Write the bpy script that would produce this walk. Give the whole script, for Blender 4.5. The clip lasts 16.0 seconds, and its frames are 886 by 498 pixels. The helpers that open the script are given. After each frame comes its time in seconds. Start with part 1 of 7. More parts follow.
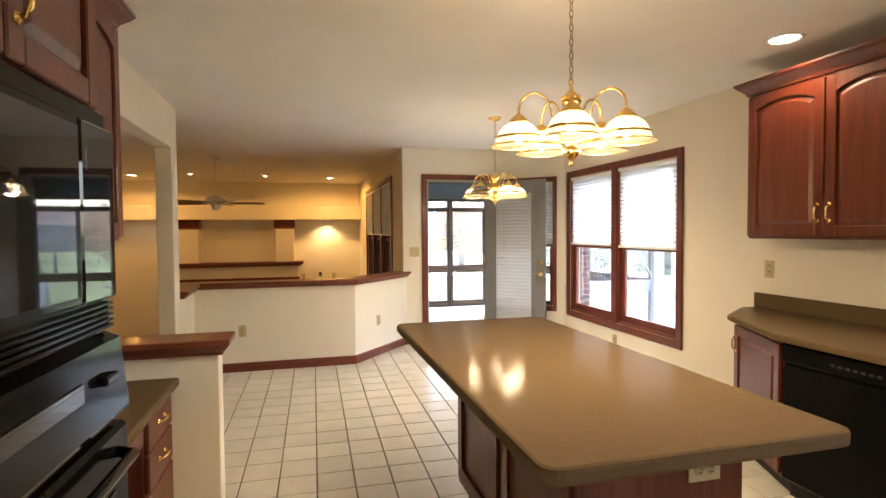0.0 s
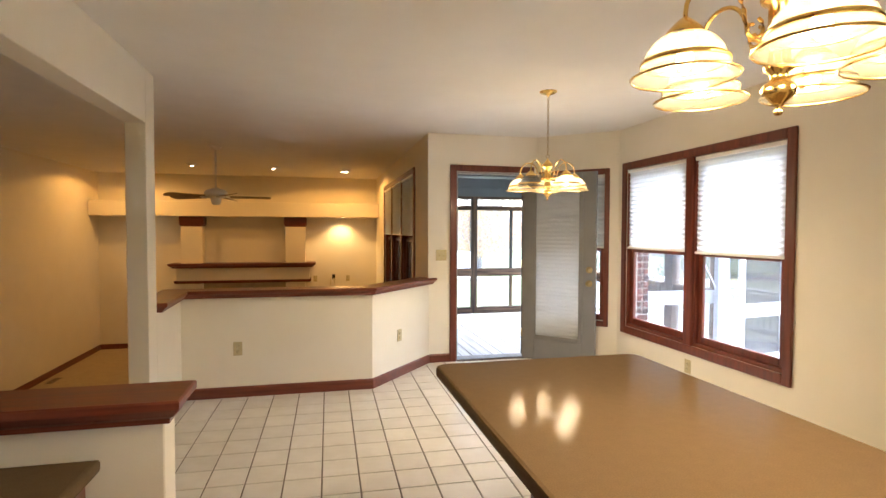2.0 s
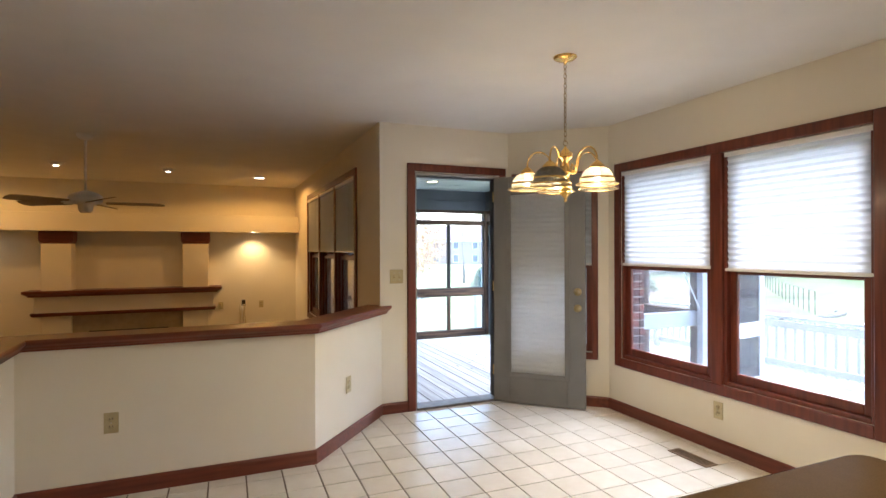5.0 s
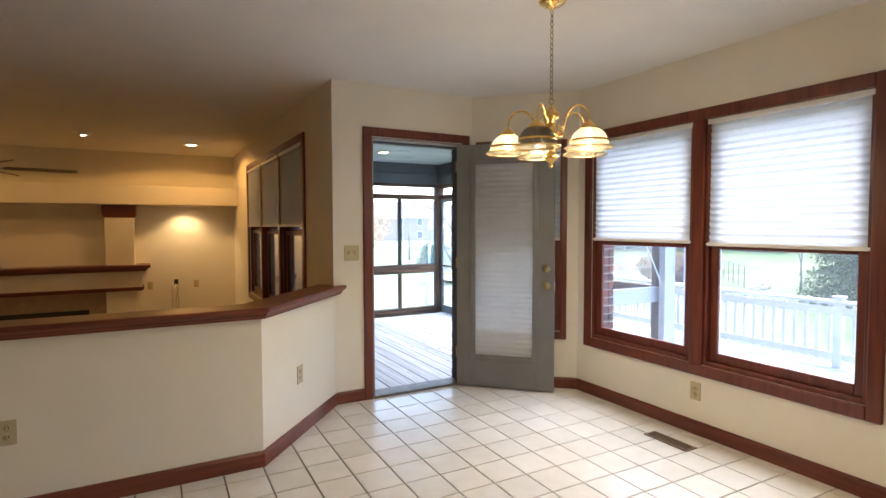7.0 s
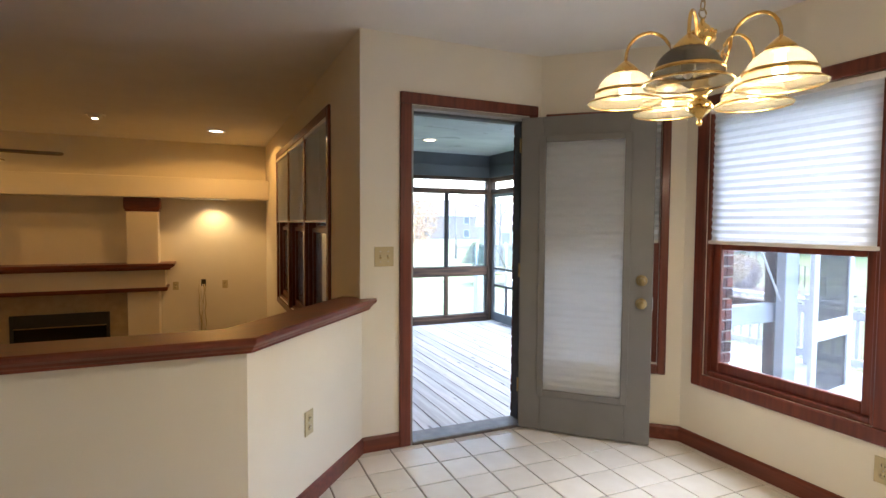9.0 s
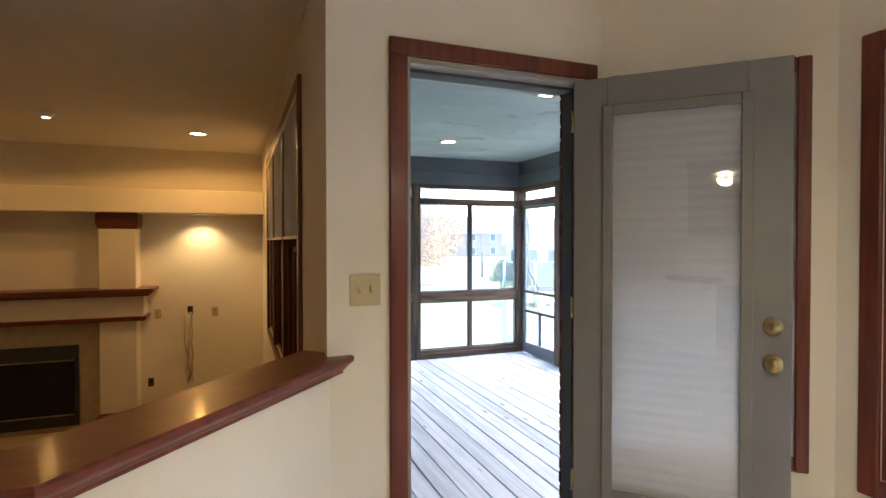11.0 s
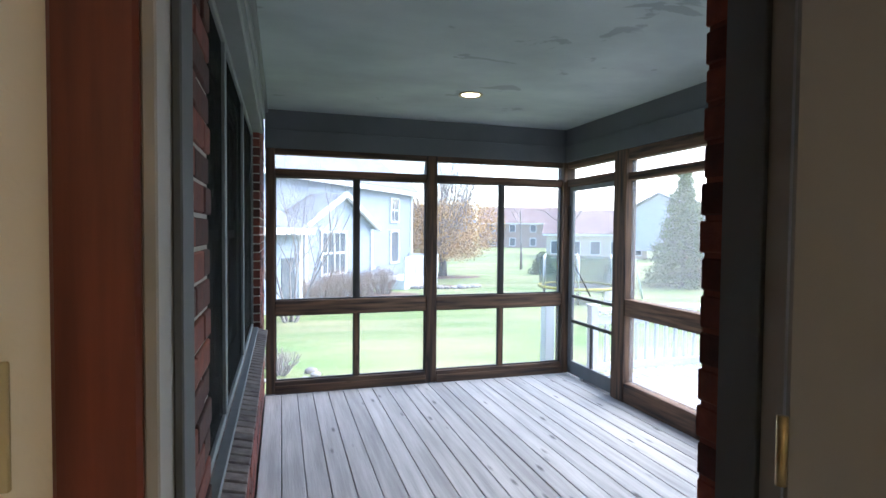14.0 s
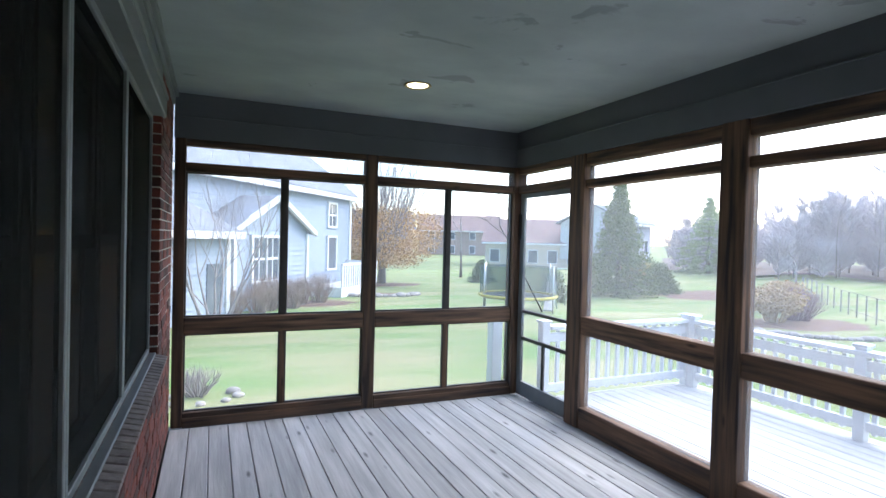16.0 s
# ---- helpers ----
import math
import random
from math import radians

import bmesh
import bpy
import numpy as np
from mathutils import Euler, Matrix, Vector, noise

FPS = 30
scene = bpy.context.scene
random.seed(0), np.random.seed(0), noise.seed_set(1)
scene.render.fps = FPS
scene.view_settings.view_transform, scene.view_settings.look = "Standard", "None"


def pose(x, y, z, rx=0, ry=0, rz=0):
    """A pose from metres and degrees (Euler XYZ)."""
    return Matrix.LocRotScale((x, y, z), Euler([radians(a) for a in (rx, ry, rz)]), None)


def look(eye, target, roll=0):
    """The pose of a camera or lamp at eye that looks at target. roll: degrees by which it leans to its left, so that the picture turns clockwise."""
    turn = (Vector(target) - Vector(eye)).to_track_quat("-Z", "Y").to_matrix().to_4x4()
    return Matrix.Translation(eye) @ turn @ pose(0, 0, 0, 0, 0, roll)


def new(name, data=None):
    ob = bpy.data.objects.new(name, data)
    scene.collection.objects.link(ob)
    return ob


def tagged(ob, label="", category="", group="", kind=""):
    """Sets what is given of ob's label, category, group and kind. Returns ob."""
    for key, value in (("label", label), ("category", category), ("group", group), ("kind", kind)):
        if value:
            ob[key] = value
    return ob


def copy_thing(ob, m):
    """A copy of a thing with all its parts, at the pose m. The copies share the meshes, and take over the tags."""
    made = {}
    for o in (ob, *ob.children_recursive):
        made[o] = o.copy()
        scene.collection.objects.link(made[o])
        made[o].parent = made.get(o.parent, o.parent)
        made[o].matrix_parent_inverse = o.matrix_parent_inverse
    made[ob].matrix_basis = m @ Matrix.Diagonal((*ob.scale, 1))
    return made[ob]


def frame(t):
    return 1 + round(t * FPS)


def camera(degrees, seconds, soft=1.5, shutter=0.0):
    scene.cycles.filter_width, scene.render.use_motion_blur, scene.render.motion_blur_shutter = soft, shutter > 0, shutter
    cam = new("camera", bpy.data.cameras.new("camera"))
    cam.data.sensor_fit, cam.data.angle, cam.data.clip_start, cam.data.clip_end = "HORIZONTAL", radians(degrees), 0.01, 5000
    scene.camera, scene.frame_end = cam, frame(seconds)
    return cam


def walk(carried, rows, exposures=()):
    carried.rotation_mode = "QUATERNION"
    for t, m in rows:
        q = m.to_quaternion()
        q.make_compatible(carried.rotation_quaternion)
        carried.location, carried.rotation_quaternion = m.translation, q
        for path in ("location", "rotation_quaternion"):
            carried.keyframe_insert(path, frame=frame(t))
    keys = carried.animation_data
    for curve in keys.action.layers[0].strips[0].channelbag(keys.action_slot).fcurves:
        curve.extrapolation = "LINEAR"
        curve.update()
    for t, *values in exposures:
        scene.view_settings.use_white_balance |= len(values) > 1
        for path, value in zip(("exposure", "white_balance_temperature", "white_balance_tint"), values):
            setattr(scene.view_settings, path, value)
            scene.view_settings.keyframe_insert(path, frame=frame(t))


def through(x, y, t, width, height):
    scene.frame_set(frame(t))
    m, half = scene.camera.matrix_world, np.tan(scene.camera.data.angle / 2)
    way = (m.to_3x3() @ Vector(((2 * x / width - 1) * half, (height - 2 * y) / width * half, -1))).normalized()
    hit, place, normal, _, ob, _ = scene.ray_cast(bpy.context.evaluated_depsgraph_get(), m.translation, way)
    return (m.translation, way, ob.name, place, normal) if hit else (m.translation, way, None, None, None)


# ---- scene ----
cam = camera(79.7, 16.0)
PATH = [
    (0, (0.848, 1.002, 1.405), (1.356, 2.935, 1.337), -0.4),
    (0.5, (0.869, 1.192, 1.403), (1.333, 3.136, 1.322), -0.2),
    (1, (0.882, 1.44, 1.408), (1.337, 3.386, 1.317), 0.1),
    (1.5, (0.902, 1.672, 1.388), (1.345, 3.62, 1.307), 0.1),
    (2, (0.906, 1.948, 1.406), (1.362, 3.894, 1.338), 0.2),
    (2.5, (0.884, 2.19, 1.388), (1.367, 4.13, 1.35), 0.3),
    (3, (0.825, 2.454, 1.389), (1.383, 4.375, 1.378), 0.6),
    (5.5, (0.787, 3.315, 1.378), (1.64, 5.124, 1.362), -0.5),
    (6, (0.783, 3.426, 1.396), (1.719, 5.193, 1.345), -0.5),
    (6.5, (0.783, 3.511, 1.38), (1.759, 5.255, 1.308), -0.3),
    (7, (0.825, 3.594, 1.357), (1.796, 5.34, 1.268), -0.1),
    (7.5, (0.923, 3.792, 1.338), (1.877, 5.546, 1.226), 0.2),
    (8, (1.045, 4.012, 1.342), (1.964, 5.785, 1.219), 0.2),
    (8.5, (1.132, 4.219, 1.328), (2.005, 6.015, 1.219), 0.2),
    (9, (1.229, 4.491, 1.342), (2.044, 6.315, 1.247), 0.4),
    (9.5, (1.334, 4.715, 1.33), (2.116, 6.555, 1.272), 0.3),
    (10, (1.468, 4.975, 1.338), (2.228, 6.825, 1.311), 0.1),
    (12.5, (2.105, 6.223, 1.32), (2.746, 8.117, 1.269), 0.2),
    (13, (2.234, 6.47, 1.319), (2.844, 8.373, 1.253), 0.4),
    (13.5, (2.342, 6.686, 1.316), (2.951, 8.59, 1.254), 0.3),
    (14, (2.464, 6.906, 1.323), (3.048, 8.818, 1.257), 0.5),
    (14.5, (2.566, 7.081, 1.328), (3.15, 8.993, 1.271), 0.8),
    (15, (2.614, 7.218, 1.331), (3.255, 9.112, 1.284), 1.2),
    (15.5, (2.625, 7.322, 1.327), (3.355, 9.184, 1.295), 1.6),
    (16, (2.612, 7.426, 1.339), (3.41, 9.26, 1.302), 1.5),
]
EXPOSURES = [(0, 3.98, 6200, 10), (3, 3.80, 6050, 10), (5.5, 3.34, 5600, 10), (10, 3.27, 5600, 10), (12.5, 3.2, 5640, 10), (13.5, 2.66, 5700, 10), (14.5, 2.42, 5950, 10), (15.5, 2.26, 5930, 10), (16, 2.05, 5900, 10)]
walk(cam, [(t, look(eye, target, roll)) for t, eye, target, roll in PATH], EXPOSURES)

# ---- world and sun: overcast late-autumn day ----
world = bpy.data.worlds.new("World")
scene.world = world
world.use_nodes = True
wn = world.node_tree
for n in list(wn.nodes):
    wn.nodes.remove(n)
sky = wn.nodes.new("ShaderNodeTexSky")
sky.sky_type = "NISHITA"
sky.sun_disc = False
sky.sun_elevation = radians(38)
sky.sun_rotation = radians(70)
sky.air_density = 1.0
sky.dust_density = 1.5
sky.ozone_density = 1.0
bg = wn.nodes.new("ShaderNodeBackground")
bg.inputs["Strength"].default_value = 0.15
wo = wn.nodes.new("ShaderNodeOutputWorld")
wn.links.new(sky.outputs[0], bg.inputs[0])
wn.links.new(bg.outputs[0], wo.inputs[0])

sun_data = bpy.data.lights.new("sun", "SUN")
sun_data.energy, sun_data.angle, sun_data.color = 1.15, radians(60), (1.0, 0.97, 0.92)
sun = new("sun", sun_data)
sun.matrix_world = look((20, 5, 25), (4, 8, 0))

WARM = (1.0, 0.74, 0.42)
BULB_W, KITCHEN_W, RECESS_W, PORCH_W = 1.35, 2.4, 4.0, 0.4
AMBER = (1.0, 0.475, 0.095)


# ---- materials ----
def pbr(name, c1, c2=None, scale=8.0, detail=4.0, rough=0.6, rough2=None, bump=0.0, bump_scale=60.0, metal=0.0,
        stretch=(1, 1, 1), random=0.0, coat=0.0, spec=0.5, stain=0.0, flake=0.0, knot=None):
    """Procedural surface: two-colour noise, broad stains, roughness variation and fine relief."""
    m = bpy.data.materials.new(name)
    m.use_nodes = True
    nt = m.node_tree
    b = nt.nodes["Principled BSDF"]
    c2 = c2 or tuple(c * 0.85 for c in c1)
    co = nt.nodes.new("ShaderNodeTexCoord")
    mp = nt.nodes.new("ShaderNodeMapping")
    mp.inputs["Scale"].default_value = stretch
    nt.links.new(co.outputs["Object"], mp.inputs[0])
    if random:          # each piece takes another part of the pattern
        of, ov = nt.nodes.new("ShaderNodeObjectInfo"), nt.nodes.new("ShaderNodeVectorMath")
        ov.operation = "SCALE"
        ov.inputs[0].default_value = (37.0, 53.0, 71.0)
        nt.links.new(of.outputs["Random"], ov.inputs["Scale"])
        nt.links.new(ov.outputs[0], mp.inputs["Location"])
    nz = nt.nodes.new("ShaderNodeTexNoise")
    nz.inputs["Scale"].default_value, nz.inputs["Detail"].default_value = scale, detail
    nt.links.new(mp.outputs[0], nz.inputs["Vector"])
    rp = nt.nodes.new("ShaderNodeValToRGB")
    rp.color_ramp.elements[0].position, rp.color_ramp.elements[1].position = 0.32, 0.68
    rp.color_ramp.elements[0].color, rp.color_ramp.elements[1].color = (*c2, 1), (*c1, 1)
    nt.links.new(nz.outputs["Fac"], rp.inputs[0])
    col = rp.outputs[0]
    if stain:
        n2 = nt.nodes.new("ShaderNodeTexNoise")
        n2.inputs["Scale"].default_value, n2.inputs["Detail"].default_value = scale * 0.13, 3
        nt.links.new(mp.outputs[0], n2.inputs["Vector"])
        mr = nt.nodes.new("ShaderNodeMapRange")
        mr.inputs["From Min"].default_value, mr.inputs["From Max"].default_value = 0.3, 0.7
        mr.inputs["To Min"].default_value, mr.inputs["To Max"].default_value = 1 - stain, 1 + stain * 0.4
        nt.links.new(n2.outputs["Fac"], mr.inputs["Value"])
        mx = nt.nodes.new("ShaderNodeVectorMath")
        mx.operation = "SCALE"
        nt.links.new(col, mx.inputs[0])
        nt.links.new(mr.outputs[0], mx.inputs["Scale"])
        col = mx.outputs[0]
    if knot:            # round dark knots, a few to a board
        km = nt.nodes.new("ShaderNodeMapping")
        km.inputs["Scale"].default_value = knot
        nt.links.new(co.outputs["Object"], km.inputs[0])
        if random:
            nt.links.new(ov.outputs[0], km.inputs["Location"])
        vo = nt.nodes.new("ShaderNodeTexVoronoi")
        vo.inputs["Scale"].default_value = 1.0
        nt.links.new(km.outputs[0], vo.inputs["Vector"])
        kr = nt.nodes.new("ShaderNodeMapRange")
        kr.inputs["From Min"].default_value, kr.inputs["From Max"].default_value = 0.05, 0.15
        kr.inputs["To Min"].default_value, kr.inputs["To Max"].default_value = 0.30, 1.0
        nt.links.new(vo.outputs["Distance"], kr.inputs["Value"])
        kx = nt.nodes.new("ShaderNodeVectorMath")
        kx.operation = "SCALE"
        nt.links.new(col, kx.inputs[0])
        nt.links.new(kr.outputs[0], kx.inputs["Scale"])
        col = kx.outputs[0]
    if flake:
        n4 = nt.nodes.new("ShaderNodeTexNoise")
        n4.inputs["Scale"].default_value, n4.inputs["Detail"].default_value, n4.inputs["Distortion"].default_value = 2.6, 9, 0.6
        nt.links.new(mp.outputs[0], n4.inputs["Vector"])
        fl_ = nt.nodes.new("ShaderNodeMapRange")
        fl_.inputs["From Min"].default_value, fl_.inputs["From Max"].default_value = 0.655, 0.68
        fl_.inputs["To Min"].default_value, fl_.inputs["To Max"].default_value = 1.0, 1 - flake
        nt.links.new(n4.outputs["Fac"], fl_.inputs["Value"])
        fx_ = nt.nodes.new("ShaderNodeVectorMath")
        fx_.operation = "SCALE"
        nt.links.new(col, fx_.inputs[0])
        nt.links.new(fl_.outputs[0], fx_.inputs["Scale"])
        col = fx_.outputs[0]
    if random:
        oi = nt.nodes.new("ShaderNodeObjectInfo")
        gm = nt.nodes.new("ShaderNodeNewGeometry")
        ad = nt.nodes.new("ShaderNodeMath")
        ad.operation = "ADD"
        nt.links.new(oi.outputs["Random"], ad.inputs[0])
        nt.links.new(gm.outputs["Random Per Island"], ad.inputs[1])
        fr = nt.nodes.new("ShaderNodeMath")
        fr.operation = "FRACT"
        nt.links.new(ad.outputs[0], fr.inputs[0])
        m2 = nt.nodes.new("ShaderNodeMapRange")
        m2.inputs["To Min"].default_value, m2.inputs["To Max"].default_value = 1 - random, 1 + random
        nt.links.new(fr.outputs[0], m2.inputs["Value"])
        sx = nt.nodes.new("ShaderNodeVectorMath")
        sx.operation = "SCALE"
        nt.links.new(col, sx.inputs[0])
        nt.links.new(m2.outputs[0], sx.inputs["Scale"])
        col = sx.outputs[0]
    nt.links.new(col, b.inputs["Base Color"])
    b.inputs["Metallic"].default_value = metal
    b.inputs["Specular IOR Level"].default_value = spec
    b.inputs["Coat Weight"].default_value = coat
    b.inputs["Coat Roughness"].default_value = 0.12
    r2 = rough2 if rough2 is not None else min(1, rough * 1.25)
    rr = nt.nodes.new("ShaderNodeMapRange")
    rr.inputs["To Min"].default_value, rr.inputs["To Max"].default_value = rough, r2
    nt.links.new(nz.outputs["Fac"], rr.inputs["Value"])
    nt.links.new(rr.outputs[0], b.inputs["Roughness"])
    if bump:
        n3 = nt.nodes.new("ShaderNodeTexNoise")
        n3.inputs["Scale"].default_value, n3.inputs["Detail"].default_value = bump_scale, 6
        nt.links.new(mp.outputs[0], n3.inputs["Vector"])
        bp = nt.nodes.new("ShaderNodeBump")
        bp.inputs["Strength"].default_value, bp.inputs["Distance"].default_value = bump, 0.004
        nt.links.new(n3.outputs["Fac"], bp.inputs["Height"])
        nt.links.new(bp.outputs[0], b.inputs["Normal"])
    return m


def wood(name, c1, c2, axis="z", scale=1.0, rough=0.36, coat=0.16, bump=0.08, random=0.0, stain=0.15, knot=None):
    """Wood with grain drawn out along one axis."""
    st = {"x": (0.9, 14, 14), "y": (14, 0.9, 14), "z": (14, 14, 0.9)}[axis]
    st = tuple(a * scale for a in st)
    return pbr(name, c1, c2, scale=3.0, detail=6, rough=rough, bump=bump, bump_scale=9.0, stretch=st, random=random, coat=coat, stain=stain, knot=knot)


def glass(name, tint=(1, 1, 1), rough=0.0, base=0.035):
    """Clear window glass: see-through with a mirror layer that grows at grazing angles."""
    m = bpy.data.materials.new(name)
    m.use_nodes = True
    nt = m.node_tree
    nt.nodes.remove(nt.nodes["Principled BSDF"])
    tr = nt.nodes.new("ShaderNodeBsdfTransparent")
    tr.inputs[0].default_value = (*tint, 1)
    gl = nt.nodes.new("ShaderNodeBsdfGlossy")
    gl.inputs["Roughness"].default_value = rough
    lw = nt.nodes.new("ShaderNodeLayerWeight")
    lw.inputs["Blend"].default_value = 0.5
    pw = nt.nodes.new("ShaderNodeMath")
    pw.operation = "POWER"
    pw.inputs[1].default_value = 3.2
    nt.links.new(lw.outputs["Facing"], pw.inputs[0])
    fr = nt.nodes.new("ShaderNodeMath")
    fr.operation = "MULTIPLY_ADD"
    fr.inputs[1].default_value, fr.inputs[2].default_value = 0.9, base
    nt.links.new(pw.outputs[0], fr.inputs[0])
    mx = nt.nodes.new("ShaderNodeMixShader")
    nt.links.new(fr.outputs[0], mx.inputs[0])
    nt.links.new(tr.outputs[0], mx.inputs[1])
    nt.links.new(gl.outputs[0], mx.inputs[2])
    nt.links.new(mx.outputs[0], nt.nodes["Material Output"].inputs[0])
    return m


def sheer(name, color, through=0.5, clear=0.0, rough=0.8):
    """Cloth or milk glass that passes light: diffuse, translucent and partly see-through."""
    m = bpy.data.materials.new(name)
    m.use_nodes = True
    nt = m.node_tree
    nt.nodes.remove(nt.nodes["Principled BSDF"])
    co = nt.nodes.new("ShaderNodeTexCoord")
    nz = nt.nodes.new("ShaderNodeTexNoise")
    nz.inputs["Scale"].default_value = 30
    nt.links.new(co.outputs["Object"], nz.inputs["Vector"])
    rp = nt.nodes.new("ShaderNodeValToRGB")
    rp.color_ramp.elements[0].color = (*[c * 0.92 for c in color], 1)
    rp.color_ramp.elements[1].color = (*color, 1)
    nt.links.new(nz.outputs["Fac"], rp.inputs[0])
    df, tl = nt.nodes.new("ShaderNodeBsdfDiffuse"), nt.nodes.new("ShaderNodeBsdfTranslucent")
    nt.links.new(rp.outputs[0], df.inputs[0])
    nt.links.new(rp.outputs[0], tl.inputs[0])
    mx = nt.nodes.new("ShaderNodeMixShader")
    mx.inputs[0].default_value = through
    nt.links.new(df.outputs[0], mx.inputs[1])
    nt.links.new(tl.outputs[0], mx.inputs[2])
    last = mx
    if clear:
        tr = nt.nodes.new("ShaderNodeBsdfTransparent")
        m2 = nt.nodes.new("ShaderNodeMixShader")
        m2.inputs[0].default_value = clear
        nt.links.new(mx.outputs[0], m2.inputs[1])
        nt.links.new(tr.outputs[0], m2.inputs[2])
        last = m2
    nt.links.new(last.outputs[0], nt.nodes["Material Output"].inputs[0])
    return m


def glow(name, color, strength):
    m = bpy.data.materials.new(name)
    m.use_nodes = True
    nt = m.node_tree
    b = nt.nodes["Principled BSDF"]
    b.inputs["Base Color"].default_value = (0.8, 0.8, 0.8, 1)
    b.inputs["Emission Color"].default_value = (*color, 1)
    b.inputs["Emission Strength"].default_value = strength
    return m


PAINT = pbr("cream_paint", (0.80, 0.745, 0.63), (0.77, 0.715, 0.60), scale=3, rough=0.7, bump=0.12, bump_scale=180, stain=0.03)
CEIL = pbr("ceiling_paint", (0.80, 0.78, 0.74), (0.77, 0.75, 0.71), scale=4, rough=0.85, bump=0.2, bump_scale=140, stain=0.03)
CHERRY_X = wood("cherry_trim_x", (0.19, 0.042, 0.020), (0.11, 0.022, 0.011), "x")
CHERRY_Y = wood("cherry_trim_y", (0.19, 0.042, 0.020), (0.11, 0.022, 0.011), "y")
CHERRY_Z = wood("cherry_trim_z", (0.175, 0.036, 0.017), (0.085, 0.016, 0.008), "z")
CABINET = wood("cherry_cabinet", (0.142, 0.026, 0.010), (0.076, 0.012, 0.005), "z", rough=0.32, coat=0.12)
COUNTER = pbr("brown_laminate", (0.145, 0.098, 0.055), (0.120, 0.080, 0.045), scale=260, rough=0.085, rough2=0.12, spec=0.009, bump=0.02, bump_scale=400, stain=0.05)
BLACK = pbr("black_appliance", (0.007, 0.007, 0.008), (0.005, 0.005, 0.005), scale=20, rough=0.09, rough2=0.13, spec=0.06)
BLACK_GLASS = pbr("black_glass", (0.006, 0.006, 0.007), (0.005, 0.005, 0.006), scale=5, rough=0.02, rough2=0.035, spec=0.3)
BLACK_MATT = pbr("black_matt", (0.02, 0.02, 0.02), (0.012, 0.012, 0.012), scale=30, rough=0.6, bump=0.05)
BRASS = pbr("polished_brass", (0.83, 0.58, 0.20), (0.74, 0.48, 0.14), scale=25, rough=0.14, rough2=0.24, metal=1.0)
BRASS_DULL = pbr("antique_brass", (0.45, 0.34, 0.16), (0.33, 0.24, 0.11), scale=40, rough=0.3, rough2=0.4, metal=1.0)
STEEL = pbr("satin_steel", (0.6, 0.6, 0.58), (0.5, 0.5, 0.49), scale=40, rough=0.3, metal=1.0)
TILE = pbr("cream_floor_tile", (0.76, 0.72, 0.65), (0.71, 0.665, 0.59), scale=9, rough=0.16, rough2=0.3, bump=0.03, bump_scale=40, random=0.045, stain=0.06)
GROUT = pbr("brown_grout", (0.18, 0.14, 0.10), (0.13, 0.10, 0.075), scale=14, rough=0.9, bump=0.3, stain=0.2)
CARPET = pbr("tan_carpet", (0.46, 0.35, 0.20), (0.40, 0.30, 0.17), scale=60, rough=0.95, bump=0.8, bump_scale=350, stain=0.08)
DOOR_GREY = pbr("grey_door_paint", (0.20, 0.195, 0.19), (0.18, 0.175, 0.17), scale=6, rough=0.45, bump=0.04, bump_scale=90, stain=0.05)
SHADE_WHITE = sheer("white_pleated_cloth", (0.66, 0.69, 0.73), through=0.25)
BLIND_WHITE = sheer("white_blind_slat", (0.88, 0.88, 0.85), through=0.6)
IVORY = pbr("ivory_plastic", (0.52, 0.44, 0.25), (0.48, 0.40, 0.225), scale=20, rough=0.35)
# flat dark plates in this colour stand in for the shade inside holes
HOLE_SHADE = pbr("dark_hole_shade", (0.03, 0.025, 0.02), rough=0.6)
MILK = sheer("frosted_lamp_glass", (0.21, 0.195, 0.165), through=0.5, clear=0.42)
SKIRT = sheer("clear_ribbed_glass", (0.22, 0.20, 0.15), through=0.5, clear=0.66)
BULB_OFF = pbr("unlit_bulb_glass", (0.62, 0.58, 0.50), (0.56, 0.52, 0.45), scale=20, rough=0.1)
BULB = glow("lit_bulb", (1.0, 0.86, 0.60), 1.5)
DISC = glow("lit_recessed_lens", (1.0, 0.85, 0.58), 2.5)
WHITE = pbr("white_enamel", (0.80, 0.78, 0.74), (0.74, 0.72, 0.68), scale=10, rough=0.35, stain=0.05)
GLASS = glass("window_glass")
DOOR_GLASS = glass("sealed_door_glass", base=0.085)
SCREEN = sheer("grey_window_screen", (0.040, 0.044, 0.044), through=0.5, clear=0.33)
SASH_SCREEN = sheer("grey_sash_screen", (0.115, 0.12, 0.135), through=0.6, clear=0.78)
# translucent sheet added at the family room panes, to make them look bright
PANE_SHEET = sheer("pale_pane_sheet", (0.72, 0.73, 0.76), through=0.72, clear=0.35)
FLY_SCREEN = sheer("pale_insect_screen", (0.78, 0.79, 0.82), through=0.62, clear=0.91)
BROWN_VENT = pbr("brown_metal_grille", (0.22, 0.15, 0.09), (0.17, 0.11, 0.07), scale=30, rough=0.4, metal=0.3)
GREY_PAINT = pbr("grey_porch_paint", (0.100, 0.110, 0.120), (0.078, 0.088, 0.094), scale=2.2, rough=0.7, bump=0.25, bump_scale=30, stain=0.25)
PORCH_CEIL = pbr("peeling_porch_ceiling", (0.335, 0.375, 0.37), (0.25, 0.29, 0.285), scale=1.6, detail=12, rough=0.75, bump=0.4, bump_scale=14, stretch=(1, 1.4, 1), stain=0.25, flake=0.28)
WINDOW_GREY = pbr("grey_window_trim", (0.15, 0.16, 0.162), (0.115, 0.125, 0.126), scale=7, rough=0.5, bump=0.08, stain=0.12)
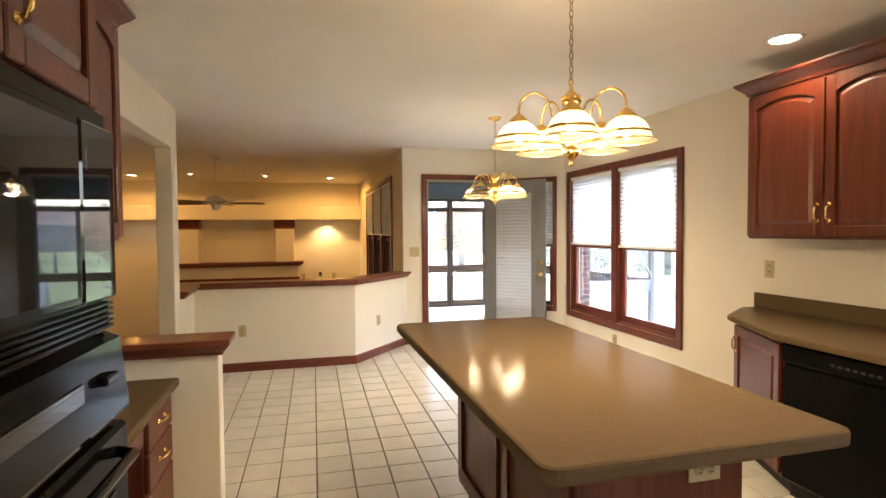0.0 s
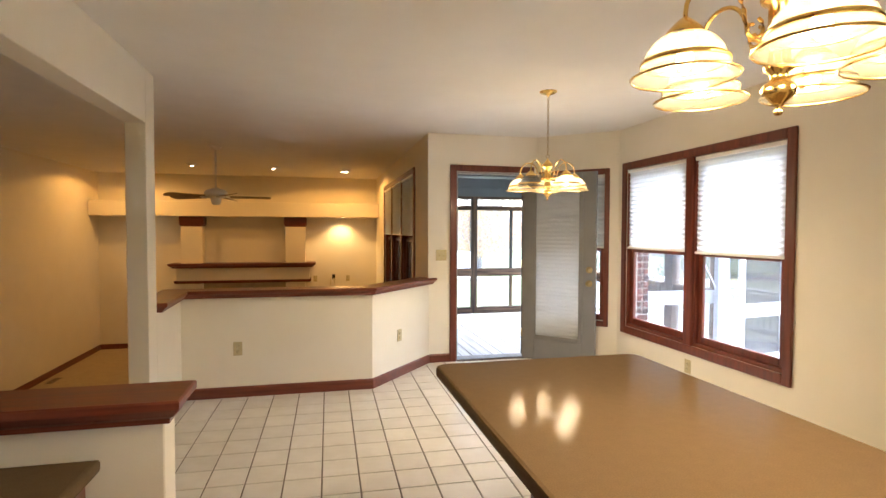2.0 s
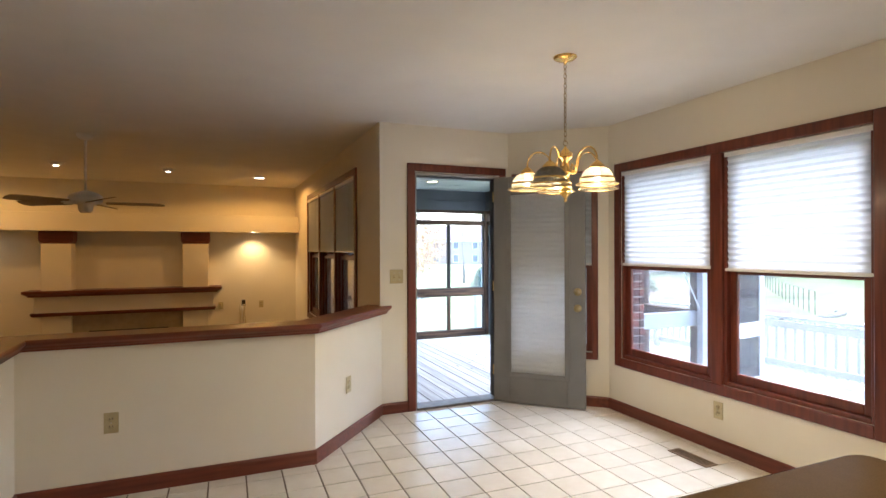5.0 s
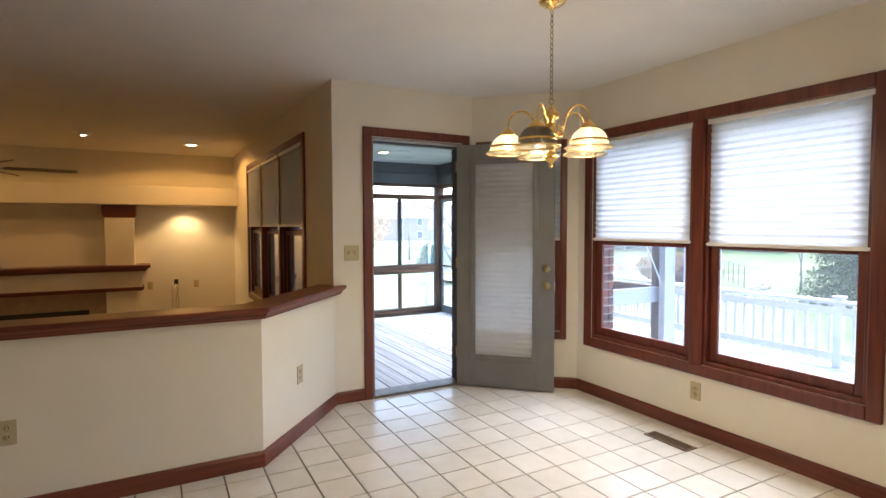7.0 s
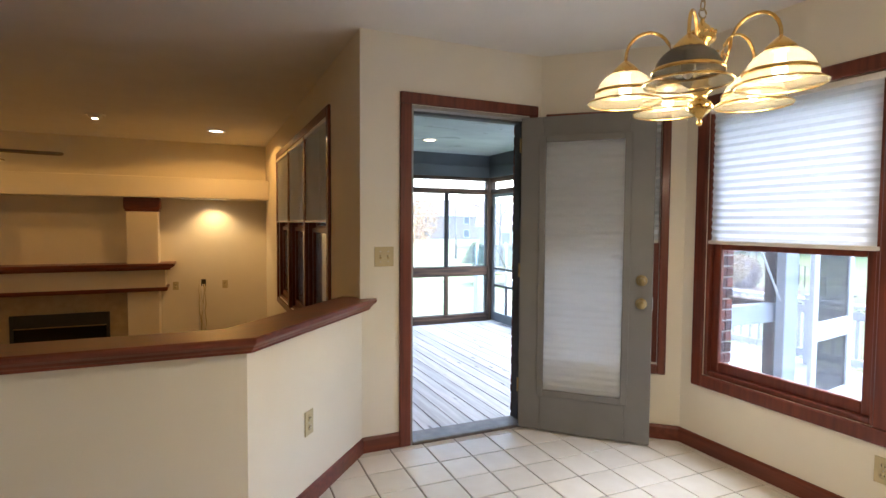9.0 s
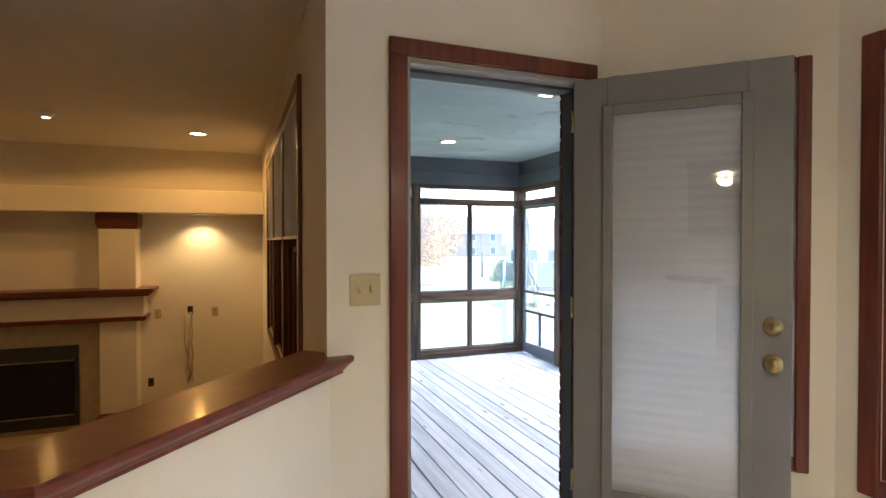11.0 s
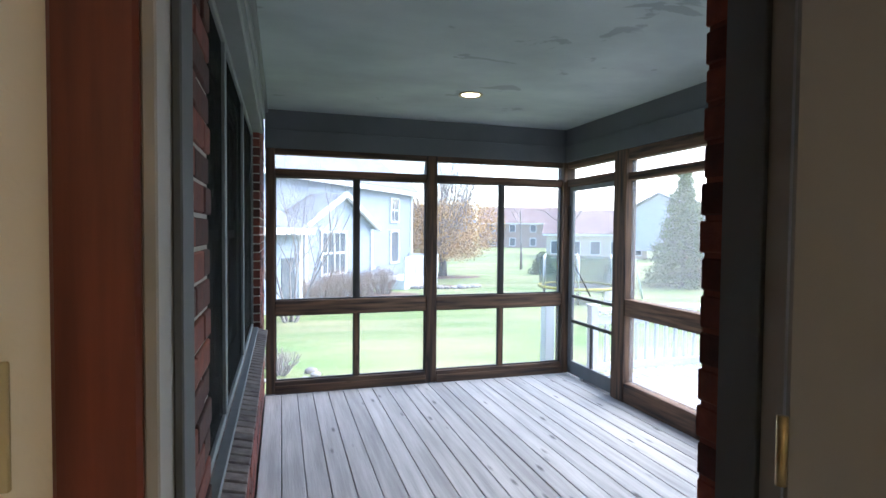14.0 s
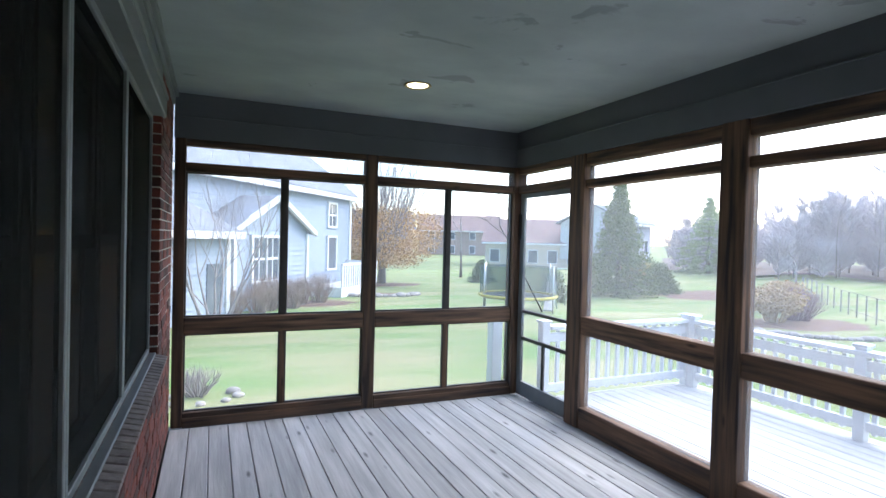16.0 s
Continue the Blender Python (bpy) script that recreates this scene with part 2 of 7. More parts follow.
STAINED = wood("weathered_brown_timber_z", (0.16, 0.088, 0.048), (0.014, 0.008, 0.006), "z", scale=0.62, rough=0.7, coat=0.0, bump=0.7, stain=0.5, random=0.2, knot=(9, 9, 2.6))
STAINED_X = wood("weathered_brown_timber_x", (0.19, 0.105, 0.058), (0.014, 0.008, 0.006), "x", scale=0.62, rough=0.7, coat=0.0, bump=0.7, stain=0.5, random=0.2, knot=(2.6, 9, 9))
STAINED_Y = wood("weathered_brown_timber_y", (0.19, 0.105, 0.058), (0.014, 0.008, 0.006), "y", scale=0.62, rough=0.7, coat=0.0, bump=0.7, stain=0.5, random=0.2, knot=(9, 2.6, 9))
BRONZE = pbr("dark_screen_bar", (0.03, 0.025, 0.022), (0.02, 0.017, 0.015), scale=20, rough=0.5)
DECK = wood("grey_deck_board", (0.54, 0.535, 0.53), (0.37, 0.365, 0.36), "y", scale=0.6, rough=0.75, coat=0.0, bump=0.5, random=0.07, stain=0.25, knot=(8, 2.2, 8))
DECK_OUT = wood("pale_deck_board", (0.55, 0.55, 0.54), (0.42, 0.42, 0.41), "y", scale=0.6, rough=0.7, coat=0.0, bump=0.4, random=0.06, stain=0.15)
RAIL_WHITE = pbr("white_rail_paint", (0.72, 0.74, 0.76), (0.62, 0.64, 0.66), scale=6, rough=0.5, bump=0.1, stain=0.12)
MORTAR = pbr("pale_mortar", (0.46, 0.42, 0.37), (0.36, 0.33, 0.29), scale=30, rough=0.95, bump=0.6, bump_scale=120, stain=0.15)


def brick_material():
    """Fired clay: each brick takes its own tone between red, brown and near-black."""
    m = pbr("red_brick", (0.175, 0.050, 0.033), (0.10, 0.030, 0.022), scale=22, rough=0.85, bump=0.7, bump_scale=70, stain=0.3)
    nt = m.node_tree
    b = nt.nodes["Principled BSDF"]
    src = b.inputs["Base Color"].links[0].from_socket
    oi, gm = nt.nodes.new("ShaderNodeObjectInfo"), nt.nodes.new("ShaderNodeNewGeometry")
    ad = nt.nodes.new("ShaderNodeMath")
    ad.operation = "ADD"
    nt.links.new(oi.outputs["Random"], ad.inputs[0])
    nt.links.new(gm.outputs["Random Per Island"], ad.inputs[1])
    fr = nt.nodes.new("ShaderNodeMath")
    fr.operation = "FRACT"
    nt.links.new(ad.outputs[0], fr.inputs[0])
    rp = nt.nodes.new("ShaderNodeValToRGB")
    e = rp.color_ramp.elements
    e[0].position, e[0].color = 0.0, (0.32, 0.30, 0.32, 1)
    e[1].position, e[1].color = 1.0, (1.35, 1.15, 1.0, 1)
    x = e.new(0.25)
    x.color = (0.55, 0.5, 0.5, 1)
    x = e.new(0.5)
    x.color = (1.0, 0.95, 0.95, 1)
    nt.links.new(fr.outputs[0], rp.inputs[0])
    mu = nt.nodes.new("ShaderNodeVectorMath")
    mu.operation = "MULTIPLY"
    nt.links.new(src, mu.inputs[0])
    nt.links.new(rp.outputs[0], mu.inputs[1])
    nt.links.new(mu.outputs[0], b.inputs["Base Color"])
    return m


BRICK = brick_material()
PALE_GREY = pbr("pale_blue_grey_paint", (0.46, 0.50, 0.56), (0.40, 0.44, 0.50), scale=6, rough=0.55, bump=0.1, stain=0.1)


# ---- mesh helpers ----
def unit_chamfer():
    bm = bmesh.new()
    bmesh.ops.create_cube(bm, size=2)
    bmesh.ops.bevel(bm, geom=bm.edges[:], offset=0.2, segments=1, affect="EDGES", profile=0.5)
    bm.verts.index_update()
    v = [tuple(x.co) for x in bm.verts]
    f = [[x.index for x in y.verts] for y in bm.faces]
    bm.free()
    return v, f


CHAMFER_V, CHAMFER_F = unit_chamfer()
CUBE_V = [(-1, -1, -1), (1, -1, -1), (1, 1, -1), (-1, 1, -1), (-1, -1, 1), (1, -1, 1), (1, 1, 1), (-1, 1, 1)]
CUBE_F = [(0, 3, 2, 1), (4, 5, 6, 7), (0, 1, 5, 4), (1, 2, 6, 5), (2, 3, 7, 6), (3, 0, 4, 7)]


class Shape:
    """Collects the vertices and faces of one mesh."""

    def __init__(self):
        self.v, self.f, self.s = [], [], []

    def add(self, verts, faces, smooth=False, m=None):
        o = len(self.v)
        self.v += [tuple(m @ Vector(p)) for p in verts] if m is not None else [tuple(p) for p in verts]
        self.f += [[i + o for i in f] for f in faces]
        self.s += [smooth] * len(faces)
        return self

    def box(self, x0, x1, y0, y1, z0, z1, bev=0.003, m=None):
        c = ((x0 + x1) / 2, (y0 + y1) / 2, (z0 + z1) / 2)
        h = (abs(x1 - x0) / 2, abs(y1 - y0) / 2, abs(z1 - z0) / 2)
        b = min(bev, min(h) * 0.45)
        if b <= 0:
            return self.add([[c[i] + p[i] * h[i] for i in range(3)] for p in CUBE_V], CUBE_F, m=m)
        vs = []
        for p in CHAMFER_V:
            q = []
            for i in range(3):
                a = h[i] if abs(p[i]) > 0.9 else h[i] - b
                q.append(c[i] + math.copysign(a, p[i]))
            vs.append(q)
        return self.add(vs, CHAMFER_F, m=m)

    def tube(self, pts, radius, n=8, m=None, cap=True):
        pts = [Vector(p) for p in pts]
        rad = radius if isinstance(radius, (list, tuple)) else [radius] * len(pts)
        vs, fs = [], []
        up = Vector((0, 0, 1))
        for i, p in enumerate(pts):
            d = (pts[min(i + 1, len(pts) - 1)] - pts[max(i - 1, 0)]).normalized()
            a = up if abs(d.dot(up)) < 0.95 else Vector((1, 0, 0))
            u = d.cross(a).normalized()
            w = u.cross(d).normalized()
            for k in range(n):
                t = 2 * math.pi * k / n
                vs.append(p + (u * math.cos(t) + w * math.sin(t)) * rad[i])
        for i in range(len(pts) - 1):
            for k in range(n):
                k2 = (k + 1) % n
                fs.append((i * n + k, i * n + k2, (i + 1) * n + k2, (i + 1) * n + k))
        if cap:
            fs.append(tuple(range(n))[::-1])
            fs.append(tuple((len(pts) - 1) * n + k for k in range(n)))
        return self.add(vs, fs, True, m)

    def ring(self, x0, x1, z0, z1, w, y0, y1, m=None):
        """A flat rectangular frame in the plane x-z, w wide, from y0 to y1 thick, in one piece."""
        vs = []
        for y in (y0, y1):
            vs += [(x0, y, z0), (x1, y, z0), (x1, y, z1), (x0, y, z1), (x0 + w, y, z0 + w), (x1 - w, y, z0 + w), (x1 - w, y, z1 - w), (x0 + w, y, z1 - w)]
        fs = []
        for i in range(4):
            j = (i + 1) % 4
            fs += [(i, j, 4 + j, 4 + i), (8 + i, 12 + i, 12 + j, 8 + j), (i, 8 + i, 8 + j, j), (4 + i, 4 + j, 12 + j, 12 + i)]
        return self.add(vs, fs, m=m)

    def lathe(self, prof, n=24, m=None):
        vs, fs = [], []
        for r, z in prof:
            for k in range(n):
                t = 2 * math.pi * k / n
                vs.append((r * math.cos(t), r * math.sin(t), z))
        for i in range(len(prof) - 1):
            for k in range(n):
                k2 = (k + 1) % n
                fs.append((i * n + k, i * n + k2, (i + 1) * n + k2, (i + 1) * n + k))
        return self.add(vs, fs, True, m)

    def prism(self, poly, z0, z1, m=None):
        """A flat polygon (x, y), counter-clockwise, raised from z0 to z1."""
        n = len(poly)
        vs = [(x, y, z0) for x, y in poly] + [(x, y, z1) for x, y in poly]
        fs = [tuple(range(n))[::-1], tuple(range(n, 2 * n))]
        fs += [(i, (i + 1) % n, n + (i + 1) % n, n + i) for i in range(n)]
        return self.add(vs, fs, m=m)

    def slab(self, poly, z0, z1, b=0.01):
        """A worktop: polygon with its upper and lower edges rounded off."""
        def inset(d):
            out = []
            k = len(poly)
            for i in range(k):
                a, p, c = Vector(poly[i - 1]), Vector(poly[i]), Vector(poly[(i + 1) % k])
                e1, e2 = (p - a).normalized(), (c - p).normalized()
                n1, n2 = Vector((-e1.y, e1.x)), Vector((-e2.y, e2.x))
                q = (n1 + n2) / max(0.3, 1 + n1.dot(n2))
                out.append(p + q * d)
            return out
        n = len(poly)
        vs = []
        for d, z in ((b, z0), (b * 0.3, z0 + b * 0.3), (0, z0 + b), (0, z1 - b), (b * 0.3, z1 - b * 0.3), (b, z1)):
            vs += [(p.x, p.y, z) for p in inset(d)]
        fs = [tuple(range(n))[::-1], tuple(range(5 * n, 6 * n))]
        for r in range(5):
            fs += [(r * n + i, r * n + (i + 1) % n, (r + 1) * n + (i + 1) % n, (r + 1) * n + i) for i in range(n)]
        return self.add(vs, fs)

    def sweep(self, prof, path, closed=False):
        """A moulding: profile (out, up) swept along a level path with mitred corners; out is to the right of the path."""
        k = len(path)
        vs, fs = [], []
        for i in range(k):
            p = Vector(path[i])
            a = Vector(path[i - 1]) if (closed or i > 0) else None
            c = Vector(path[(i + 1) % k]) if (closed or i < k - 1) else None
            e1 = (p - a).to_2d().normalized() if a is not None else None
            e2 = (c - p).to_2d().normalized() if c is not None else e1
            e1 = e1 if e1 is not None else e2
            n1, n2 = Vector((e1.y, -e1.x)), Vector((e2.y, -e2.x))
            q = (n1 + n2) / (1 + n1.dot(n2))
            for o, u in prof:
                vs.append((p.x + q.x * o, p.y + q.y * o, p.z + u))
        n = len(prof)
        for i in range(k if closed else k - 1):
            j = (i + 1) % k
            fs += [(i * n + a, i * n + (a + 1) % n, j * n + (a + 1) % n, j * n + a) for a in range(n)]
        if not closed:
            fs += [tuple(range(n))[::-1], tuple((k - 1) * n + a for a in range(n))]
        return self.add(vs, fs)

    def mesh(self, name, mat):
        me = bpy.data.meshes.new(name)
        me.from_pydata(self.v, [], self.f)
        me.polygons.foreach_set("use_smooth", self.s)
        bm = bmesh.new()
        bm.from_mesh(me)
        bmesh.ops.recalc_face_normals(bm, faces=bm.faces[:])
        bm.to_mesh(me)
        bm.free()
        me.materials.append(mat)
        me.update()
        return me


def part(name, shape, material, parent=None, label="", kind=""):
    """Links a shape as one mesh object under a thing or a part. Shapes under a placed Empty are given in world metres."""
    ob = new(name, shape.mesh(name, material))
    if parent is not None:
        ob.parent = parent
        if parent.type == "EMPTY":
            ob.matrix_parent_inverse = parent.matrix_basis.inverted()
    return tagged(ob, label, kind=kind)


def piece(name, me, parent, m):
    """One of many alike pieces that share a mesh."""
    ob = new(name, me)
    ob.parent = parent
    ob.matrix_basis = m
    return ob


def thing(name, label, category, x=0, y=0, z=0, group="", kind=""):
    ob = new(name)
    ob.empty_display_size = 0.1
    ob.matrix_basis = pose(x, y, z)
    return tagged(ob, label, category, group, kind)


def single(name, shape, material, label, category, group="", kind=""):
    """A thing that is one mesh."""
    return tagged(part(name, shape, material), label, category, group, kind)


def structure(name, shape, material, label="", category=""):
    return tagged(part(name, shape, material), label, category, kind="structure")


def spot(name, x, y, z, watts, degrees=110, color=WARM, blend=0.6, radius=0.05, aim=None):
    d = bpy.data.lights.new(name, "SPOT")
    d.energy, d.spot_size, d.spot_blend, d.color, d.shadow_soft_size = watts, radians(degrees), blend, color, radius
    ob = new(name, d)
    ob.matrix_world = look((x, y, z), aim or (x + 0.001, y, z - 1))
    return ob


# ---- large structure: kitchen, family room, porch ----
H = 2.44          # kitchen and family room ceiling
LOW = -0.76       # sunken family room floor
PF = -0.255       # porch floor
PC = 2.46         # porch ceiling
XR = 3.91         # kitchen window wall
YD = 7.46         # door wall, room side
YO = 7.69         # door wall, porch side

# floors
structure("floor", Shape().prism([(-3.2, -1.6), (XR + 0.2, -1.6), (XR + 0.2, 6.95), (3.3, 7.6), (2.0, 7.6), (1.3, 6.75), (-0.25, 6.75), (-0.25, 6.0), (-3.2, 6.0)], -0.12, -0.008), GROUT,
          "kitchen floor of cream square tiles with brown grout", "floor")
structure("floor_family_room", Shape().box(-3.2, 2.2, 5.9, 12.9, LOW - 0.1, LOW, 0), CARPET, "tan wall-to-wall carpet of a sunken family room", "floor")
structure("step_face", Shape().box(-3.2, -0.25, 6.0, 6.04, LOW, -0.02, 0), PAINT)
structure("step_nosing", Shape().box(-2.95, -0.29, 5.95, 6.07, -0.007, 0.022, 0.008), CHERRY_X, "cherry wood nosing at the edge of the floor", "trim")

# ceilings
structure("ceiling", Shape().prism([(-3.2, -1.7), (XR + 0.2, -1.7), (XR + 0.2, 6.95), (3.35, 7.6), (2.2, 7.6), (2.2, 12.9), (-3.2, 12.9)], H, H + 0.12), CEIL, "white painted ceiling", "ceiling")


def wall_with_hole(name, axis, p0, p1, a0, a1, z0, z1, holes, mat, label=""):
    """A thick wall along x or y from a0 to a1 with rectangular openings (b0, b1, c0, c1)."""
    s = Shape()
    def put(b0, b1, c0, c1):
        if b1 - b0 > 1e-4 and c1 - c0 > 1e-4:
            if axis == "y":
                s.box(p0, p1, b0, b1, c0, c1, 0)
            else:
                s.box(b0, b1, p0, p1, c0, c1, 0)
    at = a0
    for b0, b1, c0, c1 in sorted(holes):
        put(at, b0, z0, z1)
        put(b0, b1, z0, c0)
        put(b0, b1, c1, z1)
        at = b1
    put(at, a1, z0, z1)
    return structure(name, s, mat, label, "wall")


WIN = (4.835, 6.70, 0.46, 2.02)      # breakfast window opening
UNSEEN_WIN = (0.45, 2.05, 1.10, 2.05)      # window over the sink: unseen, added, also lets in daylight
wall_with_hole("wall_east", "y", XR, XR + 0.12, -1.6, 6.86, 0, H, [WIN, UNSEEN_WIN], PAINT, "cream painted window wall of the kitchen")
DOOR = (2.345, 3.165, 0.0, 2.04)
wall_with_hole("wall_door", "x", YD, YD + 0.12, 2.035, 3.27, 0, H, [DOOR], PAINT, "cream painted wall with the porch door")
FW = (8.30, 11.16, 0.45, 2.10)       # family room window opening
wall_with_hole("wall_family_east", "y", 2.035, 2.155, YD + 0.12, 12.66, LOW, H, [FW], PAINT, "cream painted family room window wall")
structure("wall_family_foot", Shape().box(2.036, 2.154, YD, YD + 0.12, LOW, 0, 0), PAINT)
structure("wall_family_north", Shape().box(-3.1, 2.155, 12.66, 12.78, LOW, H, 0), PAINT, "cream painted fireplace wall", "wall")
structure("wall_family_west", Shape().box(-3.07, -2.95, 3.6, 12.66, LOW, H, 0), PAINT, "cream painted side wall", "wall")
structure("wall_hall_south", Shape().box(-2.95, -0.29, 3.48, 3.6, 0, H, 0), PAINT, "cream painted wall", "wall")
structure("wall_west", Shape().box(-0.29, -0.17, -1.6, 3.66, 0, H, 0), PAINT, "cream painted wall behind the cabinets", "wall")
structure("wall_south", Shape().box(-0.29, XR + 0.12, -1.7, -1.6, 0, H, 0), PAINT, "plain cream wall", "wall")
# angled corner wall with a window behind the open door
ANG = Matrix(((-0.739, -0.674, 0, 3.91), (0.674, -0.739, 0, 6.86), (0, 0, 1, 0), (0, 0, 0, 1)))   # x along the wall, -y outwards
AW = (0.14, 0.80, 0.47, 2.0)
s = Shape()
for b in ((0, AW[0], 0, H), (AW[1], 0.885, 0, H), (AW[0], AW[1], 0, AW[2]), (AW[0], AW[1], AW[3], H)):
    s.box(b[0], b[1], -0.12, 0, b[2], b[3], 0, ANG)
structure("wall_angled", s, PAINT, "cream painted angled corner wall", "wall")
# pier and header
structure("wall_pier", Shape().box(-0.295, -0.17, 5.72, 5.90, 0, H, 0.004), PAINT, "cream painted square pier", "wall")
structure("wall_header", Shape().box(-0.295, -0.17, 3.66, 5.72, 2.09, H, 0.004), PAINT, "cream painted header over the opening", "wall")

# half wall with cherry cap
HW = [(-0.17, 5.90), (-0.20, 6.66), (1.368, 6.66), (2.045, 7.455)]


def offset_path(path, d):
    out = []
    for i, p in enumerate(path):
        p = Vector(p)
        a = Vector(path[i - 1]) if i else None
        c = Vector(path[i + 1]) if i < len(path) - 1 else None
        e1 = (p - a).normalized() if a is not None else (c - p).normalized()
        e2 = (c - p).normalized() if c is not None else e1
        n1, n2 = Vector((-e1.y, e1.x)), Vector((-e2.y, e2.x))
        q = (n1 + n2) / (1 + n1.dot(n2))
        out.append((p.x + q.x * d, p.y + q.y * d))
    return out


back = offset_path(HW, 0.12)
structure("wall_half", Shape().prism(HW + back[::-1], LOW, 0.842), PAINT, "cream painted half wall between kitchen and family room", "wall")
CAP = [(0.035, 0.842), (0.035, 0.852), (0.042, 0.858), (0.048, 0.868), (0.062, 0.880), (0.066, 0.886), (0.066, 0.900), (0.060, 0.906), (0, 0.906)]
cap_prof = [(o - 0.0, u) for o, u in CAP]
mid = [(-0.17, 5.897, 0), (-0.20, 6.66, 0), (1.368, 6.66, 0), (2.085, 7.455 + 0.047, 0)]
s = Shape()
s.sweep([(-0.155, 0.842)] + [(0.02, 0.842)] + cap_prof[:-1] + [(-0.16, 0.906), (-0.165, 0.895), (-0.155, 0.86)], [(x, y, 0) for x, y, _ in mid[:3]] + [(2.09, 7.508, 0)])
structure("trim_half_wall_cap", s, CHERRY_X, "moulded cherry wood cap on the half wall", "trim")

# low wall by the desk, with its cap
structure("wall_low", Shape().box(-0.17, 0.455, 3.66, 3.78, 0, 0.835, 0.004), PAINT, "cream painted low wall at the desk", "wall")
s = Shape()
s.sweep([(-0.06, 0.835), (0.02, 0.835), (0.022, 0.85), (0.035, 0.86), (0.05, 0.878), (0.055, 0.885), (0.055, 0.905), (0.05, 0.91), (-0.06, 0.91)],
        [(-0.17, 3.66, 0), (0.455, 3.66, 0), (0.455, 3.78, 0), (-0.17, 3.78, 0)])
structure("trim_low_wall_cap", s, CHERRY_X, "moulded cherry wood cap on the low wall", "trim")

# baseboards
BASE = [(0, 0), (0.014, 0), (0.014, 0.075), (0.008, 0.088), (0, 0.09)]


def baseboard(name, pts, mat=CHERRY_X):
    structure(name, Shape().sweep(BASE, pts), mat, "cherry wood baseboard", "trim")


baseboard("baseboard_half_wall", [(-0.17, 5.90, 0.0), (-0.20, 6.66, 0.0), (1.368, 6.66, 0.0), (2.045, 7.46, 0.0), (2.283, 7.46, 0.0)])
baseboard("baseboard_east", [(3.27, 7.43, 0.0), (3.91, 6.86, 0.0), (3.91, 4.05, 0.0)], CHERRY_Y)
baseboard("baseboard_family_west", [(-2.95, 6.1, LOW), (-2.95, 12.66, LOW), (-1.6, 12.66, LOW)], CHERRY_Y)
baseboard("baseboard_family_north", [(0.73, 12.66, LOW), (2.035, 12.66, LOW), (2.035, 7.7, LOW)])
baseboard("baseboard_pier", [(-0.295, 5.72, 0), (-0.17, 5.72, 0), (-0.17, 5.90, 0)])

# ---- breakfast window ----


def casing(s, axis, p, out, a0, a1, z0, z1, w, t):
    """Picture-frame casing of four moulded boards on a wall at p, standing out by t."""
    q = p + out * t
    lo, hi = min(p, q), max(p, q)
    def b(a, bb, c, d, g=0.0):
        if axis == "y":
            s.box(lo, hi - g if out > 0 else hi, a, bb, c, d, 0.006) if out > 0 else s.box(lo + g, hi, a, bb, c, d, 0.006)
        else:
            s.box(a, bb, lo, hi - g if out > 0 else hi, c, d, 0.006) if out > 0 else s.box(a, bb, lo + g, hi, c, d, 0.006)
    b(a0 - w, a0, z0 - w, z1 + w)
    b(a1, a1 + w, z0 - w, z1 + w)
    b(a0, a1, z1, z1 + w)
    b(a0, a1, z0 - w, z0)
    return s


def double_hung(name, x, y0, y1, z0, z1, meet, label, inward=-1, wood_mat=CHERRY_Z, depth=0.10):
    """Double-hung sash window in a wall along y: frame, two sashes, two panes. inward: side of the room."""
    w = thing(name, label, "window", x, (y0 + y1) / 2, z0, kind="structure")
    f = Shape()
    xa, xb = (x, x - inward * depth)
    xa, xb = min(xa, xb), max(xa, xb)
    f.box(xa, xb, y0, y0 + 0.022, z0, z1).box(xa, xb, y1 - 0.022, y1, z0, z1)
    f.box(xa, xb, y0 + 0.022, y1 - 0.022, z1 - 0.022, z1).box(xa, xb, y0 + 0.022, y1 - 0.022, z0, z0 + 0.028)
    part("window_frame", f, wood_mat, w)
    for nm, c0, c1, off in (("lower_sash", z0 + 0.028, meet + 0.02, 0.03), ("upper_sash", meet - 0.02, z1 - 0.022, 0.062)):
        xo = x - inward * off
        sa, sb = min(xo, xo - inward * 0.03), max(xo, xo - inward * 0.03)
        q = Shape()
        a, b = y0 + 0.022, y1 - 0.022
        q.box(sa, sb, a, a + 0.05, c0, c1, 0.005).box(sa, sb, b - 0.05, b, c0, c1, 0.005)
        q.box(sa, sb, a + 0.05, b - 0.05, c1 - 0.04, c1, 0.005).box(sa, sb, a + 0.05, b - 0.05, c0, c0 + 0.06, 0.005)
        sash = part(nm, q, wood_mat, w)
        g = Shape().box((sa + sb) / 2 - 0.002, (sa + sb) / 2 + 0.002, a + 0.048, b - 0.048, c0 + 0.058, c1 - 0.038, 0)
        pane = part("pane", g, GLASS, sash)
        pane.visible_shadow = False
    return w


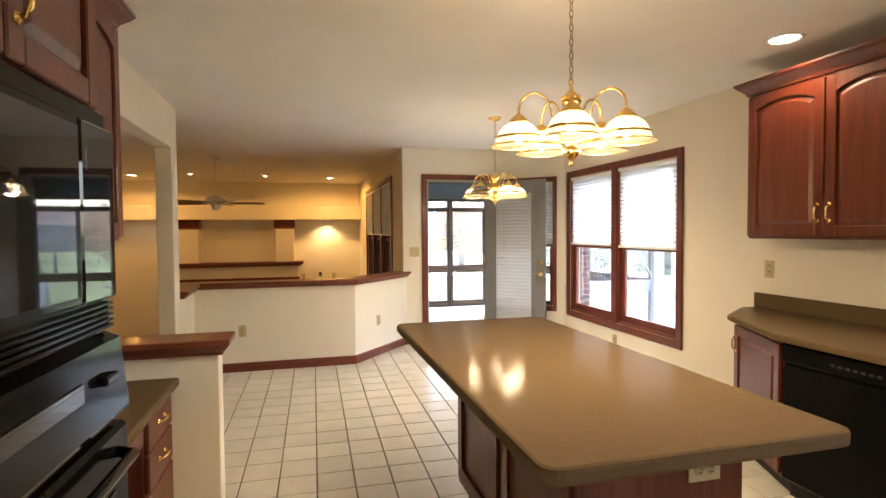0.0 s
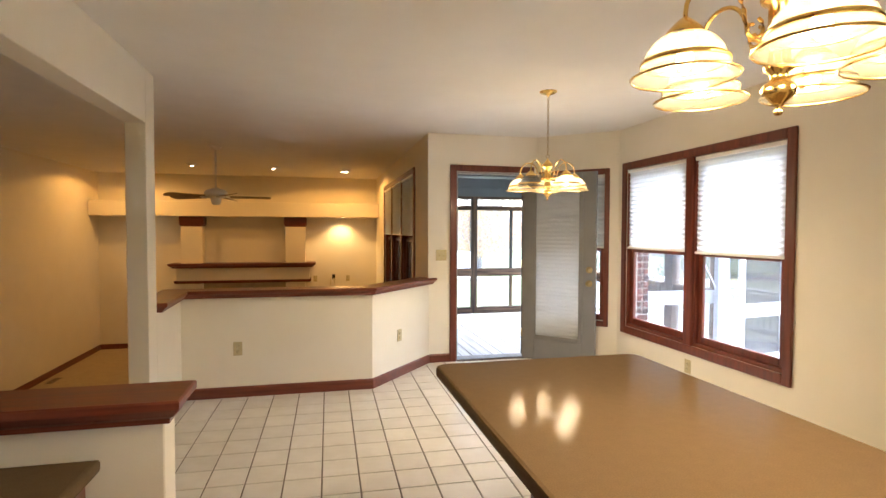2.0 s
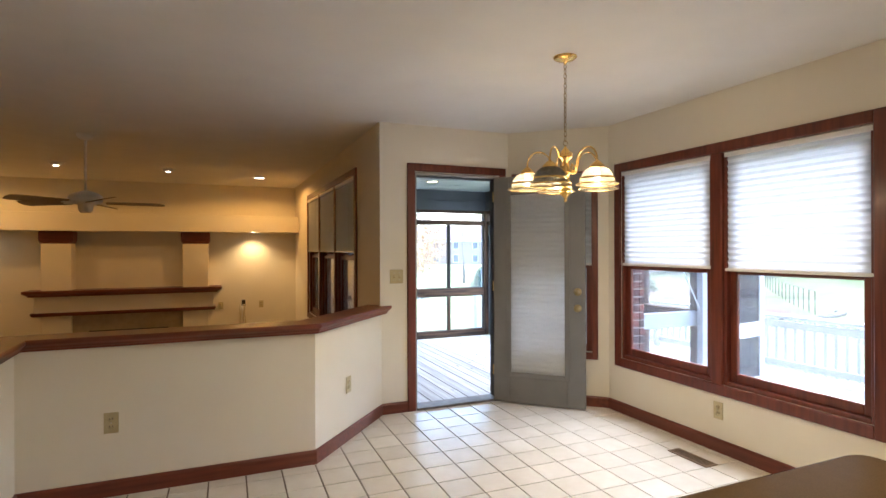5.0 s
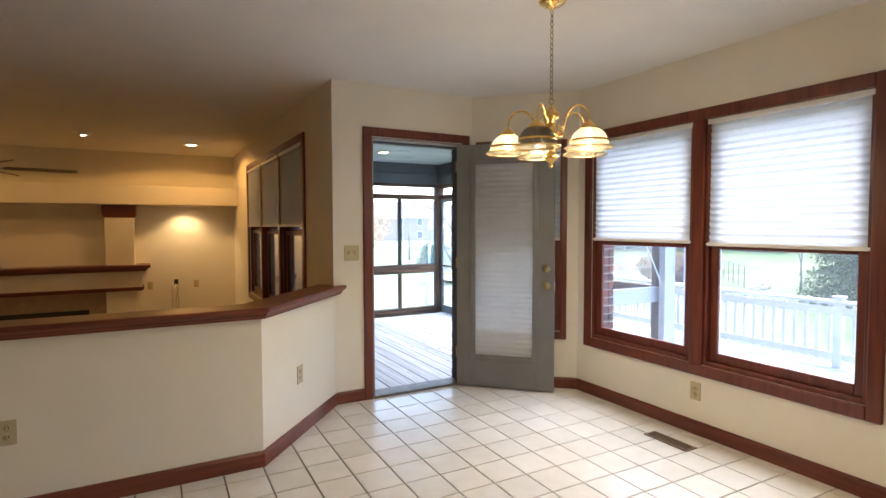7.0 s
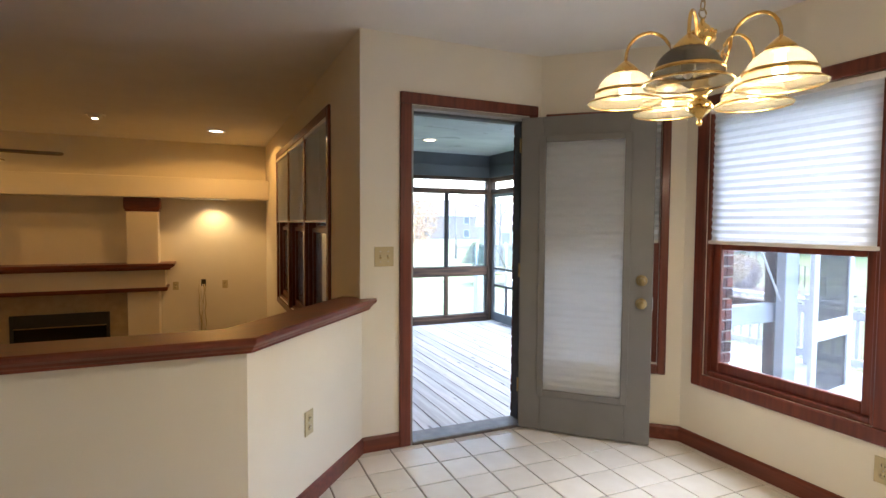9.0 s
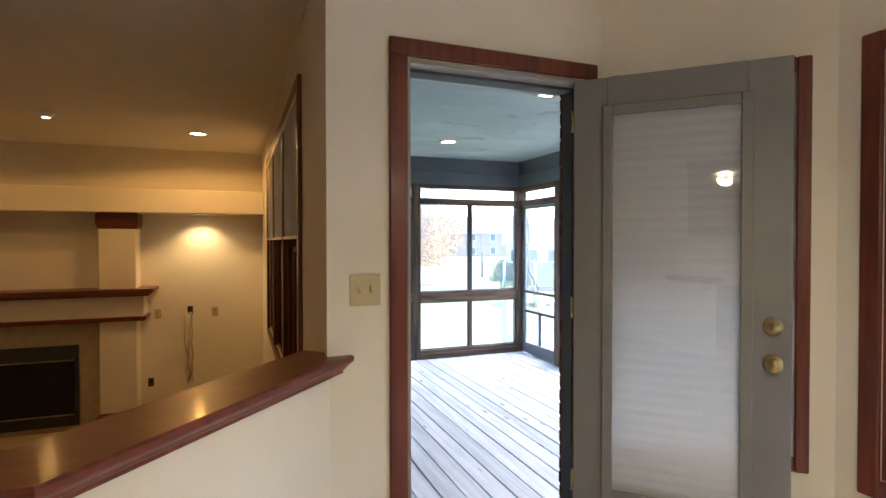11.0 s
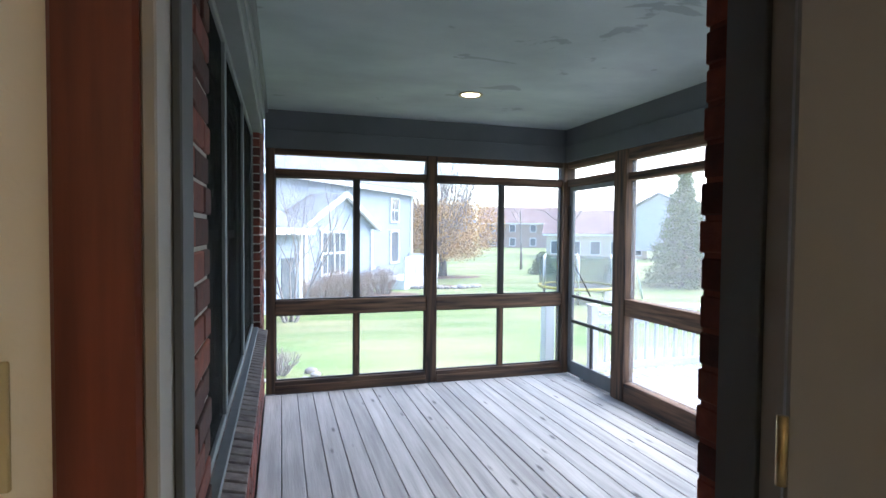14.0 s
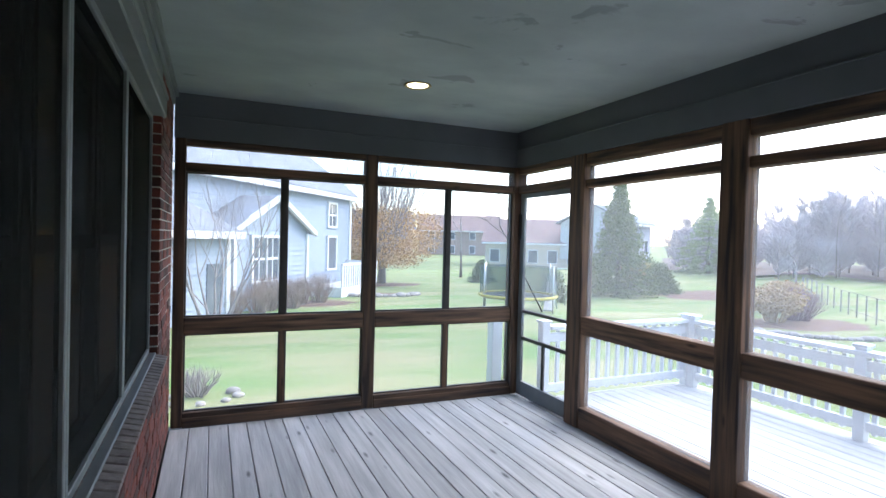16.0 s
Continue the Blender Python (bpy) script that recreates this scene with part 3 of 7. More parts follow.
def pleated(name, x, y0, y1, z0, z1, label, m=None, pitch=0.040, depth=0.010, group="pleated shades"):
    """A pleated cloth shade hanging from a head rail, in a plane along y."""
    t = thing(name, label, "window shade", x, (y0 + y1) / 2, z0, group)
    s = Shape()
    n = int((z1 - 0.03 - z0 - 0.02) / (pitch / 2))
    vs, fs = [], []
    rnd = random.Random(int((y0 + z0) * 1000))
    for i in range(n + 1):
        z = z0 + 0.02 + (z1 - 0.05 - z0) * i / n
        d = depth * (1 if i % 2 else -1) * 0.5 + rnd.uniform(-0.001, 0.001)
        lean = rnd.uniform(-0.0015, 0.0015)
        for k in range(7):
            vs.append((x + d, y0 + (y1 - y0) * k / 6, z + lean * (k / 3 - 1)))
    for i in range(n):
        for k in range(6):
            fs.append((i * 7 + k, i * 7 + k + 1, i * 7 + k + 8, i * 7 + k + 7))
    s.add(vs, fs)
    a = part("pleats", s, SHADE_WHITE, t)
    b = part("bottom_rail", Shape().box(x - 0.013, x + 0.013, y0, y1, z0, z0 + 0.022), WHITE, t)
    c = part("head_rail", Shape().box(x - 0.018, x + 0.018, y0, y1, z1 - 0.03, z1), WHITE, t)
    return t


s = Shape()
casing(s, "y", XR, -1, WIN[0], WIN[1], WIN[2], WIN[3], 0.07, 0.022)
s.box(XR - 0.022, XR + 0.1, 5.725, 5.815, WIN[2], WIN[3], 0.006)
structure("trim_window_casing", s, CHERRY_Z, "cherry wood casing round a double window", "trim")
double_hung("window_1", XR, 5.815, WIN[1], WIN[2], WIN[3], 1.225, "cherry wood double-hung window with a half-lowered shade")
double_hung("window_2", XR, WIN[0], 5.725, WIN[2], WIN[3], 1.225, "cherry wood double-hung window with a half-lowered shade")
for nm, a, b in (("window_1", 5.815, WIN[1]), ("window_2", WIN[0], 5.725)):
    part("insect_screen", Shape().box(XR + 0.0945, XR + 0.0955, a + 0.023, b - 0.023, WIN[2] + 0.029, 1.225, 0), SASH_SCREEN, bpy.data.objects[nm], "grey insect screen outside the lower sash").visible_shadow = False
pleated("pleated_shade", XR + 0.012, 5.822, 6.693, 1.235, 2.015, "white pleated shade lowered halfway over the window")
pleated("pleated_shade", XR + 0.012, 4.842, 5.718, 1.225, 2.015, "white pleated shade lowered halfway over the window")
# casing and sashes of the added, unseen kitchen window
s = Shape()
casing(s, "y", XR, -1, UNSEEN_WIN[0], UNSEEN_WIN[1], UNSEEN_WIN[2], UNSEEN_WIN[3], 0.07, 0.022)
structure("trim_sink_window", s, CHERRY_Z, "cherry wood casing", "trim")
double_hung("window_3", XR, UNSEEN_WIN[0], UNSEEN_WIN[1], UNSEEN_WIN[2], UNSEEN_WIN[3], 1.6, "unseen cherry wood window added in the kitchen wall")
# angled window behind the door
s = Shape()
for b in ((AW[0] - 0.05, AW[0], AW[2] - 0.06, AW[3] + 0.06), (AW[1], AW[1] + 0.05, AW[2] - 0.06, AW[3] + 0.06), (AW[0], AW[1], AW[3], AW[3] + 0.06), (AW[0], AW[1], AW[2] - 0.06, AW[2])):
    s.box(b[0], b[1], 0.0, 0.022, b[2], b[3], 0.005, ANG)
structure("trim_angled_window", s, CHERRY_Z, "cherry wood casing of the corner window", "trim")
wa = thing("window_4", "cherry wood corner window behind the open door", "window", 3.55, 7.2, 0.47, kind="structure")
s = Shape()
for b in ((AW[0], AW[0] + 0.05, AW[2], AW[3]), (AW[1] - 0.05, AW[1], AW[2], AW[3]), (AW[0] + 0.05, AW[1] - 0.05, AW[3] - 0.05, AW[3]), (AW[0] + 0.05, AW[1] - 0.05, AW[2], AW[2] + 0.06), (AW[0] + 0.05, AW[1] - 0.05, 1.2, 1.25)):
    s.box(b[0], b[1], -0.09, -0.04, b[2], b[3], 0.004, ANG)
part("window_frame", s, CHERRY_Z, wa)
p = part("pane", Shape().box(AW[0] + 0.04, AW[1] - 0.04, -0.067, -0.063, AW[2] + 0.05, AW[3] - 0.04, 0, ANG), GLASS, wa)
p.visible_shadow = False

t = thing("pleated_shade", "white pleated shade lowered halfway over the corner window", "window shade", 3.55, 7.2, 1.23, "pleated shades")
vs, fs, n = [], [], 36
for i in range(n + 1):
    z = 1.25 + (AW[3] - 0.035 - 1.25) * i / n
    d = -0.022 + (0.005 if i % 2 else -0.005)
    vs += [(AW[0] + 0.006, d, z), (AW[1] - 0.006, d, z)]
fs = [(2 * i, 2 * i + 1, 2 * i + 3, 2 * i + 2) for i in range(n)]
part("pleats", Shape().add(vs, fs, m=ANG), SHADE_WHITE, t)
part("bottom_rail", Shape().box(AW[0] + 0.006, AW[1] - 0.006, -0.034, -0.010, 1.23, 1.25, 0.003, ANG), WHITE, t)
part("head_rail", Shape().box(AW[0] + 0.006, AW[1] - 0.006, -0.038, -0.006, AW[3] - 0.036, AW[3] - 0.004, 0.003, ANG), WHITE, t)

# ---- porch door: casing, jambs, threshold, open leaf ----
s = Shape()
s.box(2.272, 2.343, YD - 0.02, YD, 0, 2.045, 0.006).box(3.160, 3.226, YD - 0.02, YD, 0, 2.045, 0.006).box(2.272, 3.226, YD - 0.02, YD, 2.045, 2.112, 0.006)
structure("trim_door_casing", s, CHERRY_Z, "cherry wood casing round the porch door", "trim")
s = Shape()
s.box(2.343, 2.356, YD - 0.012, YO - 0.03, 0.0, 2.04, 0.002).box(3.15, 3.165, YD - 0.012, YO - 0.105, 0.0, 2.04, 0.002).box(2.356, 3.15, YD - 0.012, YO - 0.03, 2.02, 2.04, 0.002)
structure("door_frame", s, pbr("white_jamb_paint", (0.36, 0.34, 0.31), (0.29, 0.275, 0.25), scale=9, rough=0.55, bump=0.08, stain=0.15), "cream painted door jambs", "door frame")
s = Shape()
s.box(2.356, 2.366, YD + 0.055, YD + 0.13, 0.02, 2.02, 0.002).box(3.138, 3.15, YD + 0.055, YD + 0.13, 0.02, 2.02, 0.002).box(2.366, 3.138, YD + 0.055, YD + 0.13, 2.007, 2.02, 0.002)
s.box(2.312, 2.343, YO - 0.06, YO + 0.012, PF, 2.08, 0.004).box(3.166, 3.188, YO - 0.125, YO - 0.105, PF, 2.08, 0.004).box(2.343, 3.165, YO - 0.06, YO + 0.012, 2.04, 2.10, 0.004)
structure("trim_door_brickmould", s, GREY_PAINT, "grey painted outer door frame", "trim")
structure("threshold", Shape().box(2.356, 3.15, YD - 0.02, YD + 0.15, -0.02, 0.018, 0.006), pbr("worn_threshold", (0.20, 0.18, 0.16), (0.12, 0.10, 0.09), scale=14, rough=0.45, stain=0.3), "worn dark door threshold", "threshold")

LEAF = Matrix.Translation((3.118, YD - 0.005, 0)) @ Matrix.Rotation(radians(-45.2), 4, "Z")
# leaf runs along local +x from the hinge, room face towards -y
leaf = thing("door_1", "grey steel door standing open, with a full-length shaded glass", "door", 3.118, YD - 0.005, 0.012)
GX0, GX1, GZ0, GZ1 = 0.14, 0.655, 0.26, 1.88
s = Shape()
s.box(0.0, GX0, -0.045, 0, 0.012, 2.02, 0.004, LEAF).box(GX1, 0.805, -0.045, 0, 0.012, 2.02, 0.004, LEAF)
s.box(GX0, GX1, -0.045, 0, 0.012, GZ0, 0.0, LEAF).box(GX0, GX1, -0.045, 0, GZ1, 2.02, 0.0, LEAF)
body = part("door_panel", s, DOOR_GREY, leaf)
s = Shape()
for y0, y1 in ((-0.058, -0.045), (0.0, 0.013)):
    s.box(GX0 - 0.02, GX0 + 0.022, y0, y1, GZ0 - 0.02, GZ1 + 0.02, 0.006, LEAF).box(GX1 - 0.022, GX1 + 0.02, y0, y1, GZ0 - 0.02, GZ1 + 0.02, 0.006, LEAF)
    s.box(GX0 + 0.022, GX1 - 0.022, y0, y1, GZ0 - 0.02, GZ0 + 0.022, 0.006, LEAF).box(GX0 + 0.022, GX1 - 0.022, y0, y1, GZ1 - 0.022, GZ1 + 0.02, 0.006, LEAF)
part("glass_frame", s, DOOR_GREY, leaf, "raised grey moulding round the glass")
for yy in (-0.040, -0.006):
    p = part("pane", Shape().box(GX0 + 0.001, GX1 - 0.001, yy - 0.002, yy + 0.002, GZ0 + 0.001, GZ1 - 0.001, 0, LEAF), DOOR_GLASS, leaf)
    p.visible_shadow = False
vs, fs = [], []
n = 76
for i in range(n + 1):
    z = GZ0 + 0.004 + (GZ1 - GZ0 - 0.008) * i / n
    d = -0.021 + (0.0022 if i % 2 else -0.0022)
    vs += [(GX0 + 0.006, d, z), (GX1 - 0.006, d, z)]
fs = [(2 * i, 2 * i + 1, 2 * i + 3, 2 * i + 2) for i in range(n)]
part("pleated_shade", Shape().add(vs, fs, m=LEAF), SHADE_WHITE, leaf, "white pleated shade between the panes")
for zz, r in ((0.87, 0.027), (1.01, 0.021)):
    k = Shape()
    mm = LEAF @ pose(0.742, -0.045, zz, 90, 0, 0)
    k.lathe([(0.0, 0), (0.032, 0), (0.034, 0.004), (0.028, 0.010), (0.012, 0.014), (0.011, 0.03), (r * 0.8, 0.036), (r, 0.048), (r * 0.85, 0.060), (0.0, 0.064)], 20, mm)
    part("knob" if zz < 1 else "deadbolt", k, BRASS_DULL, leaf, "brass door knob" if zz < 1 else "brass deadbolt")
part("latch_plate", Shape().box(0.803, 0.808, -0.035, -0.010, 0.83, 0.91, 0.002, LEAF), STEEL, leaf)
for zz in (0.25, 1.0, 1.8):
    part("hinge", Shape().tube([tuple(LEAF @ Vector((-0.004, -0.05, zz))), tuple(LEAF @ Vector((-0.004, -0.05, zz + 0.09)))], 0.007), BRASS_DULL, leaf)

# ---- porch shell ----
# black block in place of the shade below the porch floor
structure("porch_ground", Shape().box(2.2, 5.75, 7.3, 12.4, PF - 0.25, PF - 0.045, 0), BLACK_MATT)
structure("ceiling_porch", Shape().box(2.2, 5.75, 6.9, 12.4, PC, PC + 0.1, 0), PORCH_CEIL, "grey-green porch ceiling with peeling paint", "ceiling")
s = Shape()
s.box(2.32, 5.66, 12.20, 12.34, 2.10, PC, 0.004).box(5.50, 5.66, 7.30, 12.20, 2.10, PC, 0.004).box(4.05, 5.50, 7.30, 7.44, 2.10, PC, 0.004)
structure("wall_porch_beam", s, GREY_PAINT, "dark grey painted beam over the screens", "beam")
s = Shape()
s.box(2.32, 5.5, 12.185, 12.2, 2.27, 2.28, 0.002).box(5.485, 5.5, 7.44, 12.185, 2.27, 2.28, 0.002)
structure("trim_porch_beam", s, GREY_PAINT, "", "trim")
# house skin on the porch side, behind the bricks
BX = 2.305
wall_with_hole("wall_porch_west", "y", 2.155, BX, YO - 0.1, 12.34, PF, PC, [(8.20, 11.20, 0.50, 2.16)], MORTAR, "mortar bed of the brick wall")
structure("wall_porch_door", Shape().box(2.155, 2.316, YD + 0.12, YO, PF, PC, 0).box(3.192, 3.60, YD + 0.12, YO - 0.012, PF, PC, 0).box(2.316, 3.192, YD + 0.12, YO - 0.012, 2.10, PC, 0).box(2.316, 3.192, YD + 0.12, YO - 0.012, PF, -0.02, 0), MORTAR)
s = Shape()
s.box(0.0, 0.07, -0.26, -0.12, PF, PC, 0, ANG).box(0.86, 0.90, -0.26, -0.12, PF, PC, 0, ANG).box(0.07, 0.86, -0.26, -0.12, PF, 0.42, 0, ANG).box(0.07, 0.86, -0.26, -0.12, 2.06, PC, 0, ANG)
structure("wall_angled_brick", s, MORTAR)
s = Shape()
ex = XR + 0.12
s.box(ex, ex + 0.14, 6.74, 6.95, -0.9, PC, 0).box(ex, ex + 0.14, -1.7, 4.80, -0.9, 1.05, 0).box(ex, ex + 0.14, 4.80, 6.74, -0.9, 0.43, 0).box(ex, ex + 0.14, -1.7, 6.74, 2.07, PC, 0).box(ex, ex + 0.14, 2.1, 4.8, 1.05, 2.07, 0).box(ex, ex + 0.14, -1.7, 0.4, 1.05, 2.07, 0)
structure("wall_east_brick", s, MORTAR)


# ---- kitchen island ----
isl = thing("kitchen_island", "kitchen island with brown laminate top and cherry base", "kitchen island", 1.9, 3.0, 0)
c = 0.05
poly = []
for cx, cy, a0 in ((2.25 - c, 2.05 + c, -90), (2.25 - c, 4.0 - c, 0), (1.35 + c, 4.0 - c, 90), (1.35 + c, 2.05 + c, 180)):
    for k in range(5):
        t = radians(a0 + k * 22.5)
        poly.append((cx + c * math.cos(t), cy + c * math.sin(t)))
part("worktop", Shape().slab(poly, 0.832, 0.877, 0.012), COUNTER, isl, "rounded brown laminate top")
part("base", Shape().box(1.62, 2.19, 2.37, 3.65, 0.09, 0.832, 0.004), CABINET, isl)
part("toe_kick", Shape().box(1.66, 2.15, 2.42, 3.60, 0, 0.09, 0), BLACK_MATT, isl)
s = Shape()
for y0, y1 in ((2.42, 2.98), (3.04, 3.60)):
    part("side_panel", Shape().ring(y0, y1, 0.14, 0.78, 0.06, -1.62, -1.604, Matrix.Rotation(radians(90), 4, "Z")), CABINET, isl)


# ---- small wall plates ----
def outlet(m, label="ivory duplex outlet on the wall"):
    """Built in the plane x-z, facing -y."""
    t = thing("wall_outlet", label, "outlet", group="wall outlets")
    part("plate", Shape().box(-0.036, 0.036, -0.006, 0, -0.058, 0.058, 0.003), IVORY, t)
    for z in (-0.021, 0.021):
        f = part("socket", Shape().tube([(0, -0.0055, z), (0, -0.0085, z)], 0.016, 12), IVORY, t)
        part("slot", Shape().box(-0.008, -0.005, -0.0092, -0.0082, z - 0.002, z + 0.008, 0).box(0.005, 0.008, -0.0092, -0.0082, z - 0.002, z + 0.008, 0), HOLE_SHADE, f)
    part("screw", Shape().tube([(0, -0.0055, 0), (0, -0.0075, 0)], 0.003, 8), STEEL, t)
    t.matrix_basis = m
    return t


o = outlet(pose(0.24, 6.66, 0.41))
copy_thing(o, pose(1.66, 7.0, 0.40, 0, 0, 49.6))
copy_thing(o, pose(3.91, 5.77, 0.28, 0, 0, -90))
tagged(copy_thing(o, pose(3.91, 3.92, 1.13, 0, 0, -90)), "ivory duplex outlet above the counter")
tagged(copy_thing(o, pose(2.04, 2.37, 0.66, 0, 90, 0)), "ivory duplex outlet on the end of the island")
for x, z in ((0.84, 0.46), (1.47, 0.46)):
    copy_thing(o, pose(x, 12.66, z))
sw = thing("light_switch", "ivory double light switch beside the door", "light switch")
part("plate", Shape().box(-0.058, 0.058, -0.006, 0, -0.058, 0.058, 0.003), IVORY, sw)
for x in (-0.023, 0.023):
    part("toggle", Shape().box(x - 0.005, x + 0.005, -0.016, -0.005, -0.002, 0.014, 0.002), IVORY, sw)
    part("recess", Shape().box(x - 0.006, x + 0.006, -0.0068, -0.0058, -0.012, 0.012, 0), BRASS_DULL, sw)
    for z in (-0.03, 0.03):
        part("screw", Shape().tube([(x, -0.0055, z), (x, -0.0072, z)], 0.003, 8), STEEL, sw)
sw.matrix_basis = pose(2.178, YD, 1.148)
for x, z, nm in ((0.76, -0.355, "ivory"), (1.19, 0.49, "black")):
    b = thing("open_wall_box", "open black cable box in the wall", "outlet", group="open cable boxes")
    s = Shape()
    s.box(-0.03, -0.024, -0.006, 0.0, -0.05, 0.05, 0.001).box(0.024, 0.03, -0.006, 0.0, -0.05, 0.05, 0.001).box(-0.024, 0.024, -0.006, 0, 0.044, 0.05, 0.001).box(-0.024, 0.024, -0.006, 0, -0.05, -0.044, 0.001)
    part("rim", s, BLACK_MATT, b)
    # dark plate in place of the shaded inside of the box
    part("hollow", Shape().box(-0.024, 0.024, -0.003, -0.001, -0.044, 0.044, 0), HOLE_SHADE, b)
    b.matrix_basis = pose(x, 12.66, z)
wires = thing("loose_cables", "bundle of loose cables hanging from the wall box", "cable", 1.18, 12.64, -0.4)
rnd = random.Random(5)
for k in range(6):
    x = 1.18 + rnd.uniform(-0.02, 0.02)
    ln = rnd.uniform(0.65, 0.9)
    pts = []
    for i in range(10):
        u = i / 9
        pts.append((x + 0.03 * math.sin(3.2 * u + k) + rnd.uniform(-0.012, 0.012), 12.65 - 0.045 * math.sin(math.pi * min(1, u * 1.4)) - 0.008 * (k % 3), 0.47 - ln * u))
    part("cable", Shape().tube(pts, 0.006, 6), WHITE if k % 2 else IVORY, wires)


# ---- recessed ceiling lights ----
def recessed(m, label="white recessed ceiling light, lit", lens=DISC):
    t = thing("recessed_light", label, "ceiling light", group="recessed lights")
    part("trim_ring", Shape().lathe([(0.098, 0.0), (0.1, -0.006), (0.085, -0.010), (0.074, -0.002), (0.068, 0.0)], 28), WHITE, t)
    part("lens", Shape().lathe([(0.0, -0.002), (0.05, -0.003), (0.072, -0.001)], 28), lens, t)
    t.matrix_basis = m
    return t


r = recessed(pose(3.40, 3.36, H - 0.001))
for x, y in ((1.36, 11.5), (-2.1, 11.6)):
    copy_thing(r, pose(x, y, H - 0.001))
# two unseen fixtures with lamps, added to brighten the kitchen from behind
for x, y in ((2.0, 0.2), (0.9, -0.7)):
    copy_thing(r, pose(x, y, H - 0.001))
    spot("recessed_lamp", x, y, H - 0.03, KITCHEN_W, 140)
spot("recessed_lamp", 3.40, 3.36, H - 0.03, KITCHEN_W * 0.9, 140)
for x, y, share in ((1.36, 11.5, 1.0), (-2.1, 11.6, 0.75), (0.2, 11.0, 0.45), (-1.0, 10.9, 0.45)):
    spot("recessed_lamp", x, y, H - 0.03, RECESS_W * share, 165, AMBER, 0.15)


def eyeball(m):
    t = thing("eyeball_light", "white swivel eyeball light in the ceiling, lit towards the wall", "ceiling light", group="eyeball lights")
    part("trim_ring", Shape().lathe([(0.095, 0.0), (0.097, -0.006), (0.08, -0.010), (0.07, -0.004), (0.066, 0.0)], 28), WHITE, t)
    part("ball", Shape().lathe([(0.066, -0.001), (0.060, -0.022), (0.042, -0.036), (0.030, -0.040)], 24), WHITE, t)
    part("lens", Shape().lathe([(0.0, -0.037), (0.030, -0.039)], 20), DISC, t)
    t.matrix_basis = m
    return t


e = eyeball(pose(0.2, 11.0, H - 0.001))
copy_thing(e, pose(-1.0, 10.9, H - 0.001))


# ---- chandeliers ----
def bead_ring(r, z, n):
    vs, fs = [], []
    for k in range(n):
        a = 2 * math.pi * k / n
        o = len(vs)
        vs += [(r * math.cos(a) + dx * 0.007, r * math.sin(a) + dy * 0.007, z + dz * 0.007) for dx, dy, dz in ((1, 0, 0), (-1, 0, 0), (0, 1, 0), (0, -1, 0), (0, 0, 1), (0, 0, -1))]
        fs += [(o + a_, o + b_, o + c_) for a_ in (0, 1) for b_ in (2, 3) for c_ in (4, 5)]
    return vs, fs, True


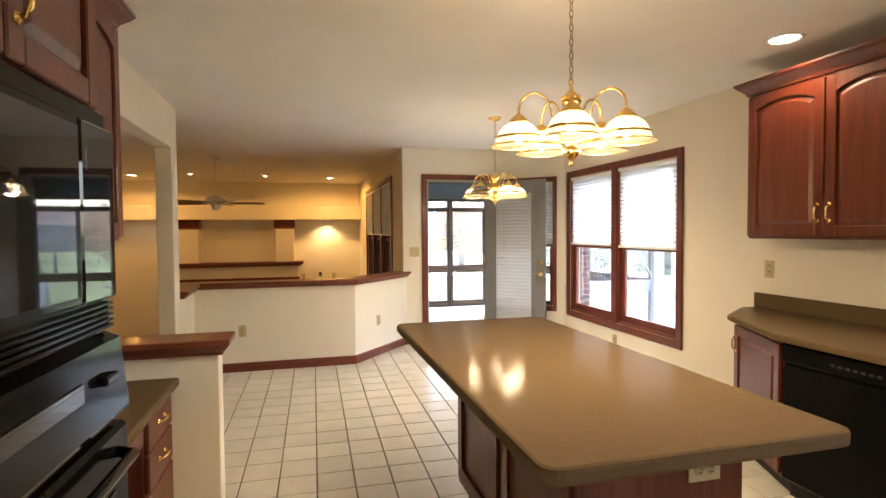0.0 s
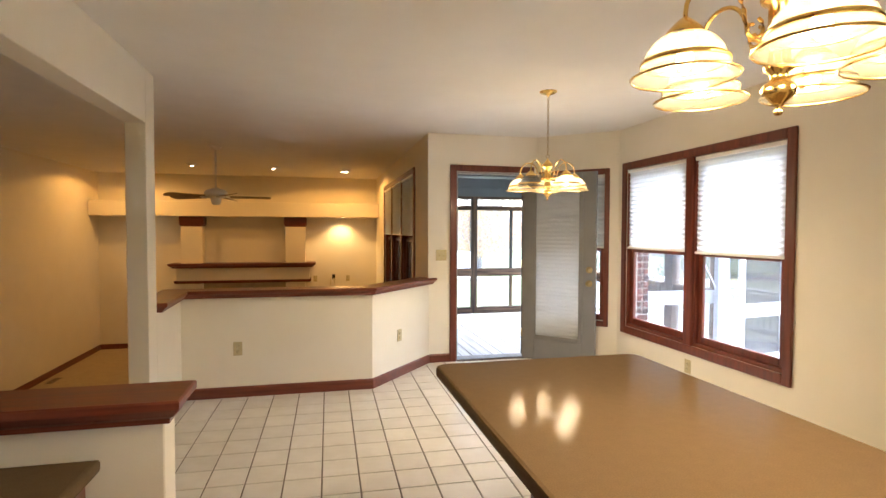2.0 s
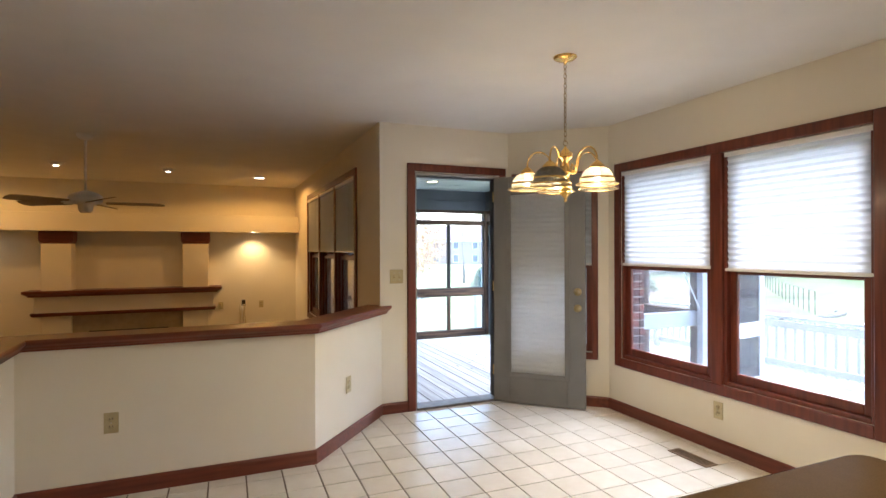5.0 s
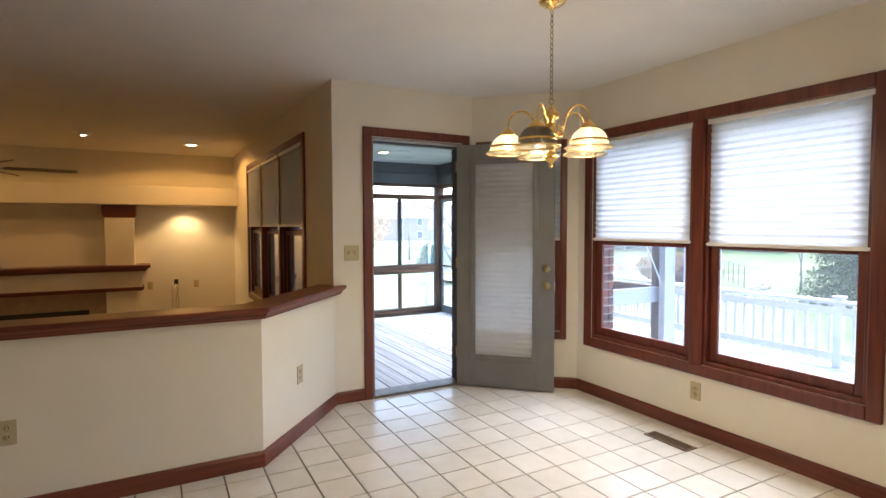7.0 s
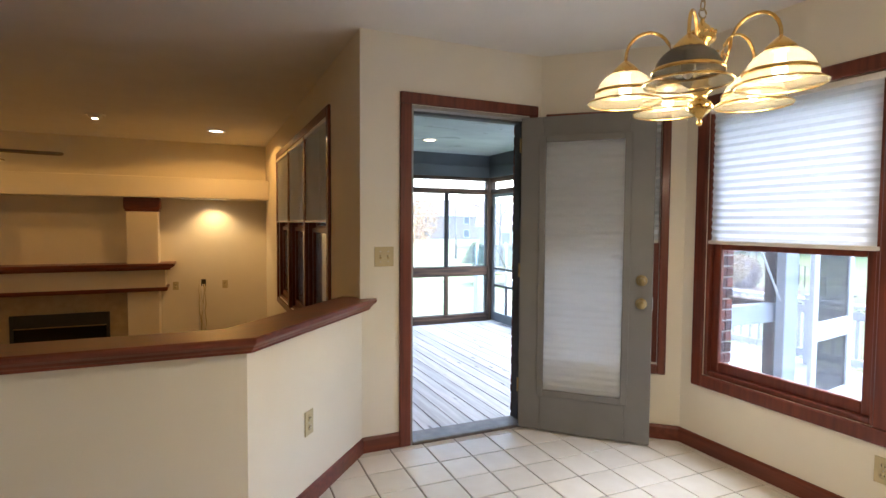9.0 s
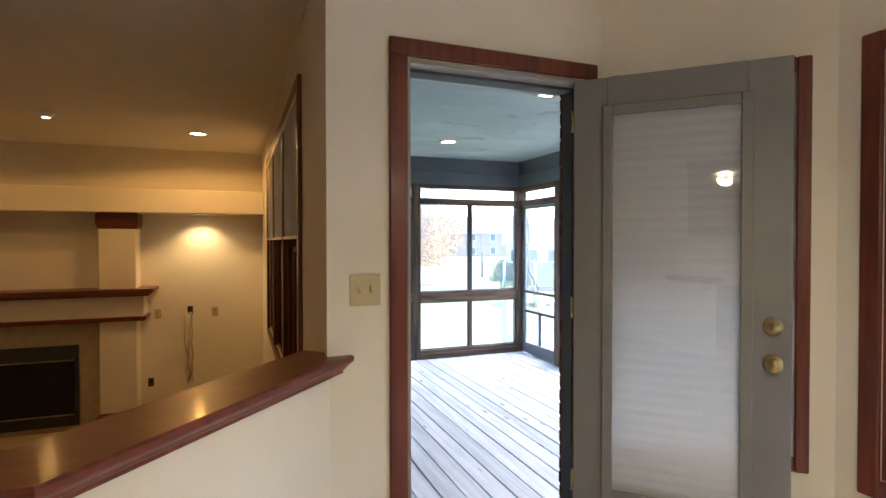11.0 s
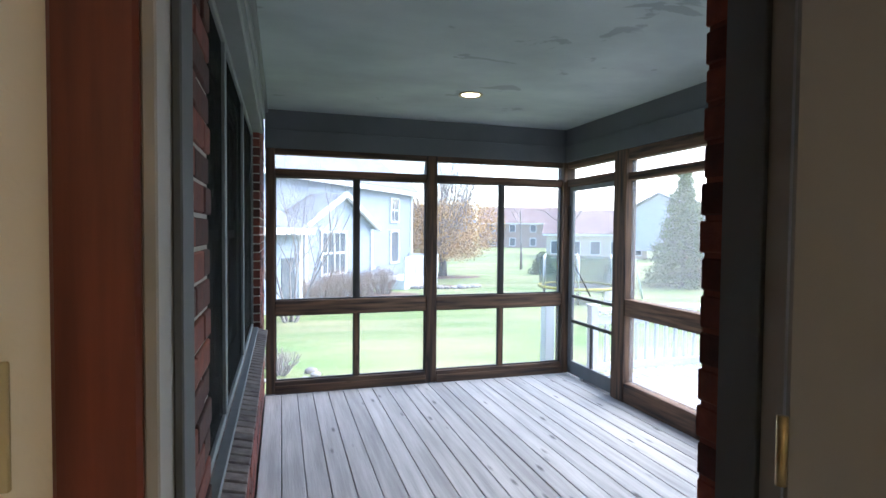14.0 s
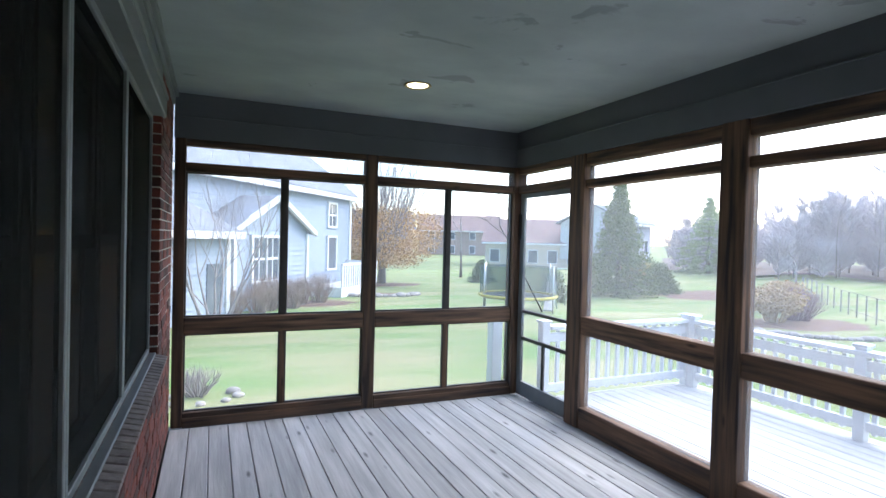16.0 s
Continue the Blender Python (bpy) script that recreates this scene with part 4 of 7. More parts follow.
def chandelier(label, dead=None):
    t = thing("chandelier", label, "chandelier", group="brass chandeliers")
    s = Shape()
    s.lathe([(0.0, 0.0), (0.007, 0.002), (0.010, 0.010), (0.005, 0.018), (0.014, 0.028), (0.030, 0.042), (0.036, 0.055), (0.030, 0.068), (0.017, 0.076), (0.019, 0.09), (0.030, 0.098), (0.032, 0.110), (0.022, 0.118), (0.020, 0.15), (0.030, 0.16), (0.032, 0.17),
             (0.024, 0.178), (0.023, 0.235), (0.036, 0.242), (0.040, 0.252), (0.034, 0.264), (0.030, 0.272), (0.018, 0.290), (0.008, 0.298), (0.006, 0.31), (0.0, 0.312)], 24)
    part("stem", s, BRASS, t)
    part("beading", Shape().add(*bead_ring(0.036, 0.268, 12)), BRASS, t)
    part("loop", Shape().tube([(0.014 * math.cos(a), 0, 0.326 + 0.014 * math.sin(a)) for a in [k * math.pi / 6 for k in range(13)]], 0.0025, 6), BRASS_DULL, t)
    for k in range(5):
        rot = Matrix.Rotation(radians(72 * k), 4, "Z")
        pts = [(0.022, 0, 0.172), (0.045, 0, 0.158), (0.066, 0, 0.162)]
        for i in range(13):
            ang = math.pi * (1 - i / 12)
            pts.append((0.145 + 0.065 * math.cos(ang), 0, 0.205 + 0.075 * math.sin(ang) + 0.008 * i / 12))
        pts.append((0.21, 0, 0.19))
        arm = part("arm", Shape().tube(pts, 0.005, 8, rot), BRASS, t)
        curl = [(0.060 + 0.026 * math.cos(a + 2.0) * (1 - a / 9), 0, 0.185 + 0.026 * math.sin(a + 2.0) * (1 - a / 9)) for a in [j * 0.5 for j in range(13)]]
        part("scroll", Shape().tube(curl, 0.004, 6, rot), BRASS, arm)
        mm = rot @ Matrix.Translation((0.21, 0, 0))
        part("socket_cap", Shape().lathe([(0.006, 0.205), (0.013, 0.200), (0.024, 0.190), (0.034, 0.180), (0.040, 0.172), (0.039, 0.164), (0.035, 0.161)], 20, mm), BRASS, arm)
        lit = k != dead
        sh = part("shade", Shape().lathe([(0.035, 0.167), (0.050, 0.163), (0.064, 0.152), (0.076, 0.136), (0.083, 0.121), (0.0865, 0.110), (0.084, 0.110), (0.080, 0.121), (0.073, 0.134), (0.061, 0.149), (0.048, 0.160), (0.035, 0.164)], 32, mm), MILK, arm, "frosted glass dome")
        part("skirt", Shape().lathe([(0.0865, 0.110), (0.090, 0.098), (0.097, 0.087), (0.108, 0.079), (0.106, 0.077), (0.0955, 0.085), (0.0885, 0.096), (0.0845, 0.110)], 40, mm), SKIRT, sh, "flared skirt of clear ribbed glass")
        part("band", Shape().lathe([(0.0868, 0.115), (0.0895, 0.113), (0.0905, 0.107), (0.0885, 0.104), (0.0860, 0.107), (0.0868, 0.115)], 32, mm), BRASS, sh, "brass band round the shade")
        part("rim", Shape().lathe([(0.108, 0.0815), (0.1115, 0.0795), (0.1095, 0.0755), (0.105, 0.0765), (0.108, 0.0815)], 32, mm), BRASS, sh, "brass rim")
        part("bulb", Shape().lathe([(0.0, 0.088), (0.007, 0.091), (0.014, 0.100), (0.018, 0.113), (0.016, 0.130), (0.012, 0.148), (0.012, 0.165)], 16, mm), BULB if lit else BULB_OFF, arm, "lit flame-shaped bulb" if lit else "unlit clear bulb")
    return t


def chain(t, x, y, z0, z1):
    """Chain of open links and a canopy under a chandelier thing."""
    n = int((z1 - z0) / 0.026)
    for i in range(n):
        zc = z0 + (i + 0.5) * (z1 - z0) / n
        pts = []
        for k in range(13):
            a = k * math.pi / 6
            u, w = 0.0075 * math.cos(a), 0.0165 * math.sin(a)
            pts.append((x + (u if i % 2 else 0), y + (0 if i % 2 else u), zc + w))
        part("chain_link", Shape().tube(pts, 0.0022, 5, cap=False), BRASS_DULL, t)
    part("canopy", Shape().lathe([(0.065, 0), (0.064, -0.006), (0.050, -0.016), (0.028, -0.024), (0.010, -0.030), (0.006, -0.042), (0.0, -0.043)], 24, Matrix.Translation((x, y, z1 + 0.04))), BRASS, t)


c1 = chandelier("polished brass chandelier with five frosted glass shades, lit")
c2 = chandelier("polished brass chandelier with one of its five bulbs out", 3)
c2.matrix_basis = pose(2.565, 5.63, 1.636, 0, 0, -4)
c1.matrix_basis = pose(1.875, 2.91, 1.657, 0, 0, 26)
chain(c1, 1.875, 2.91, 1.657 + 0.337, H - 0.041)
chain(c2, 2.565, 5.63, 1.636 + 0.337, H - 0.041)
for x, y, z, a in ((1.875, 2.91, 1.657, 26), (2.565, 5.63, 1.636, -4)):
    for k in range(5):
        if a < 0 and k == 3:         # the bulb that is out
            continue
        t = radians(a + 72 * k)
        d = bpy.data.lights.new("chandelier_bulb", "POINT")
        d.energy, d.color, d.shadow_soft_size = BULB_W, WARM, 0.05
        ob = new("chandelier_bulb", d)
        ob.location = (x + 0.21 * math.cos(t), y + 0.21 * math.sin(t), z + 0.112)


# ---- cabinets ----
def raised_door(parent, m, w, h, arch=True, name="door", handle=None):
    """A cabinet door in the plane x-z, facing -y, from (0, 0) to (w, h): stiles, rails, raised panel with an arched head."""
    t = 0.02
    st = 0.058
    n = 14
    rise = 0.045 if arch else 0.0
    def head(u, base):
        return base + rise * (math.sin(math.pi * u) ** 0.8 - 1)
    rv, rf = [], []
    for i in range(n + 1):
        u = i / n
        x = st + (w - 2 * st) * u
        zb = head(u, h - st + (0.0 if not arch else 0.01))
        rv += [(x, -t, zb), (x, -t, h), (x, 0, zb), (x, 0, h)]
    for i in range(n):
        a, b = 4 * i, 4 * i + 4
        rf += [(a, b, b + 1, a + 1), (a, a + 2, b + 2, b), (a + 1, b + 1, b + 3, a + 3)]
    rings = []
    for ins, dep in ((0.0, -0.006), (0.012, -0.006), (0.030, -0.016), (0.034, -0.017)):
        ring = [(st + ins, dep, st + ins), (w - st - ins, dep, st + ins)]
        for i in range(n + 1):
            u = 1 - i / n
            ring.append((st + ins + (w - 2 * st - 2 * ins) * u, dep, head(u, h - st + (0.01 if arch else 0)) - ins))
        rings.append(ring)
    vs, fs = [], []
    k = len(rings[0])
    for r_ in rings:
        vs += r_
    for j in range(len(rings) - 1):
        fs += [(j * k + i, j * k + (i + 1) % k, (j + 1) * k + (i + 1) % k, (j + 1) * k + i) for i in range(k)]
    fs.append(tuple((len(rings) - 1) * k + i for i in range(k)))
    d = part(name, Shape().add(vs, fs, m=m), CABINET, parent)
    part("arched_rail" if arch else "top_rail", Shape().add(rv, rf, m=m), CABINET, d)
    part("stile", Shape().box(0, st, -t, 0, 0, h, 0.004, m), CABINET, d)
    part("stile", Shape().box(w - st, w, -t, 0, 0, h, 0.004, m), CABINET, d)
    part("bottom_rail", Shape().box(st, w - st, -t, 0, 0, st, 0.004, m), CABINET, d)
    if handle:
        pull(d, m @ pose(handle[0], -t, handle[1], 0, handle[2], 0))
    return d


def pull(parent, m):
    """A curved brass bow pull, upright, centred on its pose, facing -y."""
    s = Shape()
    s.tube([(0, 0, 0.045), (0, -0.012, 0.042), (0, -0.022, 0.026), (0, -0.025, 0.0), (0, -0.022, -0.026), (0, -0.012, -0.042), (0, 0, -0.045)], [0.005, 0.0045, 0.006, 0.0045, 0.006, 0.0045, 0.005], 8, m)
    for z in (-0.045, 0.045):
        s.lathe([(0.0, 0.006), (0.008, 0.005), (0.011, 0.0)], 10, m @ pose(0, -0.001, z, 90, 0, 0))
        s.tube([(0, -0.002, z), (0, -0.003, z + math.copysign(0.014, z))], [0.006, 0.002], 8, m)
    return part("handle", s, BRASS, parent, "ornate brass bow handle")


CROWN = [(0, 0), (0.012, 0), (0.016, 0.014), (0.030, 0.030), (0.052, 0.050), (0.060, 0.062), (0.066, 0.066), (0.066, 0.080), (0, 0.080)]

# wall cabinets over the dishwasher; fronts face -x: local x runs to -y
for i, (ya, yb) in enumerate(((3.79, 2.75), (2.745, 1.70))):
    cab = thing("wall_cabinet", "dark cherry wall cabinet with two arched doors", "cabinet", 3.75, (ya + yb) / 2, 1.345, "wall cabinets")
    part("body", Shape().box(3.60, XR, yb, ya, 1.345, 2.24, 0.003), CABINET, cab)
    w = (ya - yb) / 2 - 0.012
    for j in range(2):
        m = Matrix.Translation((3.60, ya - 0.008 - j * (w + 0.008), 1.36)) @ Matrix.Rotation(radians(-90), 4, "Z")
        raised_door(cab, m, w, 0.865, True, "door", (w - 0.03 if j == 0 else 0.03, 0.13, 0))
    part("crown", Shape().sweep([(o, u + 2.24) for o, u in CROWN], [(XR, ya, 0), (3.60, ya, 0), (3.60, yb, 0)]), CABINET, cab, "stepped crown moulding")

# counter on the window wall
TOPZ = 0.862
poly = [(3.20, 0.2), (XR, 0.2), (XR, 4.03), (3.78, 4.03), (3.455, 3.80), (3.20, 3.22)]
ct = thing("counter_worktop", "brown laminate worktop with a low backsplash", "worktop", 3.55, 2.5, 0.82)
part("worktop", Shape().slab(poly, TOPZ - 0.04, TOPZ, 0.011), COUNTER, ct)
part("backsplash", Shape().box(XR - 0.022, XR - 0.001, 0.2, 4.03, TOPZ, TOPZ + 0.10, 0.006), COUNTER, ct)
cab = thing("base_cabinet", "cherry base cabinet with an angled door", "cabinet", 3.6, 3.55, 0, "base cabinets")
body_poly = [(3.27, 3.21), (XR, 3.21), (XR, 3.99), (3.80, 3.99), (3.50, 3.77)]
part("body", Shape().prism(body_poly, 0.09, TOPZ - 0.041), CABINET, cab)
part("toe_kick", Shape().prism([(3.33, 3.21), (XR, 3.21), (XR, 3.94), (3.80, 3.94), (3.54, 3.75)], 0, 0.09), BLACK_MATT, cab)
dv = Vector((3.27 - 3.50, 3.21 - 3.77, 0))
m = Matrix.Translation((3.49, 3.755, 0.11)) @ Matrix.Rotation(math.atan2(dv.y, dv.x), 4, "Z")
raised_door(cab, m, dv.length - 0.03, 0.69, False, "door", (0.035, 0.58, 0))
dw = thing("dishwasher", "black built-in dishwasher under the worktop", "dishwasher", 3.55, 2.9, 0)
part("door", Shape().box(3.245, XR - 0.05, 2.60, 3.205, 0.10, 0.71, 0.012), BLACK, dw)
cp = part("control_panel", Shape().box(3.235, XR - 0.05, 2.60, 3.205, 0.715, TOPZ - 0.042, 0.010), BLACK, dw, "glossy black control panel")
for k in range(7):
    part("button", Shape().box(3.231, 3.236, 2.70 + k * 0.035, 2.722 + k * 0.035, 0.755, 0.768, 0.002), BLACK_MATT, cp)
part("kick_plate", Shape().box(3.31, XR - 0.05, 2.60, 3.205, 0, 0.10, 0.003), BLACK_MATT, dw)
cab = thing("base_cabinet", "dark cherry base cabinet under the worktop", "cabinet", 3.6, 1.4, 0, "base cabinets")
part("body", Shape().box(3.27, XR, 0.22, 2.595, 0.09, TOPZ - 0.041, 0.003), CABINET, cab)
for j in range(5):
    m = Matrix.Translation((3.27, 2.585 - j * 0.47, 0.11)) @ Matrix.Rotation(radians(-90), 4, "Z")
    raised_door(cab, m, 0.46, 0.69, False, "door", (0.035, 0.58, 0))

# tall oven cabinet; fronts face +x: local x runs to +y
R90 = Matrix.Rotation(radians(90), 4, "Z")
OX = 0.36
oc = thing("oven_cabinet", "tall cherry cabinet that holds the ovens", "cabinet", 0.1, 2.05, 0)
part("body", Shape().box(-0.17, OX, 1.62, 2.46, 0.09, 2.24, 0.003), CABINET, oc)
part("toe_kick", Shape().box(-0.17, OX - 0.06, 1.62, 2.46, 0, 0.09, 0), BLACK_MATT, oc)
for j in range(2):
    m = Matrix.Translation((OX, 1.63 + j * 0.415, 1.70)) @ R90
    raised_door(oc, m, 0.405, 0.53, True, "door", (0.375 if j == 0 else 0.03, 0.12, 0))
part("crown", Shape().sweep([(o, u + 2.24) for o, u in CROWN], [(OX, 1.62, 0), (OX, 2.46, 0), (-0.17, 2.46, 0)][::1]), CABINET, oc)
mw = thing("microwave_oven", "black built-in microwave with a dark glass door", "microwave", OX, 2.05, 1.13)
part("trim_frame", Shape().box(OX - 0.02, OX + 0.012, 1.64, 2.45, 1.175, 1.69, 0.004), BLACK, mw)
part("door", Shape().box(OX + 0.012, OX + 0.035, 1.68, 2.25, 1.255, 1.645, 0.008), BLACK, mw)
part("door_glass", Shape().box(OX + 0.035, OX + 0.039, 1.70, 2.24, 1.275, 1.625, 0.002), BLACK_GLASS, mw, "mirror-like dark glass")
cp = part("control_panel", Shape().box(OX + 0.012, OX + 0.037, 2.255, 2.43, 1.255, 1.645, 0.006), BLACK_GLASS, mw)
for a in range(4):
    for b in range(3):
        part("button", Shape().box(OX + 0.036, OX + 0.0376, 2.284 + b * 0.045, 2.306 + b * 0.045, 1.294 + a * 0.042, 1.312 + a * 0.042, 0.0004), BLACK_GLASS, cp)
part("display", Shape().box(OX + 0.036, OX + 0.0378, 2.28, 2.405, 1.54, 1.59, 0.0004), BLACK_GLASS, cp)
for k in range(5):
    part("vent_slat", Shape().box(OX + 0.012, OX + 0.026, 1.67, 2.44, 1.183 + k * 0.013, 1.191 + k * 0.013, 0.002), BLACK, mw)
ov = thing("wall_oven", "black built-in wall oven below the microwave", "oven", OX, 2.05, 0.3)
vs = [(OX, 1.64, 0.975), (OX + 0.045, 1.64, 0.975), (OX + 0.051, 1.64, 0.99), (OX + 0.034, 1.64, 1.155), (OX, 1.64, 1.17)]
n = len(vs)
vs2 = vs + [(x, 2.45, z) for x, _, z in vs]
part("control_panel", Shape().add(vs2, [tuple(range(n)), tuple(range(n, 2 * n))[::-1]] + [(i, (i + 1) % n, n + (i + 1) % n, n + i) for i in range(n)]), BLACK, ov, "sloping glossy black panel")
part("display", Shape().box(OX + 0.038, OX + 0.0445, 1.9, 2.22, 1.06, 1.10, 0.001), BLACK_GLASS, ov)
part("knob", Shape().box(OX + 0.038, OX + 0.062, 2.29, 2.36, 1.072, 1.092, 0.006), BLACK, ov)
part("door", Shape().box(OX, OX + 0.05, 1.65, 2.44, 0.40, 0.955, 0.010), BLACK, ov)
part("door_glass", Shape().box(OX + 0.05, OX + 0.053, 1.74, 2.35, 0.50, 0.82, 0.002), BLACK_GLASS, ov)
part("handle", Shape().tube([(OX + 0.05, 1.72, 0.90), (OX + 0.09, 1.74, 0.90), (OX + 0.09, 2.35, 0.90), (OX + 0.05, 2.37, 0.90)], 0.013, 10), BLACK, ov, "black bar handle")
mw.matrix_basis = pose(OX + 0.004, 2.05, 1.13, 0, 0, -1.85)
ov.matrix_basis = pose(OX + 0.004, 2.05, 0.3, 0, 0, -1.85)
# wall cabinet above the desk
cab = thing("wall_cabinet", "dark cherry wall cabinet above the desk", "cabinet", 0, 2.95, 1.375, "wall cabinets")
part("body", Shape().box(-0.17, 0.112, 2.47, 3.46, 1.375, 2.24, 0.003), CABINET, cab)
for j in range(2):
    m = Matrix.Translation((0.112, 2.478 + j * 0.492, 1.39)) @ R90
    raised_door(cab, m, 0.484, 0.84, True, "door", (0.455 if j == 0 else 0.03, 0.13, 0))
part("crown", Shape().sweep([(o, u + 2.24) for o, u in CROWN], [(0.112, 2.47, 0), (0.112, 3.46, 0), (-0.17, 3.46, 0)]), CABINET, cab)
# desk
dk = thing("built_in_desk", "built-in desk with brown laminate top and cherry drawers", "desk", 0.05, 3.07, 0)
part("worktop", Shape().slab([(-0.17, 2.47), (0.285, 2.47), (0.285, 3.655), (-0.17, 3.655)], 0.70, 0.742, 0.011), COUNTER, dk)
part("drawer_case", Shape().box(-0.17, 0.235, 3.25, 3.65, 0.08, 0.70, 0.003), CABINET, dk)
for z0, z1 in ((0.545, 0.685), (0.385, 0.535), (0.10, 0.375)):
    d = part("drawer", Shape().box(0.235, 0.255, 3.265, 3.635, z0, z1, 0.006), CABINET, dk)
    pull(d, Matrix.Translation((0.255, 3.45, (z0 + z1) / 2 + 0.01)) @ R90 @ pose(0, 0, 0, 0, 90, 0))
d = part("pencil_drawer", Shape().box(0.225, 0.245, 2.49, 3.24, 0.59, 0.695, 0.006), CABINET, dk)
pull(d, Matrix.Translation((0.245, 2.9, 0.64)) @ R90 @ pose(0, 0, 0, 0, 90, 0))
part("back_panel", Shape().box(-0.17, -0.15, 2.47, 3.25, 0.02, 0.70, 0.0), CABINET, dk)

# floor vents
def vent(name, x0, x1, y0, y1, z, label):
    t = thing(name, label, "floor vent", (x0 + x1) / 2, (y0 + y1) / 2, z, "floor vents")
    s = Shape()
    s.box(x0, x1, y0, y0 + 0.014, z, z + 0.006, 0.002).box(x0, x1, y1 - 0.014, y1, z, z + 0.006, 0.002).box(x0, x0 + 0.014, y0 + 0.014, y1 - 0.014, z, z + 0.006, 0.002).box(x1 - 0.014, x1, y0 + 0.014, y1 - 0.014, z, z + 0.006, 0.002)
    part("frame", s, BROWN_VENT, t)
    # dark sheet under the louvres, shade of the duct as colour
    part("shaft", Shape().box(x0 + 0.014, x1 - 0.014, y0 + 0.014, y1 - 0.014, z - 0.002, z + 0.001, 0), HOLE_SHADE, t)
    n = 20
    for i in range(n):
        yy = y0 + 0.014 + (y1 - y0 - 0.028) * (i + 0.5) / n
        part("louvre", Shape().box(x0 + 0.014, x1 - 0.014, yy - 0.003, yy + 0.002, z + 0.001, z + 0.005, 0), BROWN_VENT, t)


vent("floor_vent", 3.605, 3.71, 5.61, 5.92, 0.001, "brown metal floor vent set in the tiles")
vent("floor_vent", -2.85, -2.75, 10.4, 10.7, LOW, "brown metal floor vent in the carpet")

# ---- family room: ledge, fireplace, fan, windows ----
structure("ledge", Shape().box(-2.95, 2.035, 12.22, 12.66, 1.655, 1.92, 0.006), PAINT, "cream painted plant ledge along the fireplace wall", "ledge")
FC = -0.43
fp = thing("fireplace", "cream fireplace with cherry mantel shelves and a black firebox", "fireplace", FC, 12.5, LOW)
for x0 in (-1.52, 0.295):
    x1 = x0 + 0.365
    col = part("pilaster", Shape().box(x0, x1, 12.36, 12.66, -0.60, 1.50, 0.006), PAINT, fp, "square cream pilaster")
    part("capital", Shape().box(x0 - 0.025, x1 + 0.025, 12.335, 12.66, 1.50, 1.655, 0.012).box(x0 - 0.012, x1 + 0.012, 12.348, 12.66, 1.475, 1.50, 0.006), CHERRY_X, col, "dark cherry capital")
    part("plinth", Shape().box(x0 - 0.03, x1 + 0.03, 12.33, 12.66, LOW, -0.62, 0.01), CHERRY_X, col, "dark cherry plinth")
s = Shape()
s.sweep([(-0.30, 0.715), (0.02, 0.715), (0.03, 0.735), (0.05, 0.75), (0.075, 0.765), (0.08, 0.772), (0.08, 0.80), (-0.30, 0.80)], [(-1.63, 12.66, 0), (-1.63, 12.30, 0), (0.77, 12.30, 0), (0.77, 12.66, 0)])
part("mantel_shelf", s, CHERRY_X, fp, "moulded cherry mantel shelf")
part("frieze", Shape().box(-1.60, 0.735, 12.33, 12.66, 0.485, 0.715, 0.004), PAINT, fp)
part("lower_moulding", Shape().sweep([(-0.30, 0.435), (0.012, 0.435), (0.022, 0.45), (0.03, 0.47), (0.03, 0.485), (-0.30, 0.485)], [(-1.60, 12.66, 0), (-1.60, 12.32, 0), (0.735, 12.32, 0), (0.735, 12.66, 0)]), CHERRY_X, fp, "thin cherry moulding")
s = Shape()
FX0, FX1, FZ0, FZ1 = -0.95, 0.09, -0.70, 0.19
s.box(-1.155, FX0, 12.42, 12.66, LOW, 0.435, 0).box(FX1, 0.295, 12.42, 12.66, LOW, 0.435, 0).box(FX0, FX1, 12.42, 12.66, FZ1, 0.435, 0).box(FX0, FX1, 12.42, 12.66, LOW, FZ0, 0)
part("surround", s, pbr("tan_stone", (0.45, 0.36, 0.24), (0.38, 0.30, 0.19), scale=12, rough=0.5, bump=0.1, stain=0.1), fp, "tan stone surround")
s = Shape()
s.box(FX0, FX0 + 0.04, 12.40, 12.425, FZ0, FZ1, 0.004).box(FX1 - 0.04, FX1, 12.40, 12.425, FZ0, FZ1, 0.004).box(FX0 + 0.04, FX1 - 0.04, 12.40, 12.425, FZ1 - 0.16, FZ1, 0.004).box(FX0 + 0.04, FX1 - 0.04, 12.40, 12.425, FZ0, FZ0 + 0.12, 0.004)
fb = part("firebox", s, BLACK_MATT, fp, "black metal firebox front")
part("glass_door", Shape().box(FX0 + 0.04, FX1 - 0.04, 12.415, 12.42, FZ0 + 0.12, FZ1 - 0.16, 0), BLACK_GLASS, fb)
for z in (FZ1 - 0.165, FZ0 + 0.125):
    part("trim_bar", Shape().box(FX0 + 0.04, FX1 - 0.04, 12.392, 12.40, z - 0.006, z + 0.006, 0.002), BRASS_DULL, fb)
part("overmantel", Shape().box(-1.155, 0.295, 12.60, 12.66, 0.80, 1.655, 0), PAINT, fp)
for x in (1.33, -2.2):
    t = thing("ledge_light", "small recessed light under the ledge, lit", "ceiling light", x, 12.32, 1.655, "ledge lights")
    part("trim_ring", Shape().lathe([(0.06, 0.0), (0.062, -0.005), (0.05, -0.008), (0.045, 0)], 20, Matrix.Translation((x, 12.33, 1.654))), WHITE, t)
    part("lens", Shape().lathe([(0.0, -0.002), (0.045, -0.002)], 20, Matrix.Translation((x, 12.33, 1.654))), DISC, t)
spot("ledge_lamp", 1.33, 12.45, 1.635, 2.6, 130, (1.0, 0.62, 0.24), 0.7, 0.03)

